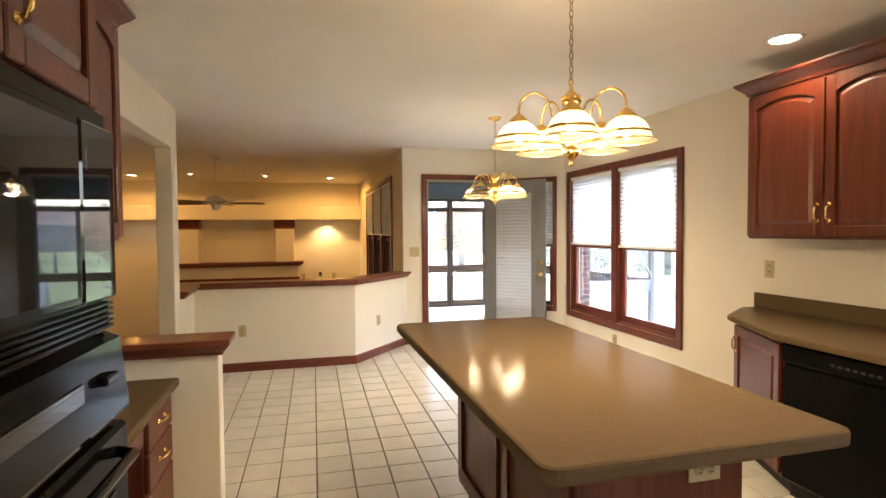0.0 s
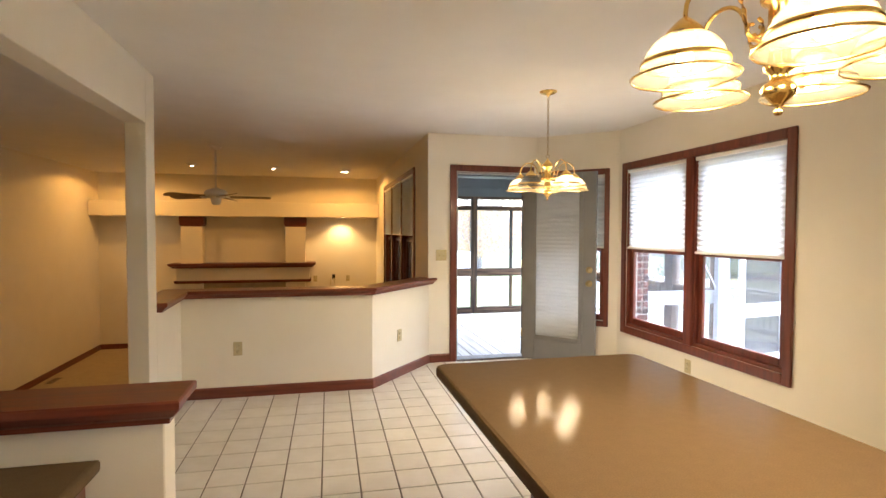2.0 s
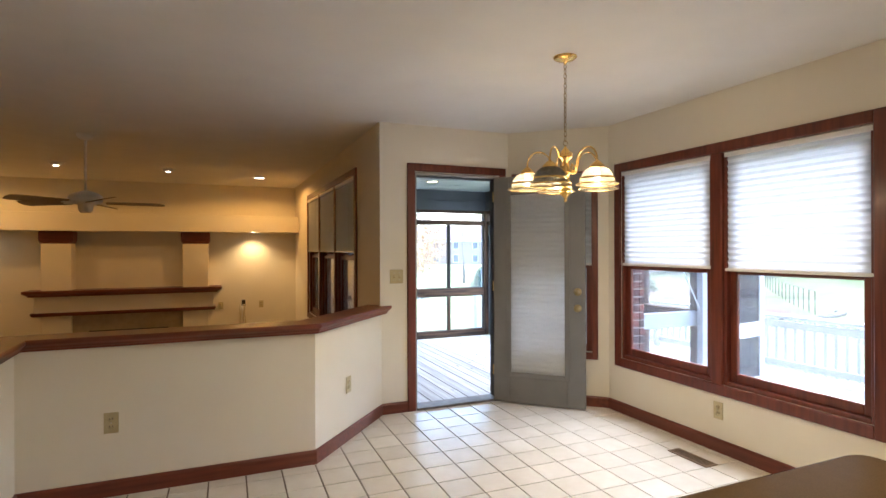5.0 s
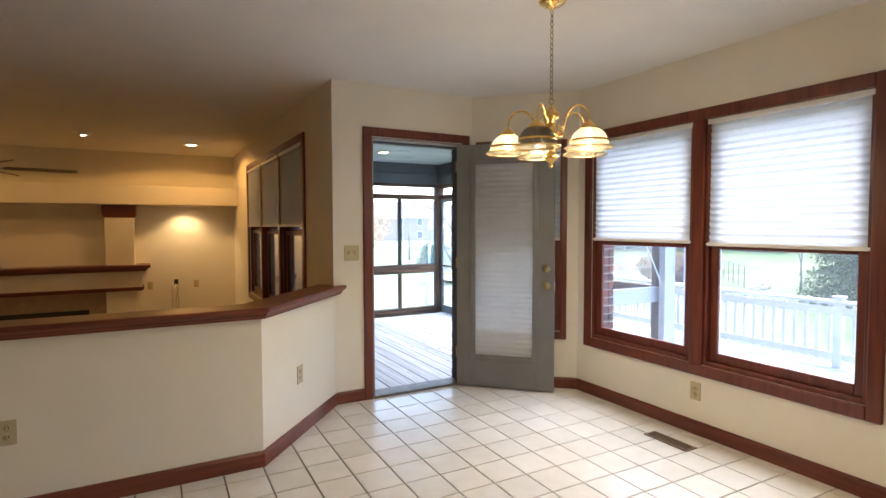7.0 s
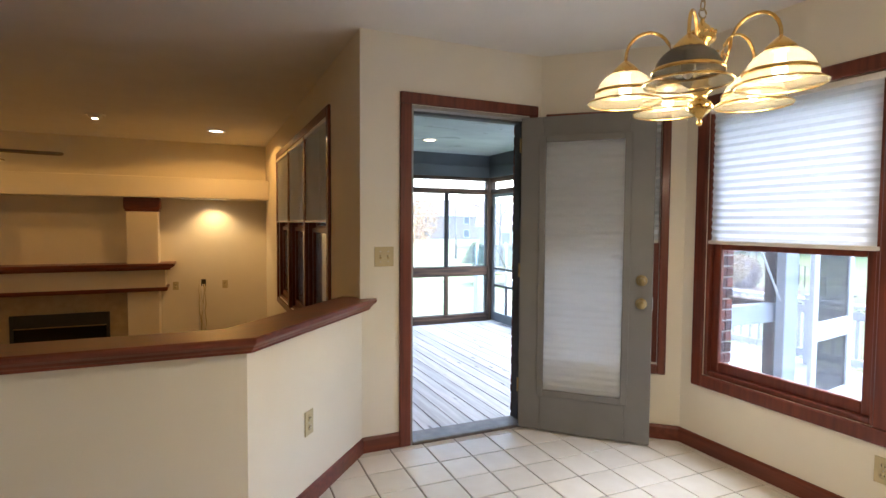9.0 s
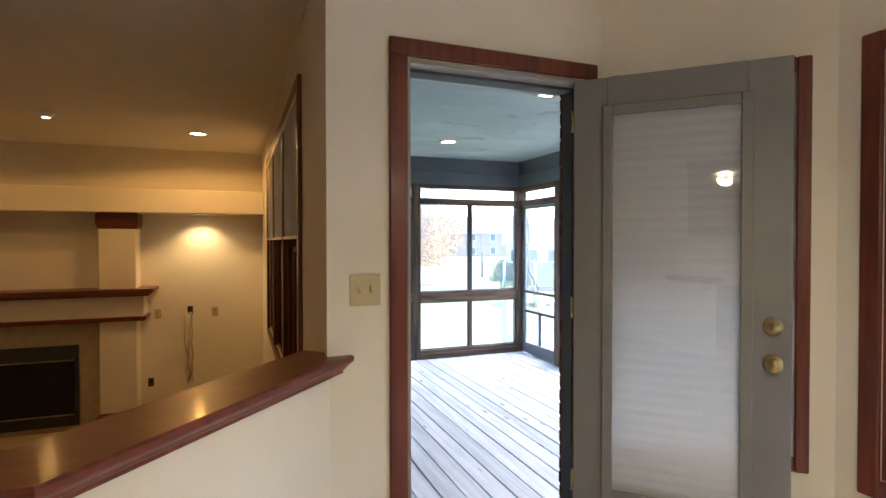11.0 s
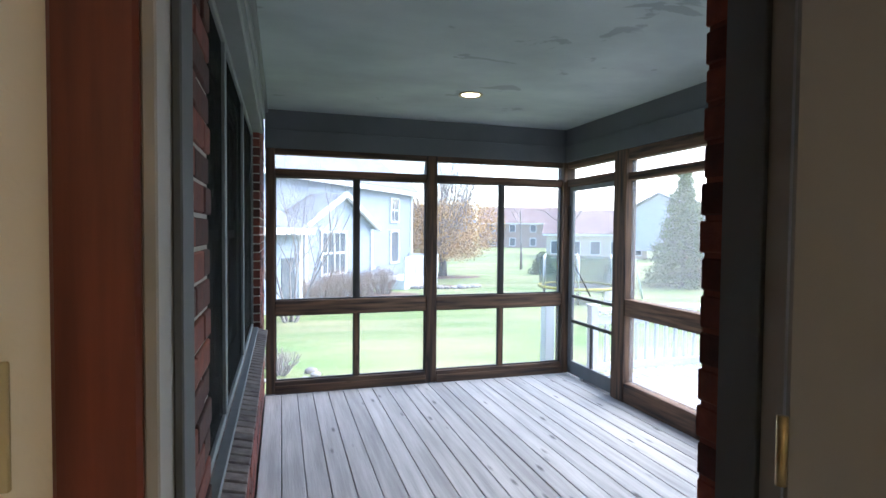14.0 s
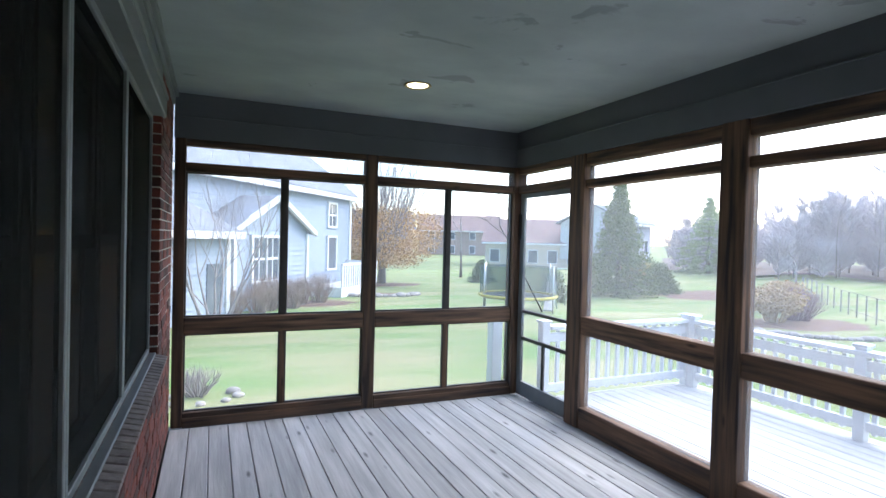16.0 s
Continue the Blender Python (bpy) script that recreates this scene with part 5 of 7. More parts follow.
fan = thing("ceiling_fan", "white ceiling fan with five pale blades, at rest", "ceiling fan", -0.32, 8.95, 1.715)
fx, fy = -0.32, 8.95
T = Matrix.Translation((fx, fy, 0))
part("canopy", Shape().lathe([(0.07, H), (0.068, H - 0.02), (0.045, H - 0.045), (0.018, H - 0.055), (0, H - 0.055)], 24, T), WHITE, fan)
part("downrod", Shape().tube([(fx, fy, 1.91), (fx, fy, H - 0.05)], 0.011, 10), WHITE, fan)
part("motor", Shape().lathe([(0, 1.925), (0.03, 1.92), (0.11, 1.895), (0.135, 1.87), (0.135, 1.825), (0.11, 1.805), (0.06, 1.795), (0.055, 1.745), (0.04, 1.72), (0, 1.715)], 28, T), WHITE, fan)
for k in range(5):
    m = T @ Matrix.Rotation(radians(72 * k + 8), 4, "Z") @ Matrix.Translation((0, 0, 1.815)) @ Matrix.Rotation(radians(14), 4, "X")
    b = part("blade", Shape().prism([(0.17, -0.05), (0.60, -0.066), (0.635, -0.05), (0.645, 0.0), (0.635, 0.05), (0.60, 0.066), (0.17, 0.05), (0.155, 0.0)], -0.004, 0.004, m), pbr("pale_fan_blade", (0.30, 0.22, 0.14), (0.24, 0.17, 0.105), scale=12, rough=0.4) if k == 0 else bpy.data.materials["pale_fan_blade"], fan)
    part("blade_iron", Shape().box(0.09, 0.21, -0.018, 0.018, -0.010, -0.004, 0.002, m), WHITE, b)

# family room windows: three units, blinds inside, grey screens outside
s = Shape()
casing(s, "y", 2.035, -1, FW[0], FW[1], FW[2], FW[3], 0.07, 0.022)
UN = [(8.30, 9.20), (9.27, 10.19), (10.26, 11.16)]
for a, b in ((9.20, 9.27), (10.19, 10.26)):
    s.box(2.013, 2.14, a, b, FW[2], FW[3], 0.005)
structure("trim_family_window", s, CHERRY_Z, "cherry wood casing round a triple window", "trim")
for i, (a, b) in enumerate(UN):
    double_hung("window_%d" % (5 + i), 2.045, a, b, FW[2], FW[3], 1.28, "cherry wood double-hung window with a raised blind")
    # pale sheet added close behind the lower pane, catching daylight to brighten it
    part("insect_screen", Shape().box(2.0965, 2.0975, a + 0.073, b - 0.073, FW[2] + 0.089, 1.259, 0), PANE_SHEET, bpy.data.objects["window_%d" % (5 + i)], "pale sheet added in the lower sash to brighten the panes")
    bl = thing("slatted_blind", "white slatted blind covering the upper half of the window", "blind", 2.045, (a + b) / 2, 1.36, "slatted blinds")
    part("head_rail", Shape().box(2.012, 2.044, a + 0.004, b - 0.004, 2.06, 2.095, 0.003), WHITE, bl)
    part("bottom_rail", Shape().box(2.015, 2.041, a + 0.004, b - 0.004, 1.345, 1.362, 0.003), WHITE, bl)
    for k in range(24):
        z = 1.375 + k * 0.0285
        m = Matrix.Translation((2.028, 0, z)) @ Matrix.Rotation(radians(68), 4, "Y")
        part("slat", Shape().box(-0.0165, 0.0165, a + 0.006, b - 0.006, -0.0008, 0.0008, 0, m), BLIND_WHITE, bl)
    for yy in (a + 0.2, b - 0.2):
        part("cord", Shape().tube([(2.011, yy, 1.36), (2.011, yy, 2.06)], 0.0012, 4), WHITE, bl)


# ---- porch: screens, door, windows, brick ----
WX0, WX1 = 2.24, 2.305
for i, (a, b) in enumerate(((8.21, 9.12), (9.12, 10.13), (10.13, 11.19))):
    w = thing("window_screen", "dark grey insect screen in a pale grey frame", "window screen", 2.25, (a + b) / 2, 0.55, "window screens")
    s = Shape()
    s.box(2.235, 2.262, a, a + 0.028, 0.58, 2.06, 0.003).box(2.235, 2.262, b - 0.028, b, 0.58, 2.06, 0.003).box(2.235, 2.262, a + 0.028, b - 0.028, 2.03, 2.06, 0.003).box(2.235, 2.262, a + 0.028, b - 0.028, 0.58, 0.61, 0.003)
    part("frame", s, WINDOW_GREY, w)
    part("mesh", Shape().box(2.247, 2.249, a + 0.026, b - 0.026, 0.608, 2.032, 0), SCREEN, w)
s = Shape()
s.box(2.16, 2.30, 8.20, 11.20, 0.50, 0.58, 0.004)
s.box(2.20, 2.335, 8.15, 11.24, 2.06, 2.17, 0.006).box(2.20, 2.345, 8.15, 11.24, 2.17, 2.20, 0.006).box(BX, BX + 0.02, YO + 0.01, 12.2, 2.36, PC, 0.004).box(BX, BX + 0.045, YO + 0.01, 12.2, 2.42, PC - 0.002, 0.006)
s.box(BX, BX + 0.008, 8.20, 11.2, 2.20, 2.36, 0.002)
structure("trim_porch_window", s, WINDOW_GREY, "pale grey painted window sill and head boards", "trim")


def timber(s, x0, x1, y0, y1, z0, z1):
    return s.box(x0, x1, y0, y1, z0, z1, 0.006)


# north screen wall
sc = thing("porch_screen_wall", "weathered brown timber screen wall of the porch", "screen wall", 3.95, 12.25, PF, kind="structure")
part("post", timber(Shape(), 2.325, 2.41, 12.20, 12.30, PF, 2.10), STAINED, sc)
part("post", timber(Shape(), 3.90, 4.015, 12.195, 12.30, PF, 2.10), STAINED, sc)
part("post", timber(Shape(), 5.475, 5.62, 12.18, 12.32, PF, 2.10), STAINED, sc)
for a, b, mu in ((2.41, 3.90, 3.187), (4.015, 5.475, 4.75)):
    part("head_rail", timber(Shape(), a, b, 12.205, 12.29, 2.045, 2.10), STAINED_X, sc)
    part("transom_rail", timber(Shape(), a, b, 12.205, 12.29, 1.835, 1.91), STAINED_X, sc)
    part("middle_rail", timber(Shape(), a, b, 12.195, 12.29, 0.505, 0.645), STAINED_X, sc)
    part("bottom_rail", timber(Shape(), a, b, 12.195, 12.29, PF, -0.135), STAINED_X, sc)
    part("inner_sill", timber(Shape(), a, b, 12.18, 12.195, PF, -0.175), STAINED_X, sc)
    part("mullion", Shape().box(mu - 0.022, mu + 0.022, 12.225, 12.265, 0.645, 1.835, 0.003), BRONZE, sc, "dark metal mullion")
    part("mullion", Shape().box(mu - 0.022, mu + 0.022, 12.225, 12.265, -0.135, 0.505, 0.003), STAINED, sc)
    for c0, c1 in ((-0.135, 0.505), (0.645, 1.835)):
        s = Shape()
        for x0, x1 in ((a, mu - 0.022), (mu + 0.022, b)):
            s.box(x0, x0 + 0.012, 12.23, 12.26, c0, c1, 0.002).box(x1 - 0.012, x1, 12.23, 12.26, c0, c1, 0.002).box(x0 + 0.012, x1 - 0.012, 12.23, 12.26, c0, c0 + 0.012, 0.002).box(x0 + 0.012, x1 - 0.012, 12.23, 12.26, c1 - 0.012, c1, 0.002)
        part("screen_frame", s, BRONZE, sc)
        for x0, x1 in ((a, mu - 0.022), (mu + 0.022, b)):
            part("screen_mesh", Shape().box(x0 + 0.002, x1 - 0.002, 12.2445, 12.2455, c0 + 0.002, c1 - 0.002, 0), FLY_SCREEN, sc).visible_shadow = False
    part("screen_mesh", Shape().box(a + 0.002, b - 0.002, 12.2445, 12.2455, 1.912, 2.043, 0), FLY_SCREEN, sc).visible_shadow = False
# east screen wall
sc = thing("porch_screen_wall", "weathered brown timber screen wall beside the deck", "screen wall", 5.57, 9.5, PF, kind="structure")
XS0, XS1 = 5.52, 5.62
posts = [(11.10, 11.29), (9.60, 9.78), (8.14, 8.30), (7.30, 7.44)]
for a, b in posts:
    part("post", timber(Shape(), XS0 - 0.02, XS1, a, b, PF, 2.10), STAINED, sc)
for a, b in ((9.78, 11.10), (8.30, 9.60), (7.44, 8.14)):
    part("head_rail", timber(Shape(), XS0, XS1, a, b, 2.0, 2.10), STAINED_Y, sc)
    part("transom_rail", timber(Shape(), XS0, XS1, a, b, 1.81, 1.88), STAINED_Y, sc)
    part("middle_rail", timber(Shape(), XS0 - 0.01, XS1, a, b, 0.555, 0.71), STAINED_Y, sc)
    part("bottom_rail", timber(Shape(), XS0 - 0.01, XS1, a, b, PF, -0.07), STAINED_Y, sc)
    for c0, c1 in ((-0.07, 0.555), (0.71, 1.81), (1.88, 2.0)):
        part("screen_mesh", Shape().box(5.5695, 5.5705, a + 0.002, b - 0.002, c0 + 0.002, c1 - 0.002, 0), FLY_SCREEN, sc).visible_shadow = False
part("head_rail", timber(Shape(), XS0, XS1, 11.29, 12.18, 2.03, 2.10), STAINED_Y, sc)
part("transom_rail", timber(Shape(), XS0, XS1, 11.29, 12.18, 1.83, 1.91), STAINED_Y, sc)
sd = thing("screen_door", "grey wooden screen door beside the corner post", "screen door", 5.57, 11.73, PF)
s = Shape()
s.box(5.545, 5.58, 11.30, 11.345, PF + 0.01, 1.825, 0.003).box(5.545, 5.58, 12.10, 12.17, PF + 0.01, 1.825, 0.003).box(5.545, 5.58, 11.345, 12.10, 1.78, 1.825, 0.003).box(5.545, 5.58, 11.345, 12.10, PF + 0.01, -0.10, 0.003)
part("frame", s, WINDOW_GREY, sd)
part("screen_mesh", Shape().box(5.5615, 5.5625, 11.347, 12.098, -0.098, 1.778, 0), FLY_SCREEN, sd).visible_shadow = False
part("crossbar", Shape().box(5.548, 5.577, 11.345, 12.10, 0.605, 0.635, 0.003), BRONZE, sd)
part("crossbar", Shape().box(5.548, 5.577, 11.345, 12.10, 0.325, 0.36, 0.003), BRONZE, sd)
part("mullion", Shape().box(5.55, 5.575, 11.70, 11.735, -0.10, 0.325, 0.003), BRONZE, sd)
part("brace", Shape().tube([(5.56, 12.08, 0.98), (5.56, 11.75, 0.66)], 0.008, 6), BRONZE, sd)
part("hinge", Shape().box(5.535, 5.545, 12.14, 12.185, 1.35, 1.62, 0.002), BRONZE, sd, "dark strap hinge")
# south screen wall and an open screen door beyond it
sc = thing("porch_screen_wall", "grey painted timber screen wall at the end of the porch", "screen wall", 4.8, 7.37, PF, kind="structure")
part("middle_rail", timber(Shape(), 4.20, 5.50, 7.33, 7.41, 0.555, 0.71), PALE_GREY, sc)
part("bottom_rail", timber(Shape(), 4.20, 5.50, 7.33, 7.41, PF, -0.07), PALE_GREY, sc)
part("post", timber(Shape(), 4.10, 4.20, 7.32, 7.42, PF, 2.10), PALE_GREY, sc)
part("transom_rail", timber(Shape(), 4.20, 5.50, 7.33, 7.41, 1.81, 1.88), PALE_GREY, sc)
part("corner_post", timber(Shape(), 5.44, 5.60, 7.22, 7.298, PF, 2.10), PALE_GREY, sc, "pale grey corner post")
sd = thing("screen_door", "white screen door standing open on the deck", "screen door", 5.6, 7.2, PF)
m = Matrix.Translation((5.66, 7.15, 0)) @ Matrix.Rotation(radians(10), 4, "Z")
s = Shape()
s.box(0, 0.09, -0.018, 0.018, PF + 0.02, 1.95, 0.004, m).box(0.71, 0.80, -0.018, 0.018, PF + 0.02, 1.95, 0.004, m).box(0.09, 0.71, -0.018, 0.018, 1.85, 1.95, 0.004, m).box(0.09, 0.71, -0.018, 0.018, 0.40, 0.56, 0.004, m).box(0.09, 0.71, -0.018, 0.018, PF + 0.02, -0.05, 0.004, m)
part("frame", s, RAIL_WHITE, sd)
part("mesh", Shape().box(0.085, 0.715, -0.002, 0.002, -0.06, 1.86, 0, m), SCREEN, sd)
part("closer", Shape().tube([(5.5, 7.25, 0.62), (5.25, 7.3, 1.15)], 0.008, 6), RAIL_WHITE, sd)

# porch lights
for x, y in ((3.97, 11.09), (3.965, 9.0)):
    t = thing("recessed_light", "bronze-rimmed recessed porch light, lit", "ceiling light", x, y, PC, "porch lights")
    mm = Matrix.Translation((x, y, PC - 0.001))
    part("trim_ring", Shape().lathe([(0.100, 0.0), (0.102, -0.006), (0.090, -0.010), (0.078, -0.004), (0.074, 0.0)], 28, mm), BRASS_DULL, t)
    part("lens", Shape().lathe([(0.0, -0.002), (0.075, -0.002)], 28, mm), DISC, t)
    spot("porch_lamp", x, y, PC - 0.03, PORCH_W, 100)

# brick wall of the porch
BL, BH, BP, BJ = 0.193, 0.057, 0.0667, 0.0095
brick_me = {}


def brick_mesh(length, depth=0.02):
    key = (round(length, 3), depth)
    if key not in brick_me:
        brick_me[key] = Shape().box(-depth, 0, 0, length, 0, BH, 0.003).mesh("brick", BRICK)
    return brick_me[key]


def brick_field(y0, y1, z0, z1, seed, face=2.3115):
    """Running bond on the porch's west wall, face towards +x; gives each brick as (start, end, foot, face)."""
    out = []
    rnd = random.Random(seed)
    row = 0
    z = z0
    while z + BH <= z1 + 1e-6:
        y = y0 + (0.0 if row % 2 == 0 else -(BL + BJ) / 2)
        while y < y1 - 0.03:
            a, b = max(y, y0), min(y + BL, y1)
            if b - a > 0.03:
                out.append((a, b, z, face + rnd.uniform(-0.003, 0.003)))
            y += BL + BJ
        z += BP
        row += 1
    return out


bw = thing("wall_porch_bricks", "red and brown brick wall with pale mortar", "wall", 2.31, 9.9, PF, kind="structure")
near = brick_field(YO + 0.012, 8.195, PF + 0.01, PC - 0.09, 1) + brick_field(8.2, 11.2, PF + 0.01, 0.46, 2)
far_b = brick_field(11.205, 12.195, PF + 0.01, PC - 0.09, 3)
inv = bw.matrix_basis.inverted()
for k, (a, b, z, x) in enumerate(near):
    ob = piece("brick", brick_mesh(round(b - a, 2)), bw, Matrix.Translation((x, a, z)))
    ob.matrix_parent_inverse = inv
s = Shape()
for a, b, z, x in far_b:
    s.box(x - 0.05, x, a, b, z, z + BH, 0.003)
z, row = PF + 0.01, 0
while z < PC - 0.1:          # ends of the bricks in the window reveal
    s.box(2.262, 2.31, 11.190, 11.205, z, z + BH, 0.003)
    z += BP
part("far_bricks", s, BRICK, bw, kind="stuff")
rl = Shape().box(0, 0.16, 0, 0.058, 0, 0.05, 0.004).mesh("sill_brick", pbr("grey_sill_brick", (0.20, 0.17, 0.155), (0.12, 0.095, 0.09), scale=25, rough=0.9, bump=0.8, bump_scale=60, random=0.25))
y = 8.2
while y < 11.15:
    ob = piece("sill_brick", rl, bw, Matrix.Translation((2.20, y, 0.545)) @ Matrix.Rotation(radians(14), 4, "Y"))
    ob.matrix_parent_inverse = inv
    y += 0.0665
# brick jamb beside the door and at the breakfast window
s = Shape()
z, row = PF + 0.01, 0
rnd = random.Random(9)
while z < PC - 0.1:
    s.box(3.188 - rnd.uniform(0, 0.003), 3.30, YO - 0.10, YO - 0.008 + rnd.uniform(0.0, 0.006), z, z + BH, 0.003)
    s.box(3.31, 3.5, YO - 0.03, YO - 0.008 + rnd.uniform(0.0, 0.006), z, z + BH, 0.003)
    z += BP
s.box(3.1905, 3.30, YO - 0.098, YO - 0.011, PF, PC - 0.05, 0)
single("door_jamb_bricks", s, BRICK, "red brick edge beside the porch door", "wall", kind="structure")
s = Shape()
z = -0.5
while z < 2.4:
    s.box(ex + 0.02, ex + 0.15, 6.735, 6.80, z, z + BH, 0.003).box(ex + 0.10, ex + 0.155, 6.73, 6.96, z, z + BH, 0.003)
    z += BP
single("window_jamb_bricks", s, BRICK, "red brick edge outside the breakfast window", "wall", kind="structure")

# ---- deck outside ----
dk = thing("deck", "pale weathered timber deck beside the porch", "deck", 6.7, 9.0, PF - 0.03, kind="structure")
DX1, DY1 = 7.78, 12.0
bmesh_me = Shape().box(0, 0.138, 0, DY1 - 3.0, 0, 0.03, 0.004).mesh("board", DECK_OUT)
inv = dk.matrix_basis.inverted()
x = 5.66
while x < DX1:
    ob = piece("board", bmesh_me, dk, Matrix.Translation((x, 3.0, PF - 0.055)))
    ob.matrix_parent_inverse = inv
    x += 0.146
bmesh_me2 = Shape().box(0, 0.138, 0, 4.25, 0, 0.03, 0.004).mesh("board", DECK_OUT)
x = ex + 0.16
while x < 5.6:
    ob = piece("board", bmesh_me2, dk, Matrix.Translation((x, 3.0, PF - 0.055)))
    ob.matrix_parent_inverse = inv
    x += 0.146
part("rim_joist", Shape().box(DX1 - 0.02, DX1 + 0.03, 3.0, DY1 + 0.03, PF - 0.30, PF - 0.02, 0.004).box(5.62, DX1 - 0.02, DY1, DY1 + 0.03, PF - 0.30, PF - 0.02, 0.004), DECK_OUT, dk)


def railing(name, a, b, n_posts, label):
    """Deck railing from a to b (x, y): posts, top rail, two rails, balusters."""
    a, b = Vector(a), Vector(b)
    d = (b - a)
    ln = d.length
    u = d.normalized()
    t = thing(name, label, "railing", a.x, a.y, PF - 0.025, "deck railings")
    rot = Matrix.Translation((a.x, a.y, 0)) @ Matrix.Rotation(math.atan2(u.y, u.x), 4, "Z")
    z0 = PF - 0.025
    part("top_rail", Shape().box(0.05, ln, -0.07, 0.07, z0 + 0.73, z0 + 0.77, 0.005, rot), RAIL_WHITE, t)
    part("upper_rail", Shape().box(0.05, ln, -0.02, 0.02, z0 + 0.60, z0 + 0.69, 0.004, rot), RAIL_WHITE, t)
    part("lower_rail", Shape().box(0.05, ln, -0.02, 0.02, z0 + 0.09, z0 + 0.17, 0.004, rot), RAIL_WHITE, t)
    for i in range(n_posts):
        x = ln * i / max(1, n_posts - 1)
        part("post", Shape().box(x - 0.045, x + 0.045, -0.045, 0.045, z0, z0 + 0.80, 0.006, rot).box(x - 0.06, x + 0.06, -0.06, 0.06, z0 + 0.80, z0 + 0.825, 0.006, rot), RAIL_WHITE, t)
    k = int(ln / 0.125)
    for i in range(k):
        x = ln * (i + 0.5) / k
        part("baluster", Shape().box(x - 0.018, x + 0.018, 0.02, 0.056, z0 + 0.06, z0 + 0.71, 0.003, rot), RAIL_WHITE, t)


railing("deck_railing", (5.72, DY1 - 0.06), (DX1 - 0.08, DY1 - 0.06), 2, "white painted deck railing along the lawn")
railing("deck_railing", (DX1 - 0.08, DY1 - 0.16), (DX1 - 0.08, 3.2), 6, "white painted deck railing along the outer edge")
t = thing("stair_post", "white newel post by the deck", "post", 5.62, 12.75, -0.9)
part("post", Shape().box(5.55, 5.68, 12.70, 12.83, -0.95, 0.50, 0.008), RAIL_WHITE, t)
part("cap", Shape().box(5.53, 5.70, 12.68, 12.85, 0.50, 0.53, 0.008), RAIL_WHITE, t)


# ---- outdoors ----
GRASS = pbr("lawn_grass", (0.115, 0.205, 0.042), (0.265, 0.25, 0.115), scale=0.55, detail=12, rough=0.95, bump=0.8, bump_scale=25, stretch=(0.45, 1.5, 1), stain=0.35)


def ground_z(x, y):
    d = math.hypot(x - 3, y - 8)
    g = -0.95 - 0.75 * min(1, max(0, (d - 6) / 24))
    g += 0.9 * max(0, min(1, (x - 22) / 40)) * max(0, min(1, (40 - abs(y - 25)) / 20))
    return g


vs, fs = [], []
xs = [-400, -150, -60, -30, -15, -8, -4, 0, 3, 6, 9, 12, 16, 20, 25, 30, 36, 45, 60, 90, 160, 400, 1500]
ys = [-400, -100, -30, -10, 0, 4, 8, 12, 14, 16, 19, 22, 25, 28, 32, 36, 42, 50, 65, 90, 150, 400, 1500]
for x in xs:
    for y in ys:
        vs.append((x, y, ground_z(x, y)))
for i in range(len(xs) - 1):
    for j in range(len(ys) - 1):
        k = i * len(ys) + j
        fs.append((k, k + len(ys), k + len(ys) + 1, k + 1))
structure("ground", Shape().add(vs, fs, True), GRASS, "green lawn with worn yellowish patches", "lawn")

SIDING = pbr("pale_blue_siding", (0.35, 0.40, 0.48), (0.30, 0.35, 0.43), scale=3, rough=0.6, bump=0.05, stain=0.06)
ROOF = pbr("grey_shingle_roof", (0.26, 0.275, 0.31), (0.19, 0.205, 0.235), scale=5, rough=0.9, bump=0.5, bump_scale=25, stain=0.15)
# ROOF_RED and FAR_BRICK are paled and greyed: distance haze put into the colour
ROOF_RED = pbr("hazed_red_brown_roof", (0.27, 0.185, 0.165), (0.21, 0.145, 0.13), scale=5, rough=0.9, bump=0.5, bump_scale=25, stain=0.15)
CREAM_WALL = pbr("cream_house_wall", (0.60, 0.53, 0.43), (0.54, 0.47, 0.38), scale=3, rough=0.7, stain=0.08)
FAR_BRICK = pbr("hazed_brick_wall", (0.40, 0.31, 0.275), (0.33, 0.25, 0.22), scale=8, rough=0.85, stain=0.1)
TRIM_W = pbr("white_house_trim", (0.74, 0.74, 0.74), (0.68, 0.68, 0.68), scale=5, rough=0.5)
DARK_GLASS = pbr("dark_house_window", (0.14, 0.155, 0.18), (0.10, 0.115, 0.135), scale=2, rough=0.08)
BARK = pbr("grey_bark", (0.17, 0.145, 0.13), (0.11, 0.09, 0.08), scale=12, rough=0.9, bump=0.6, bump_scale=40)
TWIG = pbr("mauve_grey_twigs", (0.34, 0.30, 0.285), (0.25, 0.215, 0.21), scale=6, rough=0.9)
# far twigs, much paler than bark: the veil of distance is in the colour
WOODS = pbr("hazed_mauve_wood", (0.56, 0.51, 0.53), (0.45, 0.41, 0.43), scale=0.4, rough=0.95)
RUST = pbr("rust_orange_leaves", (0.55, 0.34, 0.145), (0.43, 0.235, 0.085), scale=4, rough=0.8, random=0.3)
NEEDLE = pbr("blue_green_needles", (0.215, 0.255, 0.115), (0.12, 0.155, 0.07), scale=5, rough=0.85, random=0.35)
NEEDLE2 = pbr("pale_pine_needles", (0.36, 0.42, 0.20), (0.26, 0.33, 0.17), scale=5, rough=0.85, random=0.3)
HEDGE = pbr("brown_hedge_twigs", (0.36, 0.27, 0.22), (0.27, 0.195, 0.16), scale=6, rough=0.9)
STRAW = pbr("straw_ornamental_grass", (0.50, 0.36, 0.20), (0.38, 0.26, 0.14), scale=6, rough=0.9, random=0.25)
MULCH = pbr("brown_mulch", (0.15, 0.09, 0.06), (0.10, 0.06, 0.04), scale=14, rough=0.95, bump=0.8, bump_scale=30)
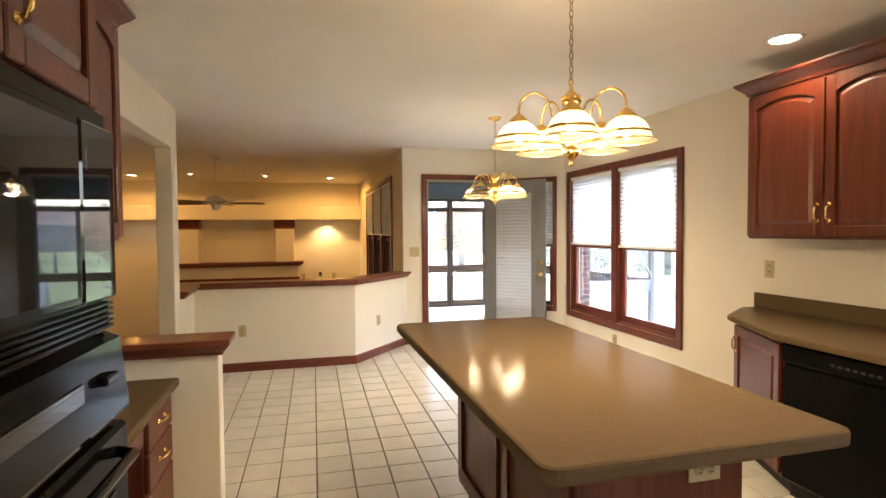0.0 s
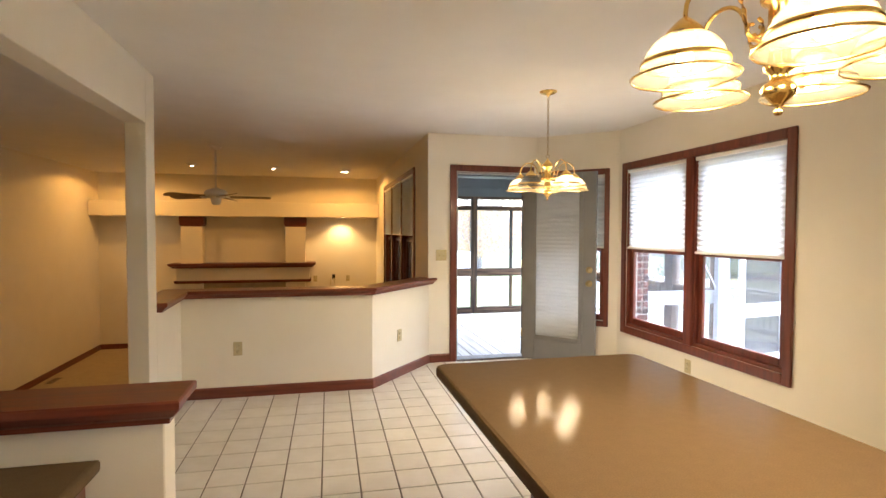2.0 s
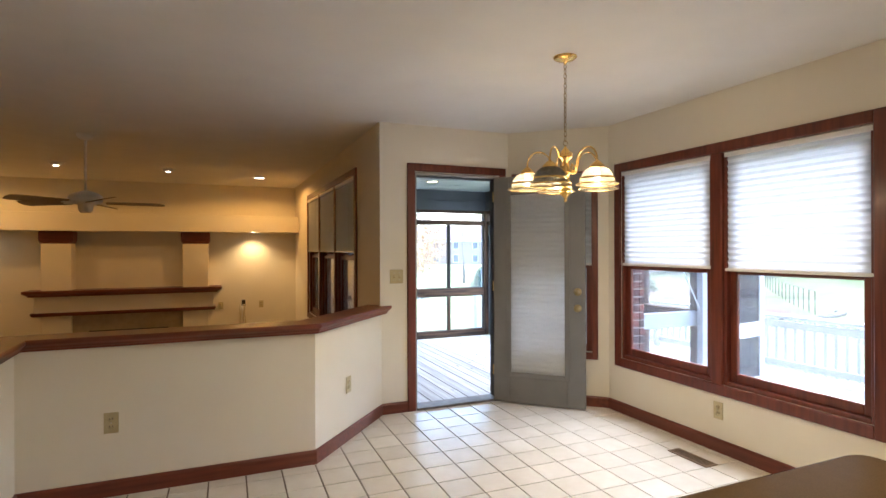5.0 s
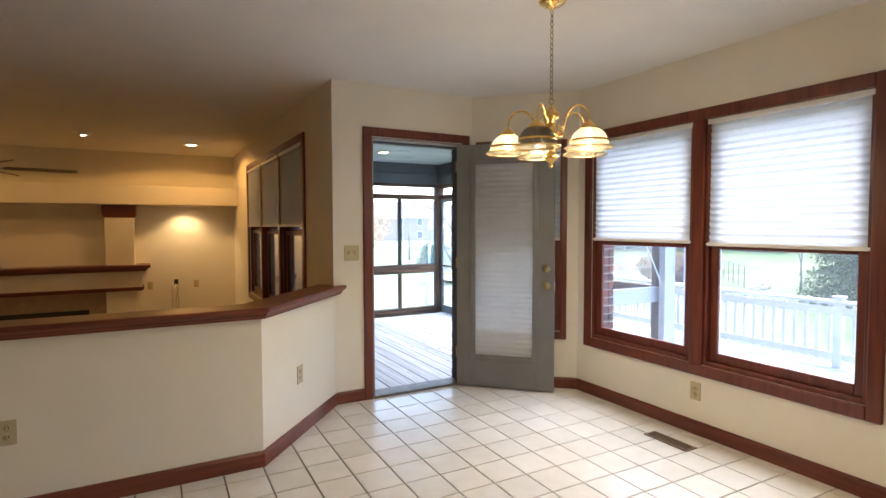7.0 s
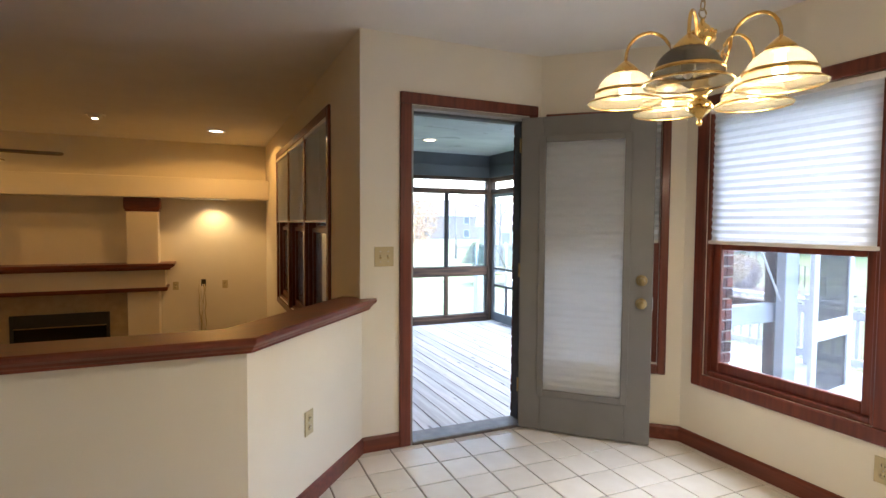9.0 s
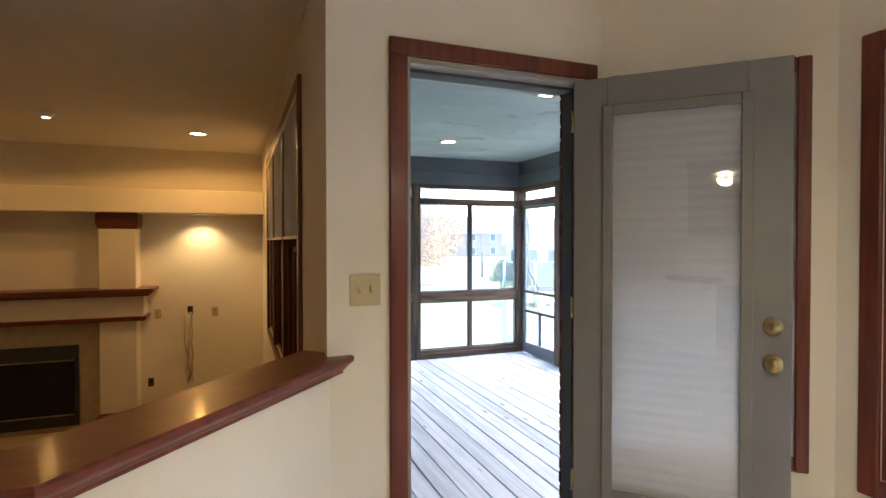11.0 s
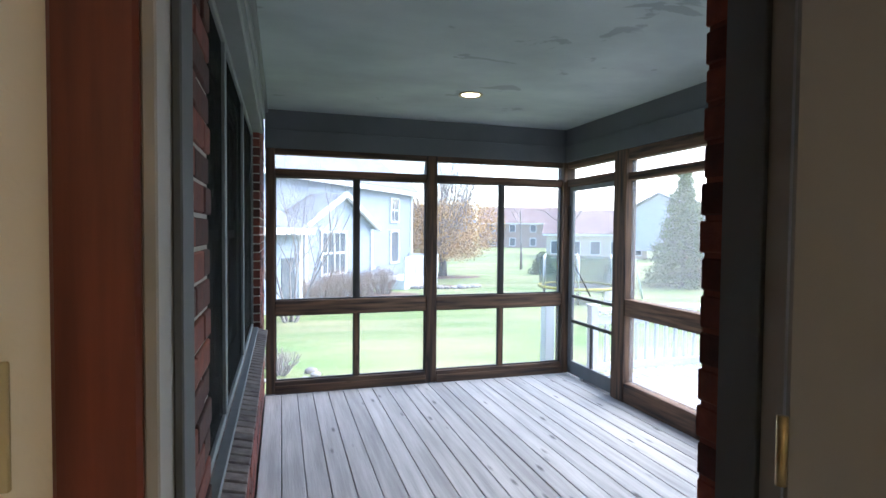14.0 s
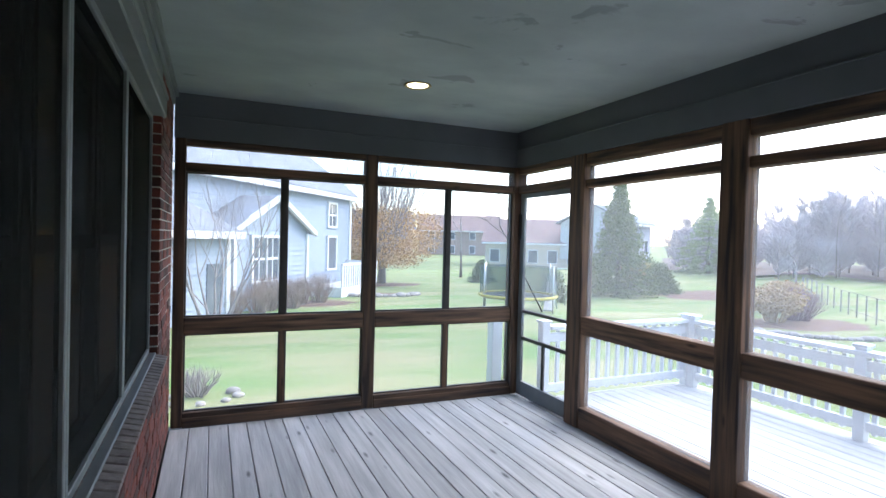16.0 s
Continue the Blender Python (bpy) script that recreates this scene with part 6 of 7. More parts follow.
STONE = pbr("grey_field_stone", (0.34, 0.31, 0.29), (0.25, 0.23, 0.215), scale=6, rough=0.85, bump=0.5, random=0.2)


def gable(s, m, w, d, h, rise, over=0.35):
    """Gable roof over a w x d plan (ridge along x), as two thick slopes."""
    for sg in (-1, 1):
        vs = []
        for x in (-over, w + over):
            for t in (0, 0.16):
                vs += [(x, d / 2, h + rise + t), (x, d / 2 + sg * (d / 2 + over), h - rise * over / (d / 2) + t)]
        s.add(vs, [(0, 1, 3, 2), (4, 6, 7, 5), (0, 4, 5, 1), (2, 3, 7, 6), (0, 2, 6, 4), (1, 5, 7, 3)], m=m)
    return s


def gable_wall(s, m, x, d, h, rise, t=0.15):
    s.add([(x, 0, h), (x, d, h), (x, d / 2, h + rise), (x + t, 0, h), (x + t, d, h), (x + t, d / 2, h + rise)], [(0, 1, 2), (3, 5, 4), (0, 3, 4, 1), (1, 4, 5, 2), (2, 5, 3, 0)], m=m)


def house_window(parent, m, x, z, w, h, cross=True):
    """A window with white frame on the wall plane y = 0 of m, facing -y."""
    f = Shape()
    f.box(x - 0.1, x, -0.12, 0.02, z - 0.1, z + h + 0.1, 0, m).box(x + w, x + w + 0.1, -0.12, 0.02, z - 0.1, z + h + 0.1, 0, m).box(x, x + w, -0.12, 0.02, z + h, z + h + 0.1, 0, m).box(x, x + w, -0.12, 0.02, z - 0.1, z, 0, m)
    if cross:
        f.box(x, x + w, -0.095, 0.0, z + h / 2 - 0.04, z + h / 2 + 0.04, 0, m).box(x + w / 2 - 0.02, x + w / 2 + 0.02, -0.085, 0.0, z, z + h, 0, m)
    wi = part("window", f, TRIM_W, parent)
    part("pane", Shape().box(x, x + w, -0.07, -0.05, z, z + h, 0, m), DARK_GLASS, wi)


def clapboards(s, m, w, h0, h1, step=0.2):
    z = h0
    while z < h1 - 0.01:
        z1 = min(z + step, h1)
        s.add([(0, -0.045, z), (w, -0.045, z), (w, -0.005, z1), (0, -0.005, z1), (0, 0, z), (w, 0, z)], [(0, 1, 2, 3), (0, 4, 5, 1)], m=m)
        z = z1


# neighbour's blue-grey house: local x along its front, which faces the porch at a slant
GZ = -1.68
HM = Matrix.Translation((-0.11, 24.88, GZ)) @ Matrix.Rotation(radians(51), 4, "Z")
HE = 5.4            # eaves
hs = thing("neighbour_house", "two-storey pale blue sided house with grey roof", "house", 4, 36, GZ)
s = Shape()
s.box(-6, 15.6, 0, 9, 0, HE, 0, HM)
clapboards(s, HM @ Matrix.Translation((-6, 0, 0)), 21.6, 0, HE)
part("wall", s, SIDING, hs)
SM = HM @ Matrix.Translation((15.6, 0, 0)) @ Matrix.Rotation(radians(90), 4, "Z")
s = Shape()
clapboards(s, SM, 9.0, 0, HE)
gable_wall(s, HM, 15.58, 9, HE, 3.3, 0.1)
part("end_wall", s, FAR_BRICK, hs, "brown brick end wall")
part("roof", gable(Shape(), HM @ Matrix.Translation((-6, 0, 0)), 21.6, 9, HE, 3.3), ROOF, hs)
part("gutter", Shape().box(-6.3, 15.9, -0.42, -0.3, HE - 0.4, HE - 0.18, 0, HM), TRIM_W, hs, "white gutter")
part("corner_board", Shape().box(15.44, 15.66, -0.08, 0.1, 0, HE - 0.2, 0, HM), TRIM_W, hs)
WW, WH, WR = 4.8, 3.2, 1.15
EM = HM @ Matrix.Translation((3.5, -1.5, 0))
s = Shape()
s.box(0, WW, 0, 1.6, 0, WH, 0, EM)
clapboards(s, EM, WW, 0, WH)
s.add([(0, -0.01, WH), (WW, -0.01, WH), (WW / 2, -0.01, WH + WR)], [(0, 1, 2)], m=EM)
for k in range(8):          # boards of the gable
    z0, z1 = WH + k * WR / 8, WH + (k + 1) * WR / 8
    a0, a1 = k * WW / 16, (k + 1) * WW / 16
    s.add([(a0, -0.055, z0), (WW - a0, -0.055, z0), (WW - a1, -0.015, z1), (a1, -0.015, z1), (a0, -0.01, z0), (WW - a0, -0.01, z0)], [(0, 1, 2, 3), (0, 4, 5, 1)], m=EM)
part("wing", s, SIDING, hs)
EW = EM @ Matrix.Translation((WW, 0, 0)) @ Matrix.Rotation(radians(90), 4, "Z")
part("wing_roof", gable(Shape(), EW, 1.6, WW, WH, WR, 0.3), ROOF, hs)
s = Shape()
for a in ((-0.3, WH - 0.2), (WW + 0.3, WH - 0.2)):
    b = (WW / 2, WH + WR)
    s.add([(a[0], -0.34, a[1]), (b[0], -0.34, b[1]), (b[0], -0.34, b[1] + 0.2), (a[0], -0.34, a[1] + 0.2), (a[0], -0.2, a[1]), (b[0], -0.2, b[1]), (b[0], -0.2, b[1] + 0.2), (a[0], -0.2, a[1] + 0.2)], [(0, 1, 2, 3), (4, 7, 6, 5), (0, 4, 5, 1), (3, 2, 6, 7)], m=EM)
part("bargeboard", s, TRIM_W, hs)
part("corner_board", Shape().box(-0.06, 0.1, -0.09, 0, 0, WH - 0.1, 0, EM), TRIM_W, hs)
part("corner_board", Shape().box(WW - 0.1, WW + 0.06, -0.09, 0, 0, WH - 0.1, 0, EM), TRIM_W, hs)
# low garage wing with a lean-to roof
AM = HM @ Matrix.Translation((-6, -2.2, 0))
s = Shape().box(0, 8.3, 0, 2.2, 0, 3.05, 0, AM)
clapboards(s, AM, 8.3, 0, 3.05)
clapboards(s, AM @ Matrix.Translation((8.3, 0, 0)) @ Matrix.Rotation(radians(90), 4, "Z"), 2.2, 0, 3.05)
part("garage_wing", s, SIDING, hs)
part("garage_roof", Shape().add([(-0.3, -0.35, 2.95), (8.55, -0.35, 2.95), (8.55, 2.2, 4.1), (-0.3, 2.2, 4.1), (-0.3, -0.35, 3.1), (8.55, -0.35, 3.1), (8.55, 2.2, 4.25), (-0.3, 2.2, 4.25)], CUBE_F, m=AM), ROOF, hs)
part("garage_gutter", Shape().box(-0.3, 8.6, -0.46, -0.34, 2.86, 3.08, 0, AM), TRIM_W, hs)
part("corner_board", Shape().box(8.2, 8.38, -0.08, 0.1, 0, 2.9, 0, AM), TRIM_W, hs)
part("side_door", Shape().box(7.35, 8.0, -0.06, -0.02, 0.1, 2.1, 0, AM), DARK_GLASS, hs, "dark side door")
house_window(hs, EM, 1.0, 1.35, 0.74, 1.55)
house_window(hs, EM, 1.84, 1.35, 0.74, 1.55)
house_window(hs, HM, 12.95, 3.55, 0.82, 1.15)
house_window(hs, HM, 12.95, 1.35, 0.85, 1.6, False)
pr = thing("white_porch_railing", "white picket railing of the neighbour's stoop", "railing", 9.0, 33.5, GZ)
PM = HM @ Matrix.Translation((10.9, -1.9, 0))
part("platform", Shape().box(0, 4.2, 0, 1.85, 0, 0.6, 0.02, PM), TRIM_W, pr)
part("top_rail", Shape().box(0, 4.2, -0.05, 0.05, 1.62, 1.74, 0, PM).box(4.15, 4.25, 0, 1.85, 1.62, 1.74, 0, PM), TRIM_W, pr)
for i in range(17):
    part("picket", Shape().box(i * 0.255, i * 0.255 + 0.11, -0.03, 0.03, 0.6, 1.65, 0, PM), TRIM_W, pr)
for i in range(6):
    part("picket", Shape().box(4.17, 4.23, 0.1 + i * 0.31, 0.2 + i * 0.31, 0.6, 1.65, 0, PM), TRIM_W, pr)


def simple_house(x, y, z, rot, w, d, h, rise, wall, roof, label, wins=4):
    m = Matrix.Translation((x, y, z)) @ Matrix.Rotation(radians(rot), 4, "Z")
    t = thing("house", label, "house", x, y, z, "distant houses")
    s = Shape().box(0, w, 0, d, 0, h, 0, m)
    gable_wall(s, m, 0.0, d, h, rise, 0.1)
    gable_wall(s, m, w - 0.1, d, h, rise, 0.1)
    part("wall", s, wall, t)
    part("roof", gable(Shape(), m, w, d, h, rise, 0.45), roof, t)
    part("gutter", Shape().box(-0.4, w + 0.4, -0.55, -0.42, h - 0.35, h - 0.15, 0, m), TRIM_W, t)
    for i in range(wins):
        xx = w * (i + 0.5) / wins - 0.5
        house_window(t, m, xx, 0.9, 1.0, 1.4, False)
        if h > 4.5:
            house_window(t, m, xx, 3.6, 1.0, 1.3, False)
    return t


simple_house(32, 62.5, -2.0, -33, 11, 9, 3.3, 2.6, CREAM_WALL, ROOF_RED, "cream house with a red-brown roof far off", 5)
simple_house(22, 100, -2.2, -12, 14, 10, 5.4, 3.0, FAR_BRICK, ROOF, "two-storey brick house far off", 4)
simple_house(40, 104, -2.2, -18, 16, 10, 5.4, 3.0, FAR_BRICK, ROOF_RED, "two-storey brick house far off", 4)
simple_house(42.5, 50.5, -0.6, 25, 6, 8, 4.2, 1.9, pbr("pale_grey_siding", (0.46, 0.48, 0.50), (0.41, 0.43, 0.45), scale=3, rough=0.6), ROOF, "pale grey house with dark roof far off", 2)


# ---- trees ----
def grow(s, rnd, p, d, length, radius, depth, spread, tips, up=0.15, kids=3, sides=5, shrink=0.72):
    """Recursive limb: a bent tapered tube with kids at its upper part."""
    pts, rad = [p], [radius]
    q, dd = Vector(p), Vector(d).normalized()
    n = 3 if depth > 1 else 2
    for i in range(n):
        dd = (dd + Vector((rnd.uniform(-1, 1), rnd.uniform(-1, 1), rnd.uniform(-0.5, 1))) * 0.13 + Vector((0, 0, up * 0.3))).normalized()
        q = q + dd * length / n
        pts.append(tuple(q))
        rad.append(radius * (1 - 0.5 * (i + 1) / n))
    s.tube(pts, rad, sides if depth > 1 else 3, cap=False)
    if depth == 0:
        tips.append((tuple(q), tuple(dd)))
        return
    for k in range(kids):
        u = rnd.uniform(0.4, 1.0) if k else 1.0
        i = min(n - 1, int(u * n))
        base = Vector(pts[i]).lerp(Vector(pts[i + 1]), u * n - i)
        side = Vector((rnd.uniform(-1, 1), rnd.uniform(-1, 1), rnd.uniform(-0.2, 0.6))).normalized()
        nd = (dd * (1 - spread) + side * spread + Vector((0, 0, up))).normalized()
        grow(s, rnd, tuple(base), tuple(nd), length * shrink * rnd.uniform(0.8, 1.15), rad[i + 1] * 0.75, depth - 1, spread, tips, up, kids, sides, shrink)
    if depth <= 2:
        tips.append((tuple(q), tuple(dd)))


def leaves(s, rnd, tips, per, size, spread, keep=None):
    vs, fs = [], []
    for p, d in tips:
        if keep and not keep(p):
            continue
        for k in range(per):
            c = Vector(p) + Vector((rnd.gauss(0, spread), rnd.gauss(0, spread), rnd.gauss(0, spread * 0.7)))
            a = Vector((rnd.uniform(-1, 1), rnd.uniform(-1, 1), rnd.uniform(-1, 1))).normalized() * size * rnd.uniform(0.6, 1.3)
            b = a.cross(Vector((rnd.uniform(-1, 1), rnd.uniform(-1, 1), rnd.uniform(-1, 1)))).normalized() * size * 0.55
            o = len(vs)
            vs += [tuple(c - a), tuple(c + b), tuple(c + a), tuple(c - b)]
            fs.append((o, o + 1, o + 2, o + 3))
    return s.add(vs, fs)


def bare_tree(x, y, h, seed, label, depth=4, spread=0.45, up=0.18, kids=3, trunk=0.30, thick=0.030, name="bare_tree", mat=None, group="", haze=0):
    rnd = random.Random(seed)
    z = ground_z(x, y)
    t = thing(name, label, "tree", x, y, z, group)
    tips = []
    s = Shape()
    grow(s, rnd, (x, y, z + h * trunk * 0.9), (0, 0, 1), h * 0.30, h * thick * 0.8, depth, spread, tips, up, kids)
    if haze:
        vs, fs = [], []
        for p, d in tips:
            for k in range(haze):
                c = Vector(p) + Vector((rnd.gauss(0, 0.5), rnd.gauss(0, 0.5), rnd.gauss(0, 0.5)))
                a = (Vector(d) + Vector((rnd.uniform(-1, 1), rnd.uniform(-1, 1), rnd.uniform(-0.3, 1)))).normalized() * rnd.uniform(0.4, 0.8)
                b = a.cross(Vector((rnd.uniform(-1, 1), rnd.uniform(-1, 1), rnd.uniform(-1, 1)))).normalized() * 0.035
                o = len(vs)
                vs += [tuple(c - a + b), tuple(c - a - b), tuple(c + a)]
                fs.append((o, o + 1, o + 2))
        s.add(vs, fs)
    part("crown", s, mat or TWIG, t)
    part("trunk", Shape().tube([(x, y, z - 0.1), (x + 0.02 * h * rnd.uniform(-0.3, 0.3), y, z + h * trunk * 0.5), (x, y, z + h * trunk)], [h * thick * 1.3, h * thick, h * thick * 0.8], 8), BARK, t)
    return t, tips, rnd


# hornbeam with rust leaves low in the crown
TX, TY = 12.7, 40.5
t, tips, rnd = bare_tree(TX, TY, 10.0, 11, "upright tree holding rust-orange leaves under bare top twigs", 5, 0.38, 0.30, 3, 0.16, 0.026, "autumn_tree")
tz = ground_z(TX, TY)
s = Shape()
pool = []
for i in range(1900):
    a, rr = rnd.uniform(0, 2 * math.pi), math.sqrt(rnd.random())
    zz = rnd.random()
    rad = 4.7 * math.sin(math.pi * (0.10 + 0.62 * zz)) ** 0.8 * (1 - 0.2 * zz)
    pool.append(((TX + rad * rr * math.cos(a), TY + rad * rr * math.sin(a), tz + 1.3 + 3.5 * zz), (0, 0, 1)))
leaves(s, rnd, pool, 11, 0.062, 0.26)
part("leaves", s, RUST, t, "rust-orange leaves")
tw = []
s = Shape()
for i in range(80):
    a = rnd.uniform(0, 2 * math.pi)
    grow(s, rnd, (TX + 0.2 * math.cos(a), TY + 0.2 * math.sin(a), tz + 1.4), (math.cos(a) * rnd.uniform(0.15, 0.9), math.sin(a) * rnd.uniform(0.15, 0.9), 1.0), rnd.uniform(3.4, 5.4), 0.045, 2, 0.3, tw, 0.24, 3, 4, 0.6)
part("upper_crown", s, TWIG, t)


def conifer(x, y, h, r, seed, mat, label, dens=1.0):
    rnd = random.Random(seed)
    z = ground_z(x, y)
    t = thing("conifer", label, "tree", x, y, z, "conifers")
    part("trunk", Shape().tube([(x, y, z - 0.1), (x, y, z + h * 0.97)], [r * 0.07, 0.02], 8), BARK, t)
    tips = []
    br = Shape()
    n = int(34 * dens)
    for i in range(n):
        u = (i + rnd.random()) / n
        zz = z + h * (0.04 + 0.94 * u)
        rad = r * (1 - u) ** 0.85 * rnd.uniform(0.78, 1.12) + 0.08
        m = 9 if u < 0.7 else 6
        for k in range(m):
            a = 2 * math.pi * k / m + rnd.uniform(-0.4, 0.4)
            e = Vector((x + rad * math.cos(a), y + rad * math.sin(a), zz - rad * 0.22 + rnd.uniform(-0.1, 0.1)))
            b = Vector((x, y, zz))
            br.tube([tuple(b), tuple(b.lerp(e, 0.6) + Vector((0, 0, 0.05))), tuple(e)], [0.03, 0.015, 0.005], 3, cap=False)
            for q in range(8):
                v = rnd.uniform(0.25, 1.0)
                tips.append((tuple(b.lerp(e, v)), (0, 0, 1)))
    part("branches", br, BARK, t)
    part("crown", leaves(Shape(), rnd, tips, 13, 0.062, 0.15), mat, t, "dense needle boughs")
    return t


conifer(23.9, 31.2, 6.5, 2.3, 21, NEEDLE, "tall blue-green spruce on the lawn")
conifer(17.8, 28.8, 1.4, 0.7, 24, NEEDLE, "small dwarf spruce on the lawn", 0.4)
conifer(44.8, 42.7, 7.0, 3.4, 22, NEEDLE2, "broad pale green pine behind the shrubs", 0.8)
conifer(27.4, 31.6, 1.7, 1.6, 23, NEEDLE, "low dark evergreen shrub", 0.5)
bare_tree(21.0, 46.0, 9.0, 31, "bare tree in front of distant houses", 5, 0.55, 0.12, 3, 0.25, 0.011)
bare_tree(17.6, 32.5, 9.0, 32, "bare spreading tree on the lawn", 5, 0.6, 0.05, 3, 0.2, 0.015, mat=BARK)
t, tips, rnd = bare_tree(2.7, 22.0, 5.2, 33, "many-stemmed leafless tree before the blue house", 5, 0.50, 0.14, 4, 0.05, 0.009, mat=TWIG)
for k in range(6):           # further stems from the same root
    a = radians(-40 + 52 * k)
    st, tw = Shape(), []
    grow(st, rnd, (2.7 + 0.15 * math.cos(a), 22.0 + 0.15 * math.sin(a), ground_z(2.7, 22) - 0.05), (0.55 * math.cos(a), 0.4 * math.sin(a), 1.0), rnd.uniform(1.7, 2.3), 0.042, 4, 0.42, tw, 0.12, 3, 5, 0.72)
    part("stem", st, TWIG, t)
bare_tree(24.0, 15.3, 5.0, 35, "small leafless tree on the lawn", 5, 0.55, 0.10, 3, 0.12, 0.012)
conifer(21.0, 11.8, 5.2, 2.1, 25, NEEDLE, "broad blue-green spruce beyond the deck")
bare_tree(33.0, 27.0, 4.2, 34, "small leafless garden tree", 4, 0.6, 0.05, 3, 0.2, 0.018)
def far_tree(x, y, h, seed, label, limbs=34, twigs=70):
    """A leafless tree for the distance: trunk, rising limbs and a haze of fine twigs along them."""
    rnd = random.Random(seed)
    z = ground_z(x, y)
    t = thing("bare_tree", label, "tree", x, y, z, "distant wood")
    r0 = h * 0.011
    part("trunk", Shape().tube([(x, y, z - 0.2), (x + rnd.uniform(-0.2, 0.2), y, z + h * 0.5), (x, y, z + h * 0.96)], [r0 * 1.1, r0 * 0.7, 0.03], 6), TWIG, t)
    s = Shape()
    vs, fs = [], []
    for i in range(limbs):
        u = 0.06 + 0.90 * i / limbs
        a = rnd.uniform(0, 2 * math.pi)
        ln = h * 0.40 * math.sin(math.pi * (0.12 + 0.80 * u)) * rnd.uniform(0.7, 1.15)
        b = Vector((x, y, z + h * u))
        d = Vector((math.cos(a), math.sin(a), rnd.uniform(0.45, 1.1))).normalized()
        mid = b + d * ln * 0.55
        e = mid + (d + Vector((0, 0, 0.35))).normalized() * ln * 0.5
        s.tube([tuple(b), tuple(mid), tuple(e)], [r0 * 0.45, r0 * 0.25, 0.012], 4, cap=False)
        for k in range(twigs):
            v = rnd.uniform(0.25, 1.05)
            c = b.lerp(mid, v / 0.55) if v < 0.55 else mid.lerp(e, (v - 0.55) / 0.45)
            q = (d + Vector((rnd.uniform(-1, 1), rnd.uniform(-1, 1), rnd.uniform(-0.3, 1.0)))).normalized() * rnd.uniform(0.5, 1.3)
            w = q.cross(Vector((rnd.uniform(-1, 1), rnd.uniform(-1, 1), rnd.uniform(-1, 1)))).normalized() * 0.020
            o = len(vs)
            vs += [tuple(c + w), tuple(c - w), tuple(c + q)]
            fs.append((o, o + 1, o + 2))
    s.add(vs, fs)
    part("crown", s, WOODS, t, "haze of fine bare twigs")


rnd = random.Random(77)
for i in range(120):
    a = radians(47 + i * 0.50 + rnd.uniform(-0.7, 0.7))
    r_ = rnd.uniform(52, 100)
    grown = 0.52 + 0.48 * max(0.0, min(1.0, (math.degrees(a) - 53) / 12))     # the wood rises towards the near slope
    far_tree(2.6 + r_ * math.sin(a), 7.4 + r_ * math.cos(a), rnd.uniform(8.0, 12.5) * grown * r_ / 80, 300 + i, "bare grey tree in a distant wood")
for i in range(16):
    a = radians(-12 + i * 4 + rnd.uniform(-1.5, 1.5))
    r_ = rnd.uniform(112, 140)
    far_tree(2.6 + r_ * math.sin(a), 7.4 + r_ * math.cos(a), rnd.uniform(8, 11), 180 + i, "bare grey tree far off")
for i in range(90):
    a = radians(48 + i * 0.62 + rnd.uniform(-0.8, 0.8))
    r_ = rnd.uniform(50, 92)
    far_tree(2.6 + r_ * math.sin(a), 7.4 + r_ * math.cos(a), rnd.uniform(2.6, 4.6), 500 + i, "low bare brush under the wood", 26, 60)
LITTER = pbr("leaf_litter", (0.17, 0.13, 0.105), (0.11, 0.085, 0.07), scale=0.6, detail=9, rough=0.95, bump=0.6, stain=0.3)
vs, fs = [], []
for i in range(13):
    for j in range(25):
        r_, a = 54 + 6 * i + 3 * math.sin(j * 1.7), radians(46 + 2.7 * j)
        x, y = 2.6 + r_ * math.sin(a), 7.4 + r_ * math.cos(a)
        vs.append((x, y, ground_z(x, y) + 0.18))
for i in range(12):
    for j in range(24):
        k = i * 25 + j
        fs.append((k, k + 1, k + 26, k + 25))
structure("ground_wood", Shape().add(vs, fs, True), LITTER, "brown leaf litter on the wood floor", "ground")
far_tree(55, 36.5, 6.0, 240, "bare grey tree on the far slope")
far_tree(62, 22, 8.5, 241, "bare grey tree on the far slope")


def shrub(x, y, r, h, seed, mat, label, leaf=None, n=30):
    rnd = random.Random(seed)
    z = ground_z(x, y)
    t = thing("shrub", label, "shrub", x, y, z, "shrubs")
    s = Shape()
    tips = []
    for i in range(n):
        a = rnd.uniform(0, 2 * math.pi)
        q = rnd.uniform(0.1, 1.0)
        grow(s, rnd, (x + r * 0.3 * q * math.cos(a), y + r * 0.3 * q * math.sin(a), z), (q * r * math.cos(a), q * r * math.sin(a), h), h * 0.6, 0.018, 2, 0.35, tips, 0.05, 3, 3, 0.55)
    part("twig_clump", s, mat, t)
    if leaf:
        part("leaves", leaves(Shape(), rnd, tips, 5, 0.07, 0.12), leaf, t)


for i in range(6):
    q = HM @ Vector((2.6 + 1.05 * i, -2.15 - 0.25 * (i % 2), 0))
    shrub(q.x, q.y, 0.85, 0.95 + 0.15 * (i % 3), 200 + i, HEDGE, "leafless brown shrub before the blue house", None, 80)
shrub(21.6, 20.4, 0.85, 1.15, 210, STRAW, "clump of straw-coloured ornamental grass", STRAW, 60)
shrub(23.1, 20.5, 1.0, 1.3, 211, pbr("purple_brown_twigs", (0.30, 0.20, 0.21), (0.22, 0.14, 0.15), scale=6, rough=0.9), "purple-brown leafless garden shrub", None, 120)
shrub(26.0, 23.0, 0.8, 1.2, 212, STRAW, "clump of straw-coloured ornamental grass", STRAW, 50)
shrub(2.45, 15.8, 0.5, 0.42, 213, TWIG, "small withered plant by the porch", None, 40)
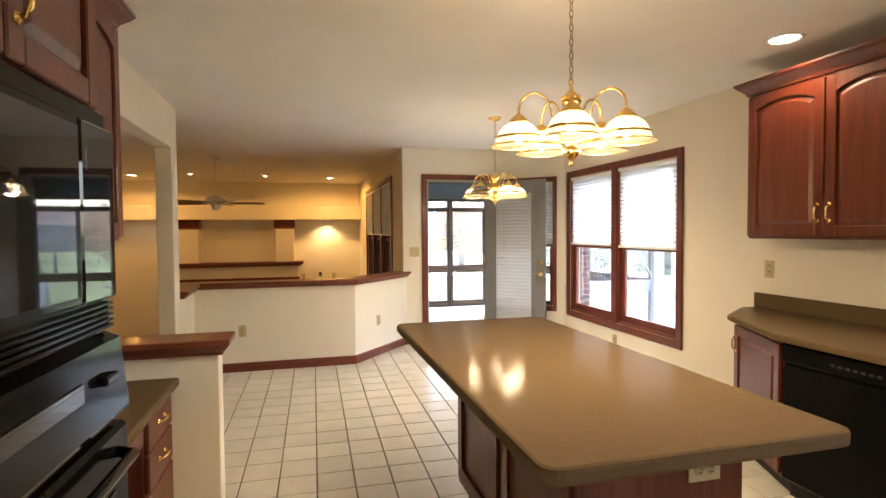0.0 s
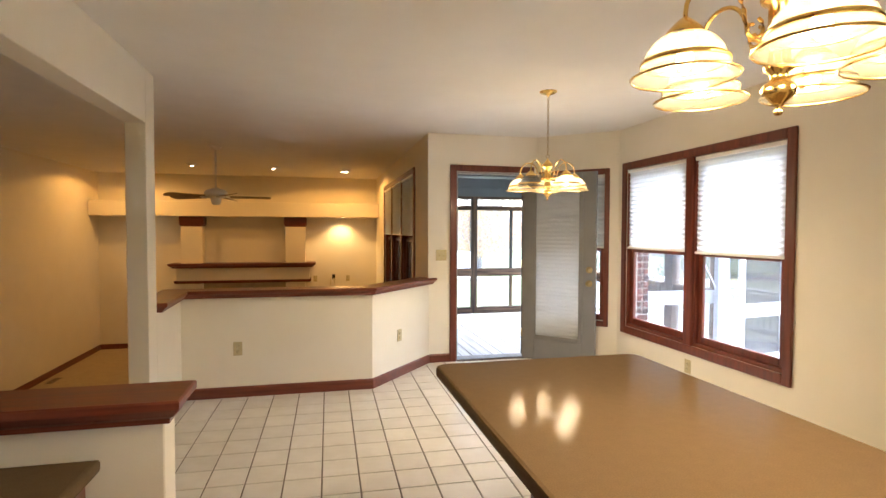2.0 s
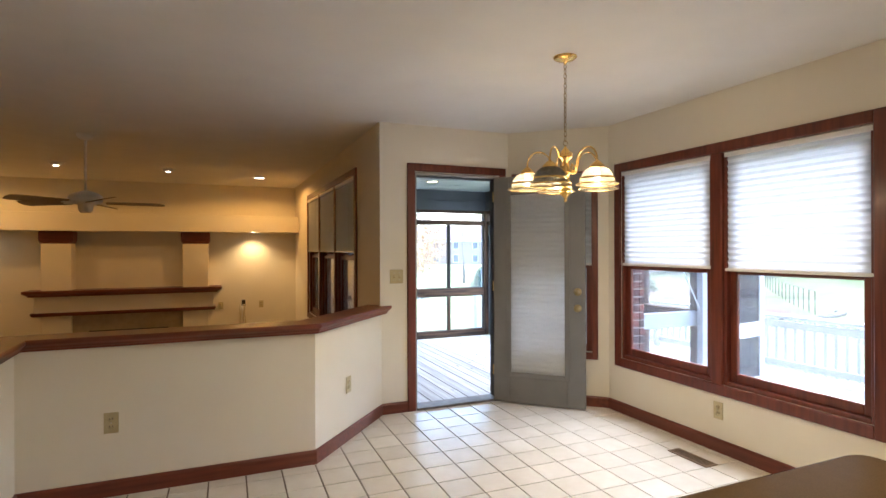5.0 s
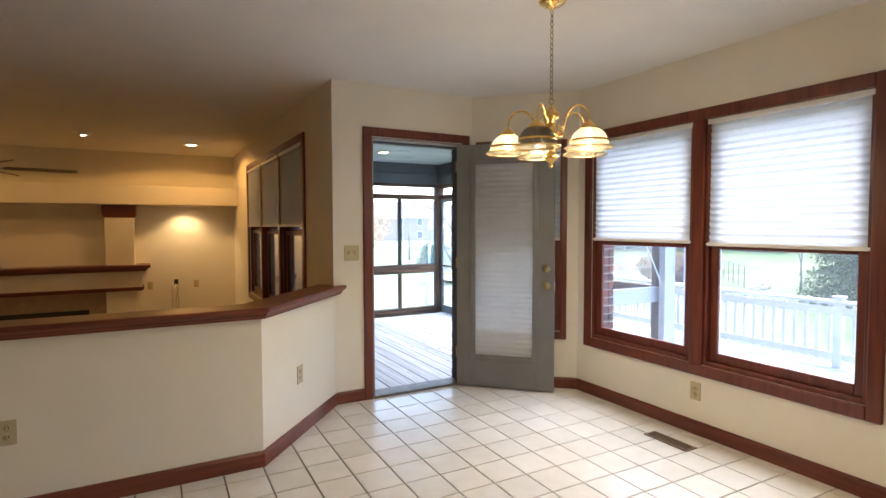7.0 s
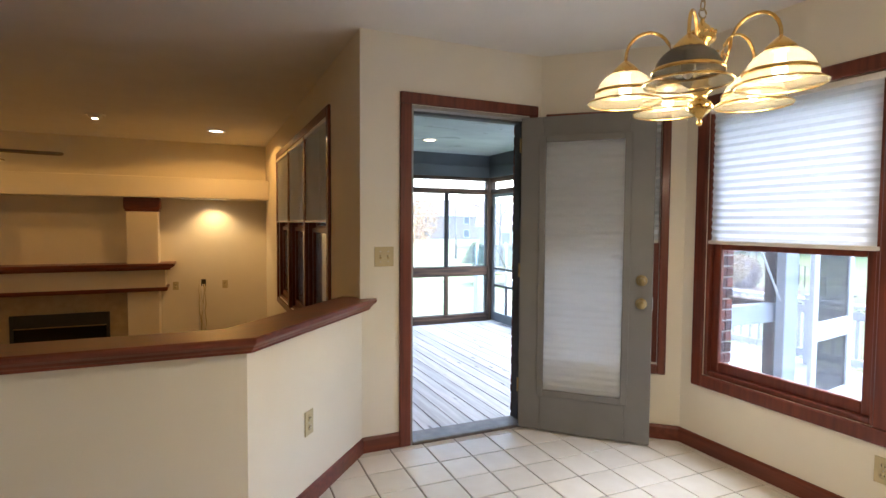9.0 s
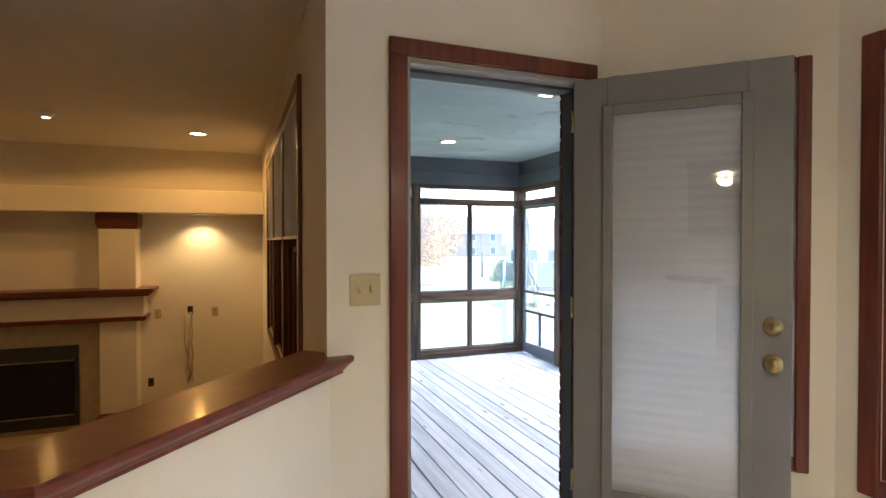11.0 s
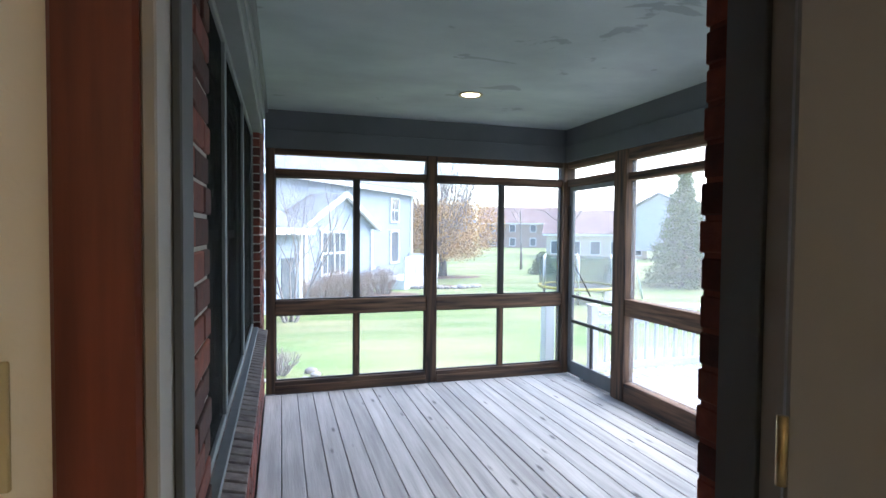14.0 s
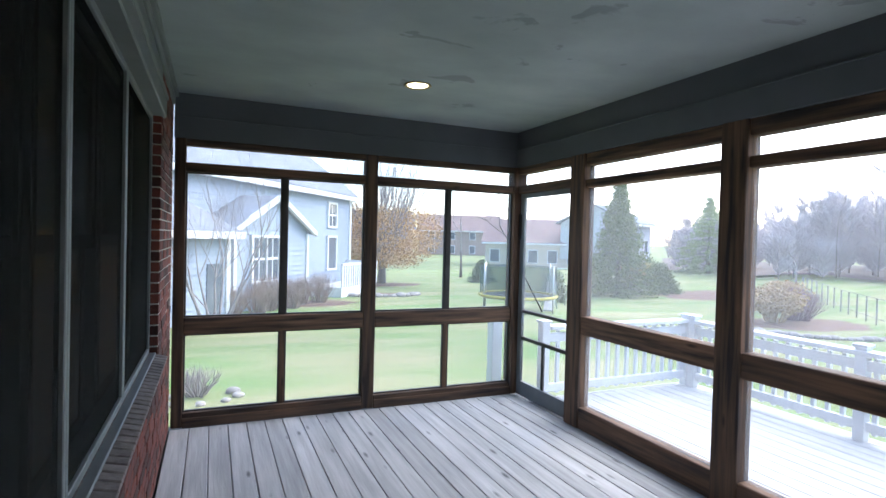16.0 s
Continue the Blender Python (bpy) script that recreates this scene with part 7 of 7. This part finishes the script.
shrub(27.4, 33.6, 1.2, 1.6, 214, RUST, "rust-coloured shrub behind the spruce", RUST, 30)
# mulch beds and stones
def bed(x, y, rx, ry, label):
    vs, n = [(x, y, ground_z(x, y) + 0.10)], 28
    rnd = random.Random(int(x * 10))
    for k in range(n):
        a = 2 * math.pi * k / n
        u = rnd.uniform(0.9, 1.08)
        px, py = x + rx * u * math.cos(a), y + ry * u * math.sin(a)
        vs.append((px, py, ground_z(px, py) + 0.015))
    tagged(part("mulch_bed", Shape().add(vs, [(0, 1 + k, 1 + (k + 1) % n) for k in range(n)], True), MULCH), "brown mulch bed with leaf litter", "garden bed", "mulch beds")


bed(12.7, 40.3, 2.8, 1.3, "")
bed(5.6, 29.6, 2.6, 1.6, "")
bed(10.4, 33.6, 2.0, 1.2, "")
bed(22.6, 20.0, 2.8, 1.8, "")
bed(29.5, 29.5, 3.5, 2.5, "")


def stones(cx, cy, rx, ry, n, size, a0, a1, label, seed):
    rnd = random.Random(seed)
    t = thing("stone_edging", label, "stones", cx, cy, ground_z(cx, cy), kind="")
    for k in range(n):
        a = radians(a0 + (a1 - a0) * k / (n - 1))
        x, y = cx + rx * math.cos(a), cy + ry * math.sin(a)
        sz = size * rnd.uniform(0.7, 1.3)
        bm = bmesh.new()
        bmesh.ops.create_icosphere(bm, subdivisions=2, radius=1)
        vs = [(x + v.co.x * sz * (1 + 0.25 * noise.noise(v.co * 1.7 + Vector((k, 0, 0)))), y + v.co.y * sz * (1 + 0.25 * noise.noise(v.co * 1.5 + Vector((0, k, 0)))), ground_z(x, y) + sz * 0.25 + v.co.z * sz * 0.55) for v in bm.verts]
        bm.verts.index_update()
        fs = [[v.index for v in f.verts] for f in bm.faces]
        bm.free()
        part("stone", Shape().add(vs, fs, True), STONE, t)


stones(10.4, 33.6, 2.1, 1.3, 16, 0.22, 180, 350, "row of grey stones edging a bed", 3)
stones(2.5, 15.6, 0.5, 0.35, 7, 0.09, 150, 390, "small grey stones by the porch", 4)
stones(22.4, 19.0, 3.9, 2.4, 40, 0.16, 165, 325, "low dry stone edging on the slope", 5)

# trampoline with net
tp = thing("trampoline", "trampoline with a dark green safety net", "trampoline", 13.7, 25.4, ground_z(13.7, 25.4))
NET = sheer("green_safety_net", (0.03, 0.07, 0.05), through=0.2, clear=0.45)
cx, cy, rr = 13.7, 25.4, 1.5
gz = ground_z(cx, cy)
ring = [(cx + rr * math.cos(k * math.pi / 12), cy + rr * math.sin(k * math.pi / 12)) for k in range(25)]
part("net", Shape().add([(x, y, gz + 0.6) for x, y in ring] + [(x, y, gz + 1.75) for x, y in ring], [(i, i + 1, i + 26, i + 25) for i in range(24)], True), NET, tp)
part("mat", Shape().prism(ring[:24], gz + 0.56, gz + 0.60), BLACK_MATT, tp)
part("frame", Shape().tube([(x, y, gz + 0.58) for x, y in ring], 0.035, 6), STEEL, tp)
for k in range(0, 24, 4):
    x, y = ring[k]
    part("pole", Shape().tube([(x, y, gz), (x, y, gz + 1.85)], 0.03, 6), STEEL, tp)
part("pad", Shape().tube([(x, y, gz + 0.62) for x, y in ring], 0.06, 6), pbr("yellow_pad", (0.55, 0.45, 0.08), rough=0.6), tp)
# play set beside the trampoline
PLAY = pbr("pale_green_play_frame", (0.42, 0.50, 0.42), (0.34, 0.42, 0.35), scale=8, rough=0.6)
px_, py_ = 15.9, 26.4
pz_ = ground_z(px_, py_)
ps = thing("play_set", "pale garden swing frame with a white slide", "play set", px_, py_, pz_)
for dx in (0.0, 1.2):
    for sg in (-1, 1):
        part("leg", Shape().tube([(px_ + dx, py_ + 0.55 * sg, pz_), (px_ + dx, py_, pz_ + 1.65)], 0.035, 6), PLAY, ps)
part("top_bar", Shape().tube([(px_ - 0.1, py_, pz_ + 1.65), (px_ + 1.3, py_, pz_ + 1.65)], 0.035, 6), PLAY, ps)
part("slide", Shape().prism([(0, -0.2), (1.7, -0.2), (1.7, 0.2), (0, 0.2)], 0, 0.05, Matrix.Translation((px_ - 0.1, py_ - 0.3, pz_ + 1.1)) @ Matrix.Rotation(radians(-130), 4, "Z") @ Matrix.Rotation(radians(38), 4, "Y")), RAIL_WHITE, ps, "white plastic slide")
conifer(20.6, 41.5, 1.5, 1.1, 26, NEEDLE, "round dark evergreen shrub on the far lawn", 0.4)
# dark metal fence on the far slope
FENCE = pbr("dull_grey_fence_metal", (0.26, 0.25, 0.24), (0.19, 0.185, 0.18), scale=10, rough=0.7)
fe = thing("garden_fence", "thin dull grey metal fence across the slope", "fence", 30, 23, ground_z(30, 23))
for i in range(14):
    x, y = 36 - i * 0.95, 28.5 - i * 0.85
    z = ground_z(x, y)
    part("post", Shape().box(x - 0.02, x + 0.02, y - 0.02, y + 0.02, z, z + 1.0, 0), FENCE, fe)
for h_ in (0.25, 1.0):
    part("rail", Shape().tube([(36 - i * 0.95, 28.5 - i * 0.85, ground_z(36 - i * 0.95, 28.5 - i * 0.85) + h_) for i in range(14)], 0.012, 4), FENCE, fe)


# ---- laid pieces: deck boards of the porch and floor tiles ----
# black backing just under the boards paints the shade in their gaps
pf = structure("floor_porch", Shape().box(2.315, 5.55, YO, 12.2, PF - 0.045, PF - 0.031, 0), BLACK_MATT, "weathered grey plank floor of the porch", "floor")
rnd = random.Random(4)
x = 2.322
bw_ = (0.1400, 0.1405, 0.1410)
board = [Shape().box(0, w, YO + 0.022, 12.178, -0.030, 0, 0.004).mesh("board", DECK) for w in bw_]
board_s = [Shape().box(0, w, 7.42, 12.178, -0.030, 0, 0.004).mesh("board", DECK) for w in bw_]
while x < 5.52:
    k = rnd.randrange(3)
    piece("board", board[k] if x < 3.6 else board_s[k], pf, Matrix.Translation((x, 0, PF + rnd.uniform(-0.0015, 0.0015))))
    x += 0.1455

TPX, TPY = 0.2085, 0.2195                      # tile pitch
GRID = pose(1.366, 6.755, 0, 0, 0, -1.0)       # a joint crossing, and the lie of the rows
HX, HY = TPX / 2 - 0.004, TPY / 2 - 0.004
tile_me = Shape().box(-HX, HX, -HY, HY, -0.01, 0.0, 0.002).mesh("tile", TILE)
fl = bpy.data.objects["floor"]
rest = Shape()
count = 0


def on_floor(x, y):
    """How far a point lies inside the tiled room."""
    if x > XR or y > YD or x < -2.9 or y < -1.55:
        return False
    if (x - 3.27) * 0.674 + (y - 7.43) * 0.739 > 0 and x > 3.2:
        return False
    if x < -0.2 and y > 5.93:
        return False
    if y > 6.66 and (x < 1.37 or (y - 6.66) > (x - 1.368) * 1.174):
        return False
    return True


for i in range(-21, 14):
    for j in range(-39, 5):
        u, v = (i + 0.5) * TPX, (j + 0.5) * TPY
        ins = [on_floor(*(GRID @ Vector((u + a * HX, v + b * HY, 0))).xy) for a, b in ((-1, -1), (1, -1), (1, 1), (-1, 1))]
        if not any(ins):
            continue
        c = GRID @ Vector((u, v, 0))
        if all(ins) and c.y > 4.4 and -0.25 < c.x < 3.3 and count < 300:
            piece("tile", tile_me, fl, GRID @ pose(u, v, 0))
            count += 1
        else:
            rest.box(u - HX, u + HX, v - HY, v + HY, -0.01, -0.0004, 0.002, GRID)
tagged(part("tile_rest", rest, TILE, fl), kind="stuff")
